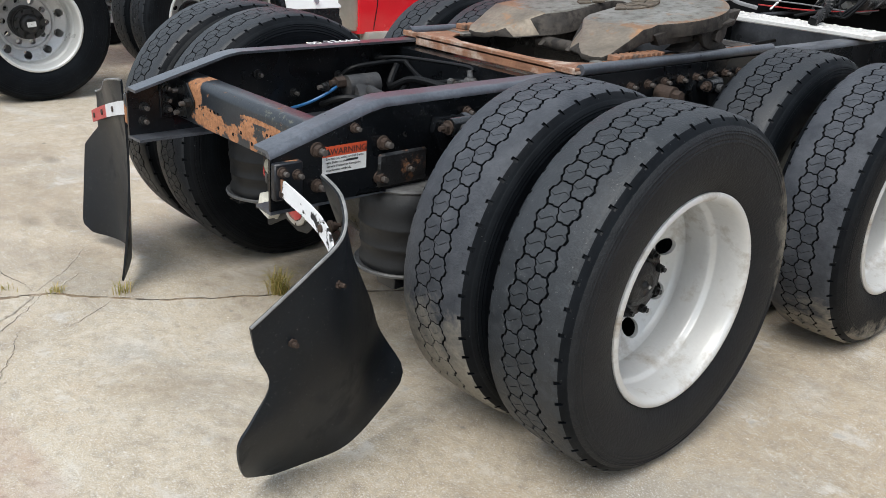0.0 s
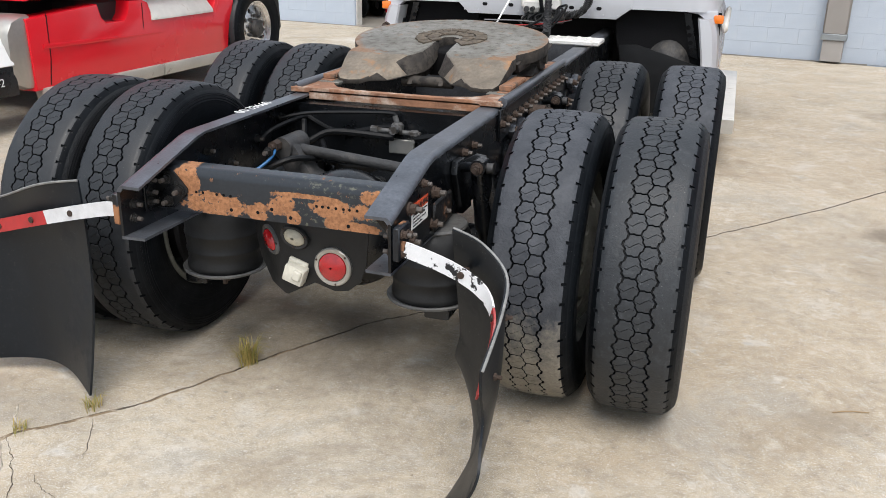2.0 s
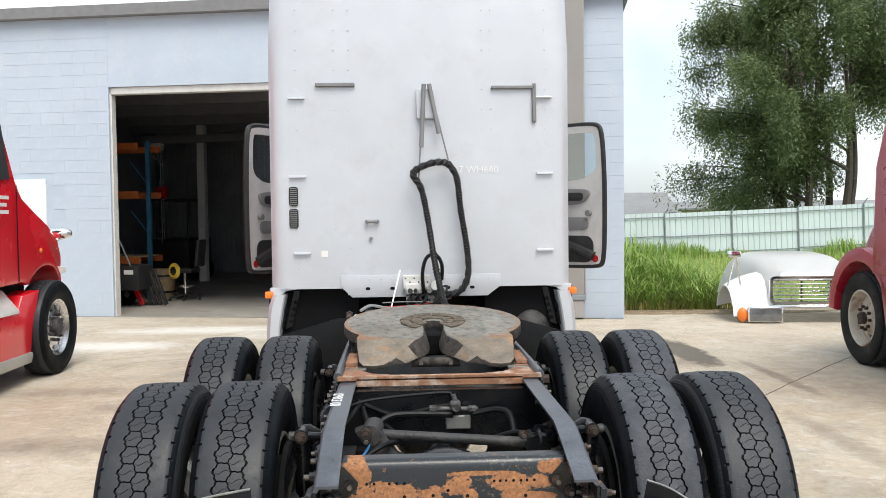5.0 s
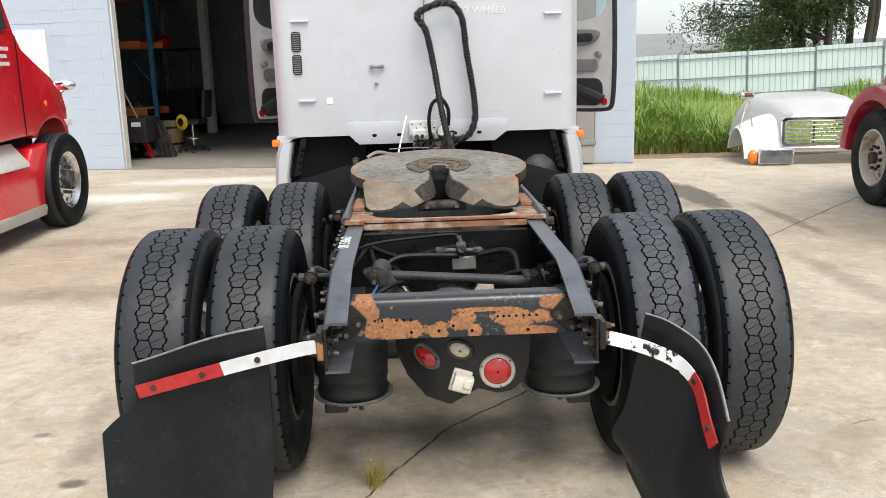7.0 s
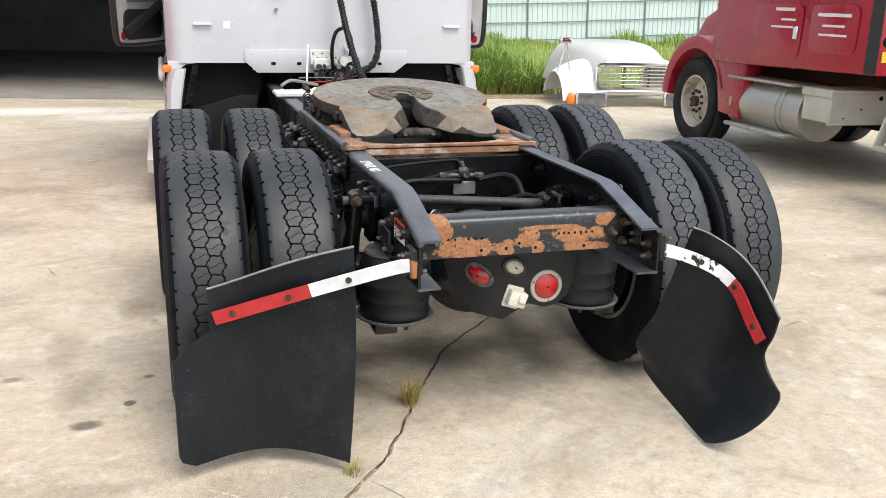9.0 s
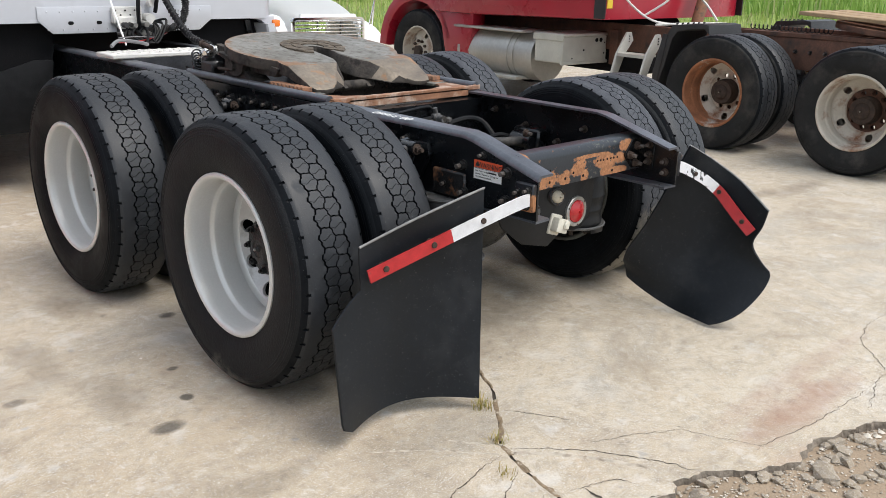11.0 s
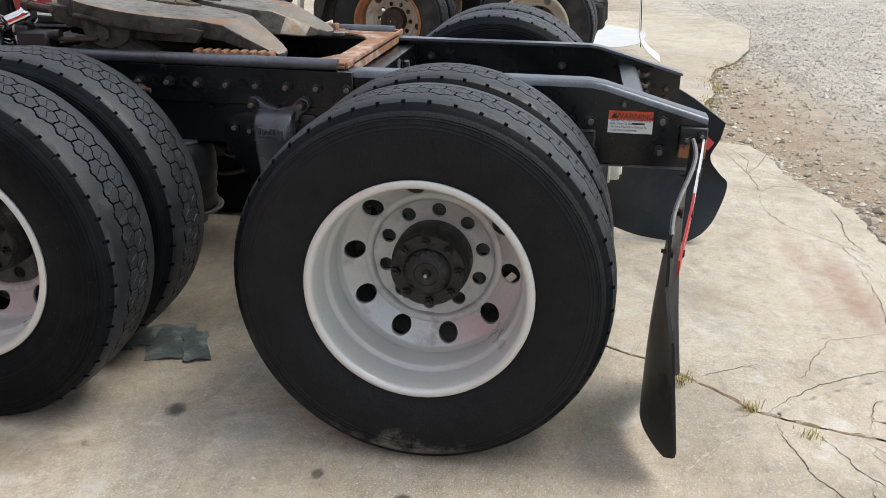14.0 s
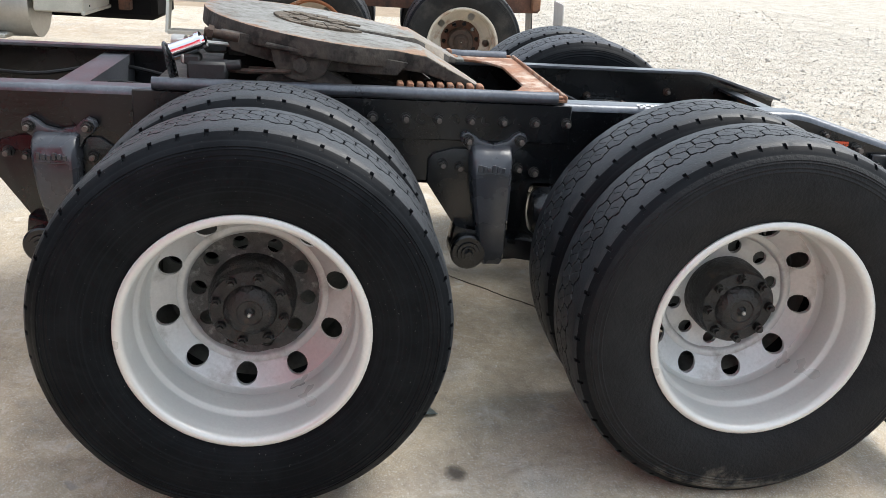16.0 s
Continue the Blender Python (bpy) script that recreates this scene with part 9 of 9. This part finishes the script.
# maroon conventional truck with rusty bare frame
mar = thing("maroon_truck", (5.527, -0.043, 0), "faded maroon truck tractor with rusty bare frame", "truck", rz=-3.45)
for y, rim_l in ((0.0, RIM_CREAM), (1.28, RIM_RUST)):
    for s in (-1, 1):
        w = wheel(mar, s * 1.09, y, 0.5, s, rim_l, hub=False, tyre=TYRE_DUSTY, turn=21 + 8 * y, label="rusty dual wheel with dusty tyre")
        h = new("hub", HUB_RUST)
        h.parent = w
        wheel(mar, s * 0.75, y, 0.5, -s, RIM_CREAM, hub=False, tyre=TYRE_DUSTY, turn=3)
for s in (-1, 1):
    w = wheel(mar, s * 0.98, 5.6, 0.5, s, RIM_CREAM, hub=False, tyre=TYRE_DUSTY, turn=5, label="cream steel steer wheel with rusty nuts")
    bm = bmesh.new()
    annulus(bm, 0.05, 0.255, [(0.195 * math.cos(2 * math.pi * i / 5), 0.195 * math.sin(2 * math.pi * i / 5)) for i in range(5)], 0.032, 14, lambda r: 0.10 - 0.09 * (r / 0.255) ** 2, 0.014)
    part("wheel_disc", bm, m_rim_cream, w)
    bm = bmesh.new()
    rod(bm, (0.05, 0, 0), (0.14, 0, 0), 0.07, 0.06, seg=16)
    part("hub", bm, m_bolt, w)
    for k in range(10):
        a = 2 * math.pi * k / 10
        bm = bmesh.new()
        rod(bm, (0.08, 0.12 * math.cos(a), 0.12 * math.sin(a)), (0.11, 0.12 * math.cos(a), 0.12 * math.sin(a)), 0.018, seg=6)
        part("wheel_nut", bm, m_bolt, w)
    bm = bmesh.new()
    slab(bm, [(-0.75, 0.72), (-0.75, 0.9), (-0.4, 0.98), (6.3, 0.98), (6.3, 0.7), (-0.3, 0.7)], "x", s * 0.36, s * 0.44, 0.006)
    part("frame_rail", bm, m_rust_dark, mar, "rusty brown frame rail")
    bm = bmesh.new()
    box(bm, (s * 0.40, -0.2, 0.98), (s * 0.45, 1.6, 1.02), 0.004)
    part("slide_rack", bm, m_rust_dark, mar)
    for k in range(14):
        bolt(mar, s * 0.44, -0.3 + 0.14 * k, 0.86, s, k=0.9)
    # body sides
    bm = bmesh.new()
    rod(bm, (s * 0.86, 3.60, 0.60), (s * 0.86, 4.90, 0.60), 0.275, seg=40)
    tk = part("fuel_tank", bm, m_tank, mar, "dull aluminium cylindrical fuel tank")
    for y in (3.90, 3.99, 4.78):
        bm = bmesh.new()
        lathe(bm, [(-0.02, 0.27), (-0.02, 0.284), (0.02, 0.284), (0.02, 0.27)], 40)
        part("tank_strap", bm, m_tank, tk, m=pose(s * 0.86, y, 0.60, 0, 0, 90))
    bm = bmesh.new()
    box(bm, (s * 0.86, 3.73, 0.845), (s * 1.16, 4.87, 0.875), 0.01)
    part("upper_step", bm, m_box_grey, mar, "weathered aluminium step")
    bm = bmesh.new()
    box(bm, (s * 0.95, 3.8, 0.335), (s * 1.15, 4.86, 0.375), 0.01)
    part("lower_step", bm, m_box_grey, mar)
    bm = bmesh.new()
    box(bm, (s * 0.42, 3.15, 0.57), (s * 1.13, 3.56, 0.85), 0.012)
    bx = part("battery_box", bm, m_cream_box, mar, "weathered cream grey steel battery box")
    bm = bmesh.new()
    box(bm, (s * 0.40, 3.135, 0.845), (s * 1.145, 3.575, 0.875), 0.01)
    box(bm, (s * 1.127, 3.135, 0.80), (s * 1.145, 3.575, 0.86), 0.006)
    part("lid", bm, m_cream_box, bx)
    bm = bmesh.new()
    box(bm, (s * 0.40, 3.142, 0.555), (s * 1.14, 3.17, 0.585), 0.006)
    part("bottom_flange", bm, m_cream_box, bx)
    for x, z, r0 in ((0.60, 0.80, 0.022), (0.53, 0.80, 0.024), (0.80, 0.70, 0.010), (0.47, 0.66, 0.008), (0.47, 0.77, 0.008), (0.98, 0.62, 0.008)):
        bm = bmesh.new()
        rod(bm, (s * x, 3.15, z), (s * x, 3.1455, z), r0)
        part("hole", bm, m_dark, bx)
    bm = bmesh.new()
    box(bm, (s * 0.40, 2.95, 0.55), (s * 0.50, 3.05, 0.92), 0.006)
    part("box_hanger", bm, m_rust_dark, mar)
    # catwalk ladder: two plates leaning outwards, gusseted treads between them
    lad = None
    for yy in (2.47, 2.12):
        bm = bmesh.new()
        slab(bm, [(s * 0.90, 0.94), (s * 0.96, 0.94), (s * 1.10, 0.74), (s * 1.19, 0.46), (s * 1.10, 0.46), (s * 0.98, 0.72), (s * 0.86, 0.86)], "y", yy - 0.012, yy + 0.012, 0.003)
        if lad is None:
            lad = part("side_ladder", bm, m_box_grey, mar, "grey steel catwalk ladder with gusseted treads")
        else:
            part("stringer", bm, m_box_grey, lad)
        for k in range(3):
            bm = bmesh.new()
            rod(bm, (s * 0.93, yy - 0.018, 0.90 - 0.025 * k), (s * 0.93, yy - 0.012, 0.90 - 0.025 * k), 0.007, seg=8)
            part("hole", bm, m_dark, lad)
    for x, z in ((1.02, 0.745), (1.12, 0.48)):
        bm = bmesh.new()
        slab(bm, [(s * (x - 0.11), z), (s * (x + 0.08), z), (s * (x + 0.08), z - 0.03), (s * (x + 0.065), z - 0.02), (s * (x - 0.11), z - 0.02)], "y", 2.13, 2.46, 0.003)
        part("tread", bm, m_box_grey, lad)
    bm = bmesh.new()
    slab(bm, [(1.40, 0.99), (1.42, 1.075), (1.50, 1.085), (1.80, 1.055), (1.85, 0.97), (1.90, 0.72), (1.96, 0.47), (1.92, 0.46), (1.85, 0.68), (1.79, 0.93), (1.74, 1.0), (1.60, 1.03), (1.46, 1.04)], "x", s * 0.64, s * 1.16, 0.006)
    qf = part("quarter_fender", bm, m_black_plastic, mar, "dark grey quarter fender")
    bm = bmesh.new()
    slab(bm, [(1.84, 0.97), (1.89, 0.97), (1.97, 0.62), (1.97, 0.47), (1.92, 0.47)], "x", s * 1.15, s * 1.165, 0.003)
    part("fender_edge", bm, m_black_plastic, qf)
    for k in range(6):
        bm = bmesh.new()
        rod(bm, (s * (0.70 + 0.085 * k), 1.77, 1.062), (s * (0.70 + 0.085 * k), 1.775, 1.072), 0.012, seg=8)
        part("rivet", bm, m_frame, qf)
# cab shell, sleeper, hood
bm = bmesh.new()
body_from_profile(bm, [(2.62, 1.05), (2.62, 3.2), (2.8, 3.4), (4.7, 3.3), (5.15, 2.1), (5.2, 1.0), (4.55, 1.0)], -1.20, 1.20, 0.05, 0.03, 1.9)
mb = part("body", bm, m_maroon, mar, "faded maroon sleeper cab")
bm = bmesh.new()
body_from_profile(bm, [(5.1, 0.8), (5.1, 1.85), (5.8, 1.66), (6.25, 1.46), (6.42, 1.25), (6.45, 0.75)], -0.72, 0.72, 0.12)
part("hood", bm, m_maroon, mar)
for s in (-1, 1):
    bm = bmesh.new()
    pts = arch(5.62, 0.5, 0.60, 2, 168, 12) + arch(5.62, 0.5, 0.76, 166, 2, 12)
    slab(bm, pts, "x", s * 0.60, s * 1.14, 0.05)
    part("fender", bm, m_maroon, mar, "flared maroon front fender")
    bm = bmesh.new()
    slab(bm, [(4.55, 1.02), (5.15, 1.02), (5.1, 0.75), (5.02, 0.45), (4.62, 0.42), (4.55, 0.9)], "x", s * 0.95, s * 1.14, 0.04)
    part("cowl_panel", bm, m_maroon, mar)
    bm = bmesh.new()
    slab(bm, rounded(3.62, 1.12, 4.4, 1.62, 0.08), "x", s * 1.20, s * 1.206, 0.004)
    slab(bm, rounded(2.85, 1.2, 3.5, 1.62, 0.08), "x", s * 1.20, s * 1.206, 0.004)
    part("door_panel", bm, m_maroon, mb)
    for y0, y1, z in ((3.75, 4.05, 1.56), (3.72, 3.95, 1.47), (3.75, 4.1, 1.40), (2.95, 3.4, 1.52), (3.02, 3.32, 1.43), (2.98, 3.36, 1.35)):
        bm = bmesh.new()
        box(bm, (s * 1.206, y0, z), (s * 1.209, y1, z + 0.03 if z > 1.5 else z + 0.02))
        part("door_lettering", bm, m_label, mb)
    bm = bmesh.new()
    box(bm, (s * 1.195, 2.56, 1.06), (s * 1.215, 2.70, 3.0), 0.004)
    part("edge_trim", bm, m_black_plastic, mb)
    bm = bmesh.new()
    box(bm, (s * 1.205, 3.66, 1.3), (s * 1.225, 3.72, 1.42), 0.006)
    part("door_latch", bm, m_chrome, mb)
    bm = bmesh.new()
    tube(bm, spline([(s * 1.02, 5.15, 1.15), (s * 1.10, 5.1, 1.05), (s * 1.12, 5.06, 0.92)], 4), 0.02, 6)
    part("hood_latch", bm, m_black_plastic, mar)
for x in (-0.69, -0.25, 0.69):
    bm = bmesh.new()
    rod(bm, (x, 2.622, 1.45), (x, 2.60, 1.45), 0.066, 0.06, seg=20)
    lp = part("round_lamp", bm, m_rim_cream, mb)
    bm = bmesh.new()
    rod(bm, (x, 2.602, 1.45), (x, 2.592, 1.45), 0.048, 0.04, seg=18)
    part("lens", bm, m_clear_lens, lp)
bm = bmesh.new()
tube(bm, spline([(0.10, 2.42, 0.80), (0.16, 2.44, 0.98), (0.34, 2.46, 1.5), (0.52, 2.48, 2.1), (0.62, 2.5, 3.4)], 5), 0.062, 14)
part("exhaust_pipe", bm, m_rust, mar, "rust brown exhaust stack")
bm = bmesh.new()
box(bm, (0.46, 2.36, 1.40), (0.72, 2.58, 2.1), 0.02)
part("stack_guard", bm, m_beige, mar)
for x, z, r in ((-1.08, 1.33, 0.045), (-0.5, 1.72, 0.05), (0.12, 1.30, 0.02), (-0.95, 1.62, 0.018)):
    bm = bmesh.new()
    rod(bm, (x, 2.622, z), (x, 2.614, z), r, seg=10)
    part("back_hole", bm, m_dark, mb)
bm = bmesh.new()
box(bm, (-1.12, 2.612, 1.16), (-1.04, 2.619, 1.25))
part("yellow_sticker", bm, m_yellow, mb)
for pts in ([(-1.15, 2.55, 1.55), (-1.1, 2.45, 1.3), (-0.8, 2.3, 1.06), (-0.4, 2.1, 1.02), (-0.1, 2.1, 1.02)], [(-0.62, 2.55, 1.08), (-0.48, 2.4, 1.22), (-0.38, 2.35, 1.32), (-0.2, 2.3, 1.33), (0.0, 2.25, 1.22), (0.02, 2.1, 1.05)], [(-0.8, 2.25, 1.02), (-0.3, 2.15, 1.03), (0.0, 2.2, 1.02), (0.2, 2.1, 1.02)]):
    bm = bmesh.new()
    tube(bm, spline(pts, 6), 0.012, 6)
    part("air_hose", bm, m_white_dirty, mar)
part("fifth_wheel", coupling_mesh(bmesh.new(), 1.06, 1.11), [m_rust, m_rust_dark, m_rust], mar, "rusty coupling plate", m=pose(0, 0.5, 0.0, 6, 0, 0))
for k in range(3):
    bm = bmesh.new()
    box(bm, (-0.42 + 0.28 * k, -0.1, 1.13), (-0.16 + 0.28 * k, 1.0, 1.165), 0.006, m=pose(0, 0.05, 0.0, 3, 0, 4 - 3 * k))
    part("plank", bm, m_wood, mar, "weathered plank lying on the coupling")
bm = bmesh.new()
tube(bm, [(-0.05 + 0.022 * math.cos(a), 1.68 - 0.0070 * a, 1.03 + 0.022 * math.sin(a)) for a in (0.55 * k for k in range(220))], 0.005, 5)
part("coiled_line", bm, m_hose, mar, "black coiled air line lying along the frame")
for y in (0.0, 1.28):
    bm = bmesh.new()
    rod(bm, (-0.9, y, 0.5), (0.9, y, 0.5), 0.08)
    part("axle", bm, m_frame, mar)
    bm = bmesh.new()
    bmesh.ops.create_uvsphere(bm, u_segments=18, v_segments=10, radius=0.22, matrix=pose(0, y, 0.52))
    part("differential", bm, m_frame, mar)
bm = bmesh.new()
box(bm, (-0.36, 2.75, 0.45), (0.36, 6.3, 1.04), 0.05)
part("underbody", bm, m_dark, mar)
sheet("mud_flap", m_white_dirty, mar, [[(-0.66 - 0.44 * i / 6, -0.86 - 0.03 * (j / 8) - 0.02 * max(0, j - 5) ** 2, 0.86 - 0.075 * j) for i in range(7)] for j in range(9)], 0.008, "pale hanging mud flap with curled foot")
sheet("mud_flap", m_flap, mar, [[(0.66 + 0.44 * i / 6, -0.86 - 0.05 * (j / 8), 0.86 - 0.09 * j) for i in range(7)] for j in range(9)], 0.008, "black hanging mud flap")
bm = bmesh.new()
box(bm, (-0.5, -0.76, 0.74), (0.5, -0.68, 0.9), 0.01)
part("end_beam", bm, m_rust, mar)
for x in (-0.3, 0.3):
    bm = bmesh.new()
    lathe(bm, [(0.0, 0.02), (0.0, 0.12), (0.03, 0.14), (0.2, 0.13), (0.23, 0.1), (0.23, 0.02)], 20)
    part("air_spring", bm, m_spring, mar, m=pose(x, -0.42, 0.42, 0, -90, 0))

# white hood standing on the ground
hood = thing("truck_hood", (5.93, 9.05, 0), "loose white truck hood with chrome grille standing on the ground", "truck hood", rz=-7)
bm = bmesh.new()
rows = []
for j in range(13):
    v = j / 12
    y = 0.0 + 1.7 * v
    w = 0.70 + 0.30 * v ** 0.7
    top = 0.72 + 0.22 * math.sin(min(1, v * 1.6) * math.pi / 2) + 0.04 * v
    row = []
    for i in range(29):
        a = -1 + 2 * i / 28
        row.append(bm.verts.new((w * math.copysign(abs(a) ** 0.8, a), y + 0.10 * abs(a) ** 3, top - (top - 0.30) * abs(a) ** 5.0)))
    rows.append(row)
for a, b in zip(rows, rows[1:]):
    for i in range(28):
        bm.faces.new((a[i], a[i + 1], b[i + 1], b[i]))
bmesh.ops.solidify(bm, geom=bm.faces[:], thickness=0.02)
part("shell", bm, m_white, hood)
for s in (-1, 1):
    bm = bmesh.new()
    rows = []
    for j in range(11):
        th = radians(12 + 150 * j / 10)
        row = []
        for i in range(9):
            u = i / 8
            rr = 0.66 - 0.10 * u ** 3
            row.append(bm.verts.new((s * (0.60 + 0.56 * u), 0.62 - rr * math.cos(th), -0.02 + (rr + 0.06 * (1 - u)) * math.sin(th) * (0.95 + 0.1 * (1 - u)))))
        rows.append(row)
    for a, b in zip(rows, rows[1:]):
        for i in range(8):
            bm.faces.new((a[i], a[i + 1], b[i + 1], b[i]))
    bmesh.ops.recalc_face_normals(bm, faces=bm.faces)
    bmesh.ops.solidify(bm, geom=bm.faces[:], thickness=0.02)
    part("fender", bm, m_white, hood, "rounded white fender with wheel opening")
    bm = bmesh.new()
    box(bm, (s * 0.50, -0.10, 0.03), (s * 0.97, 0.02, 0.23), 0.03, seg=2)
    part("headlamp", bm, m_head_lens, hood, "clear rectangular headlamp")
    bm = bmesh.new()
    box(bm, (s * 0.48, -0.085, 0.015), (s * 0.99, 0.0, 0.25), 0.02)
    part("headlamp_bezel", bm, m_chrome, hood)
    bm = bmesh.new()
    bmesh.ops.create_uvsphere(bm, u_segments=14, v_segments=8, radius=0.1, matrix=pose(s * 1.045, 0.02, 0.12) @ Matrix.Diagonal((0.75, 0.8, 1.1, 1)))
    part("turn_lamp", bm, m_amber, hood)
    bm = bmesh.new()
    rod(bm, (s * 0.98, 0.35, 0.5), (s * 1.08, 0.3, 1.0), 0.014)
    rod(bm, (s * 1.14, 0.5, 0.5), (s * 1.08, 0.32, 0.98), 0.012)
    box(bm, (s * 1.0, 0.25, 0.96), (s * 1.2, 0.37, 1.06), 0.03, seg=2)
    part("fender_mirror", bm, m_chrome, hood, "chrome fender mirror on a tripod")
bm = bmesh.new()
out = rounded(-0.66, 0.28, 0.66, 0.69, 0.07)
inn = rounded(-0.62, 0.315, 0.62, 0.655, 0.05)
es = []
for pts in (out, inn):
    vs = [bm.verts.new((x, -0.03, z)) for x, z in pts]
    es += [bm.edges.new((vs[i], vs[(i + 1) % len(vs)])) for i in range(len(vs))]
g = bmesh.ops.triangle_fill(bm, use_beauty=True, use_dissolve=False, edges=es)
ext = bmesh.ops.extrude_face_region(bm, geom=[q for q in g["geom"] if isinstance(q, bmesh.types.BMFace)])
for q in ext["geom"]:
    if isinstance(q, bmesh.types.BMVert):
        q.co.y += 0.06
part("grille_frame", bm, m_chrome, hood)
for k in range(6):
    bm = bmesh.new()
    box(bm, (-0.62, -0.035, 0.345 + 0.055 * k), (0.62, -0.01, 0.367 + 0.055 * k), 0.005)
    part("grille_slat", bm, m_chrome, hood)
for x in (-0.2, 0.22):
    bm = bmesh.new()
    box(bm, (x - 0.012, -0.005, 0.3), (x + 0.012, 0.01, 0.69))
    part("grille_bar", bm, m_black_plastic, hood)
bm = bmesh.new()
box(bm, (-0.66, -0.06, 0.19), (0.66, 0.04, 0.27), 0.02)
part("lower_lip", bm, m_chrome, hood)
bm = bmesh.new()
slab(bm, [(-0.55, 0.62), (-0.5, 0.74), (0.5, 0.74), (0.55, 0.62)], "y", -0.01, 0.05, 0.01)
part("nose_band", bm, m_white, hood)

# ---- small things ----
tarp = thing("torn_plastic", (-0.70, 0.97, 0), "torn scraps of green grey plastic lying behind the wheel", "litter", rz=18)
r = random.Random(4)
for k, (x, y, w, d, a) in enumerate(((0, 0, 0.26, 0.15, 0), (-0.05, -0.09, 0.22, 0.09, 7), (0.04, 0.09, 0.15, 0.08, -9), (-0.02, 0.16, 0.11, 0.06, 12))):
    o = sheet("scrap", m_tarp, tarp, [[(w * (i / 6 - 0.5) + r.uniform(-0.008, 0.008), d * (j / 4 - 0.5) + r.uniform(-0.008, 0.008), 0.003 + 0.018 * abs(noise.noise(Vector((i * 0.7 + k, j * 0.7, 2))))) for i in range(7)] for j in range(5)], 0.0015)
    o.matrix_basis = pose(x, y, 0.003 * k, 0, 0, a)
for k, (x, y, a) in enumerate(((1.84, 0.1, 20), (2.9, 1.6, 70), (-1.9, 1.9, 110), (-2.6, 0.5, 40))):
    t = thing("twig", (x, y, 0), "short dry twig lying on the concrete", "twig", "twigs on the yard", rz=a)
    bm = bmesh.new()
    tube(bm, spline([(-0.06, 0, 0.003), (0.0, 0.006, 0.004), (0.07, -0.003, 0.003)], 4), 0.0022, 5)
    part("stem", bm, m_wood, t)
# the bright sky's reflection is painted in as a pale base
m_water = surface("puddle water with sky glare in its colour", (0.46, 0.44, 0.40), 0.12, var=0.1, scale=2, bump=0.0)
pud = thing("puddle", (8.1, -0.8, 0.0), "shallow puddle on the concrete, sky glare in its pale colour", "puddle", kind="structure")
bm = bmesh.new()
slab(bm, [(1.05 * math.cos(a) * (1 + 0.12 * math.sin(3 * a)), 0.40 * math.sin(a) * (1 + 0.15 * math.cos(2 * a + 1))) for a in (2 * math.pi * k / 40 for k in range(40))], "z", -0.002, 0.005)
part("water", bm, m_water, pud)

# ---- wall blocks ----
BL, BH = 0.406, 0.203
bm = bmesh.new()
box(bm, (0.0003, 0.0, 0.0011), (BL - 0.0003, 0.03, BH - 0.0011), 0.0006)
BLOCK = finish(bm, "wall_block", m_block)
bm = bmesh.new()
box(bm, (0.0003, 0.0, 0.0011), (BL / 2 - 0.0003, 0.03, BH - 0.0011), 0.0006)
HALF = finish(bm, "wall_half_block", m_block)
near, rest = 0, bmesh.new()


def lay(x, z, w):
    """One block of the wall face, or a block's worth in the joined part higher up and further away."""
    global near
    if near < 300 and z < 3.4 and (-4.6 < x < 9):
        o = new("wall_block", BLOCK if w > 0.3 else HALF)
        o.parent = shop
        o.matrix_basis = pose(x, 0.006, z)
        near += 1
    else:
        box(rest, (x + 0.0005, 0.006, z + 0.0016), (x + w - 0.0005, 0.03, z + BH - 0.0016))


for k in range(24):
    z = 0.0 + BH * k
    off = BL / 2 * (k % 2)
    x = -BL if not off else -BL / 2
    if off:
        lay(x, z, BL / 2)
        x -= BL
    while x > -8.9:
        if not (-2.75 < x < -1.1 and 0.85 < z < 2.25):
            lay(x, z, BL)
        x -= BL
    x = BAY_W
    if off:
        lay(x, z, BL / 2)
        x += BL / 2
    while x < WALL_R - BL + 0.02:
        lay(x, z, BL)
        x += BL
    if x < WALL_R - 0.15:
        lay(x, z, BL / 2)
tagged(part("wall_blocks", rest, m_block, shop, smooth=False), kind="stuff")
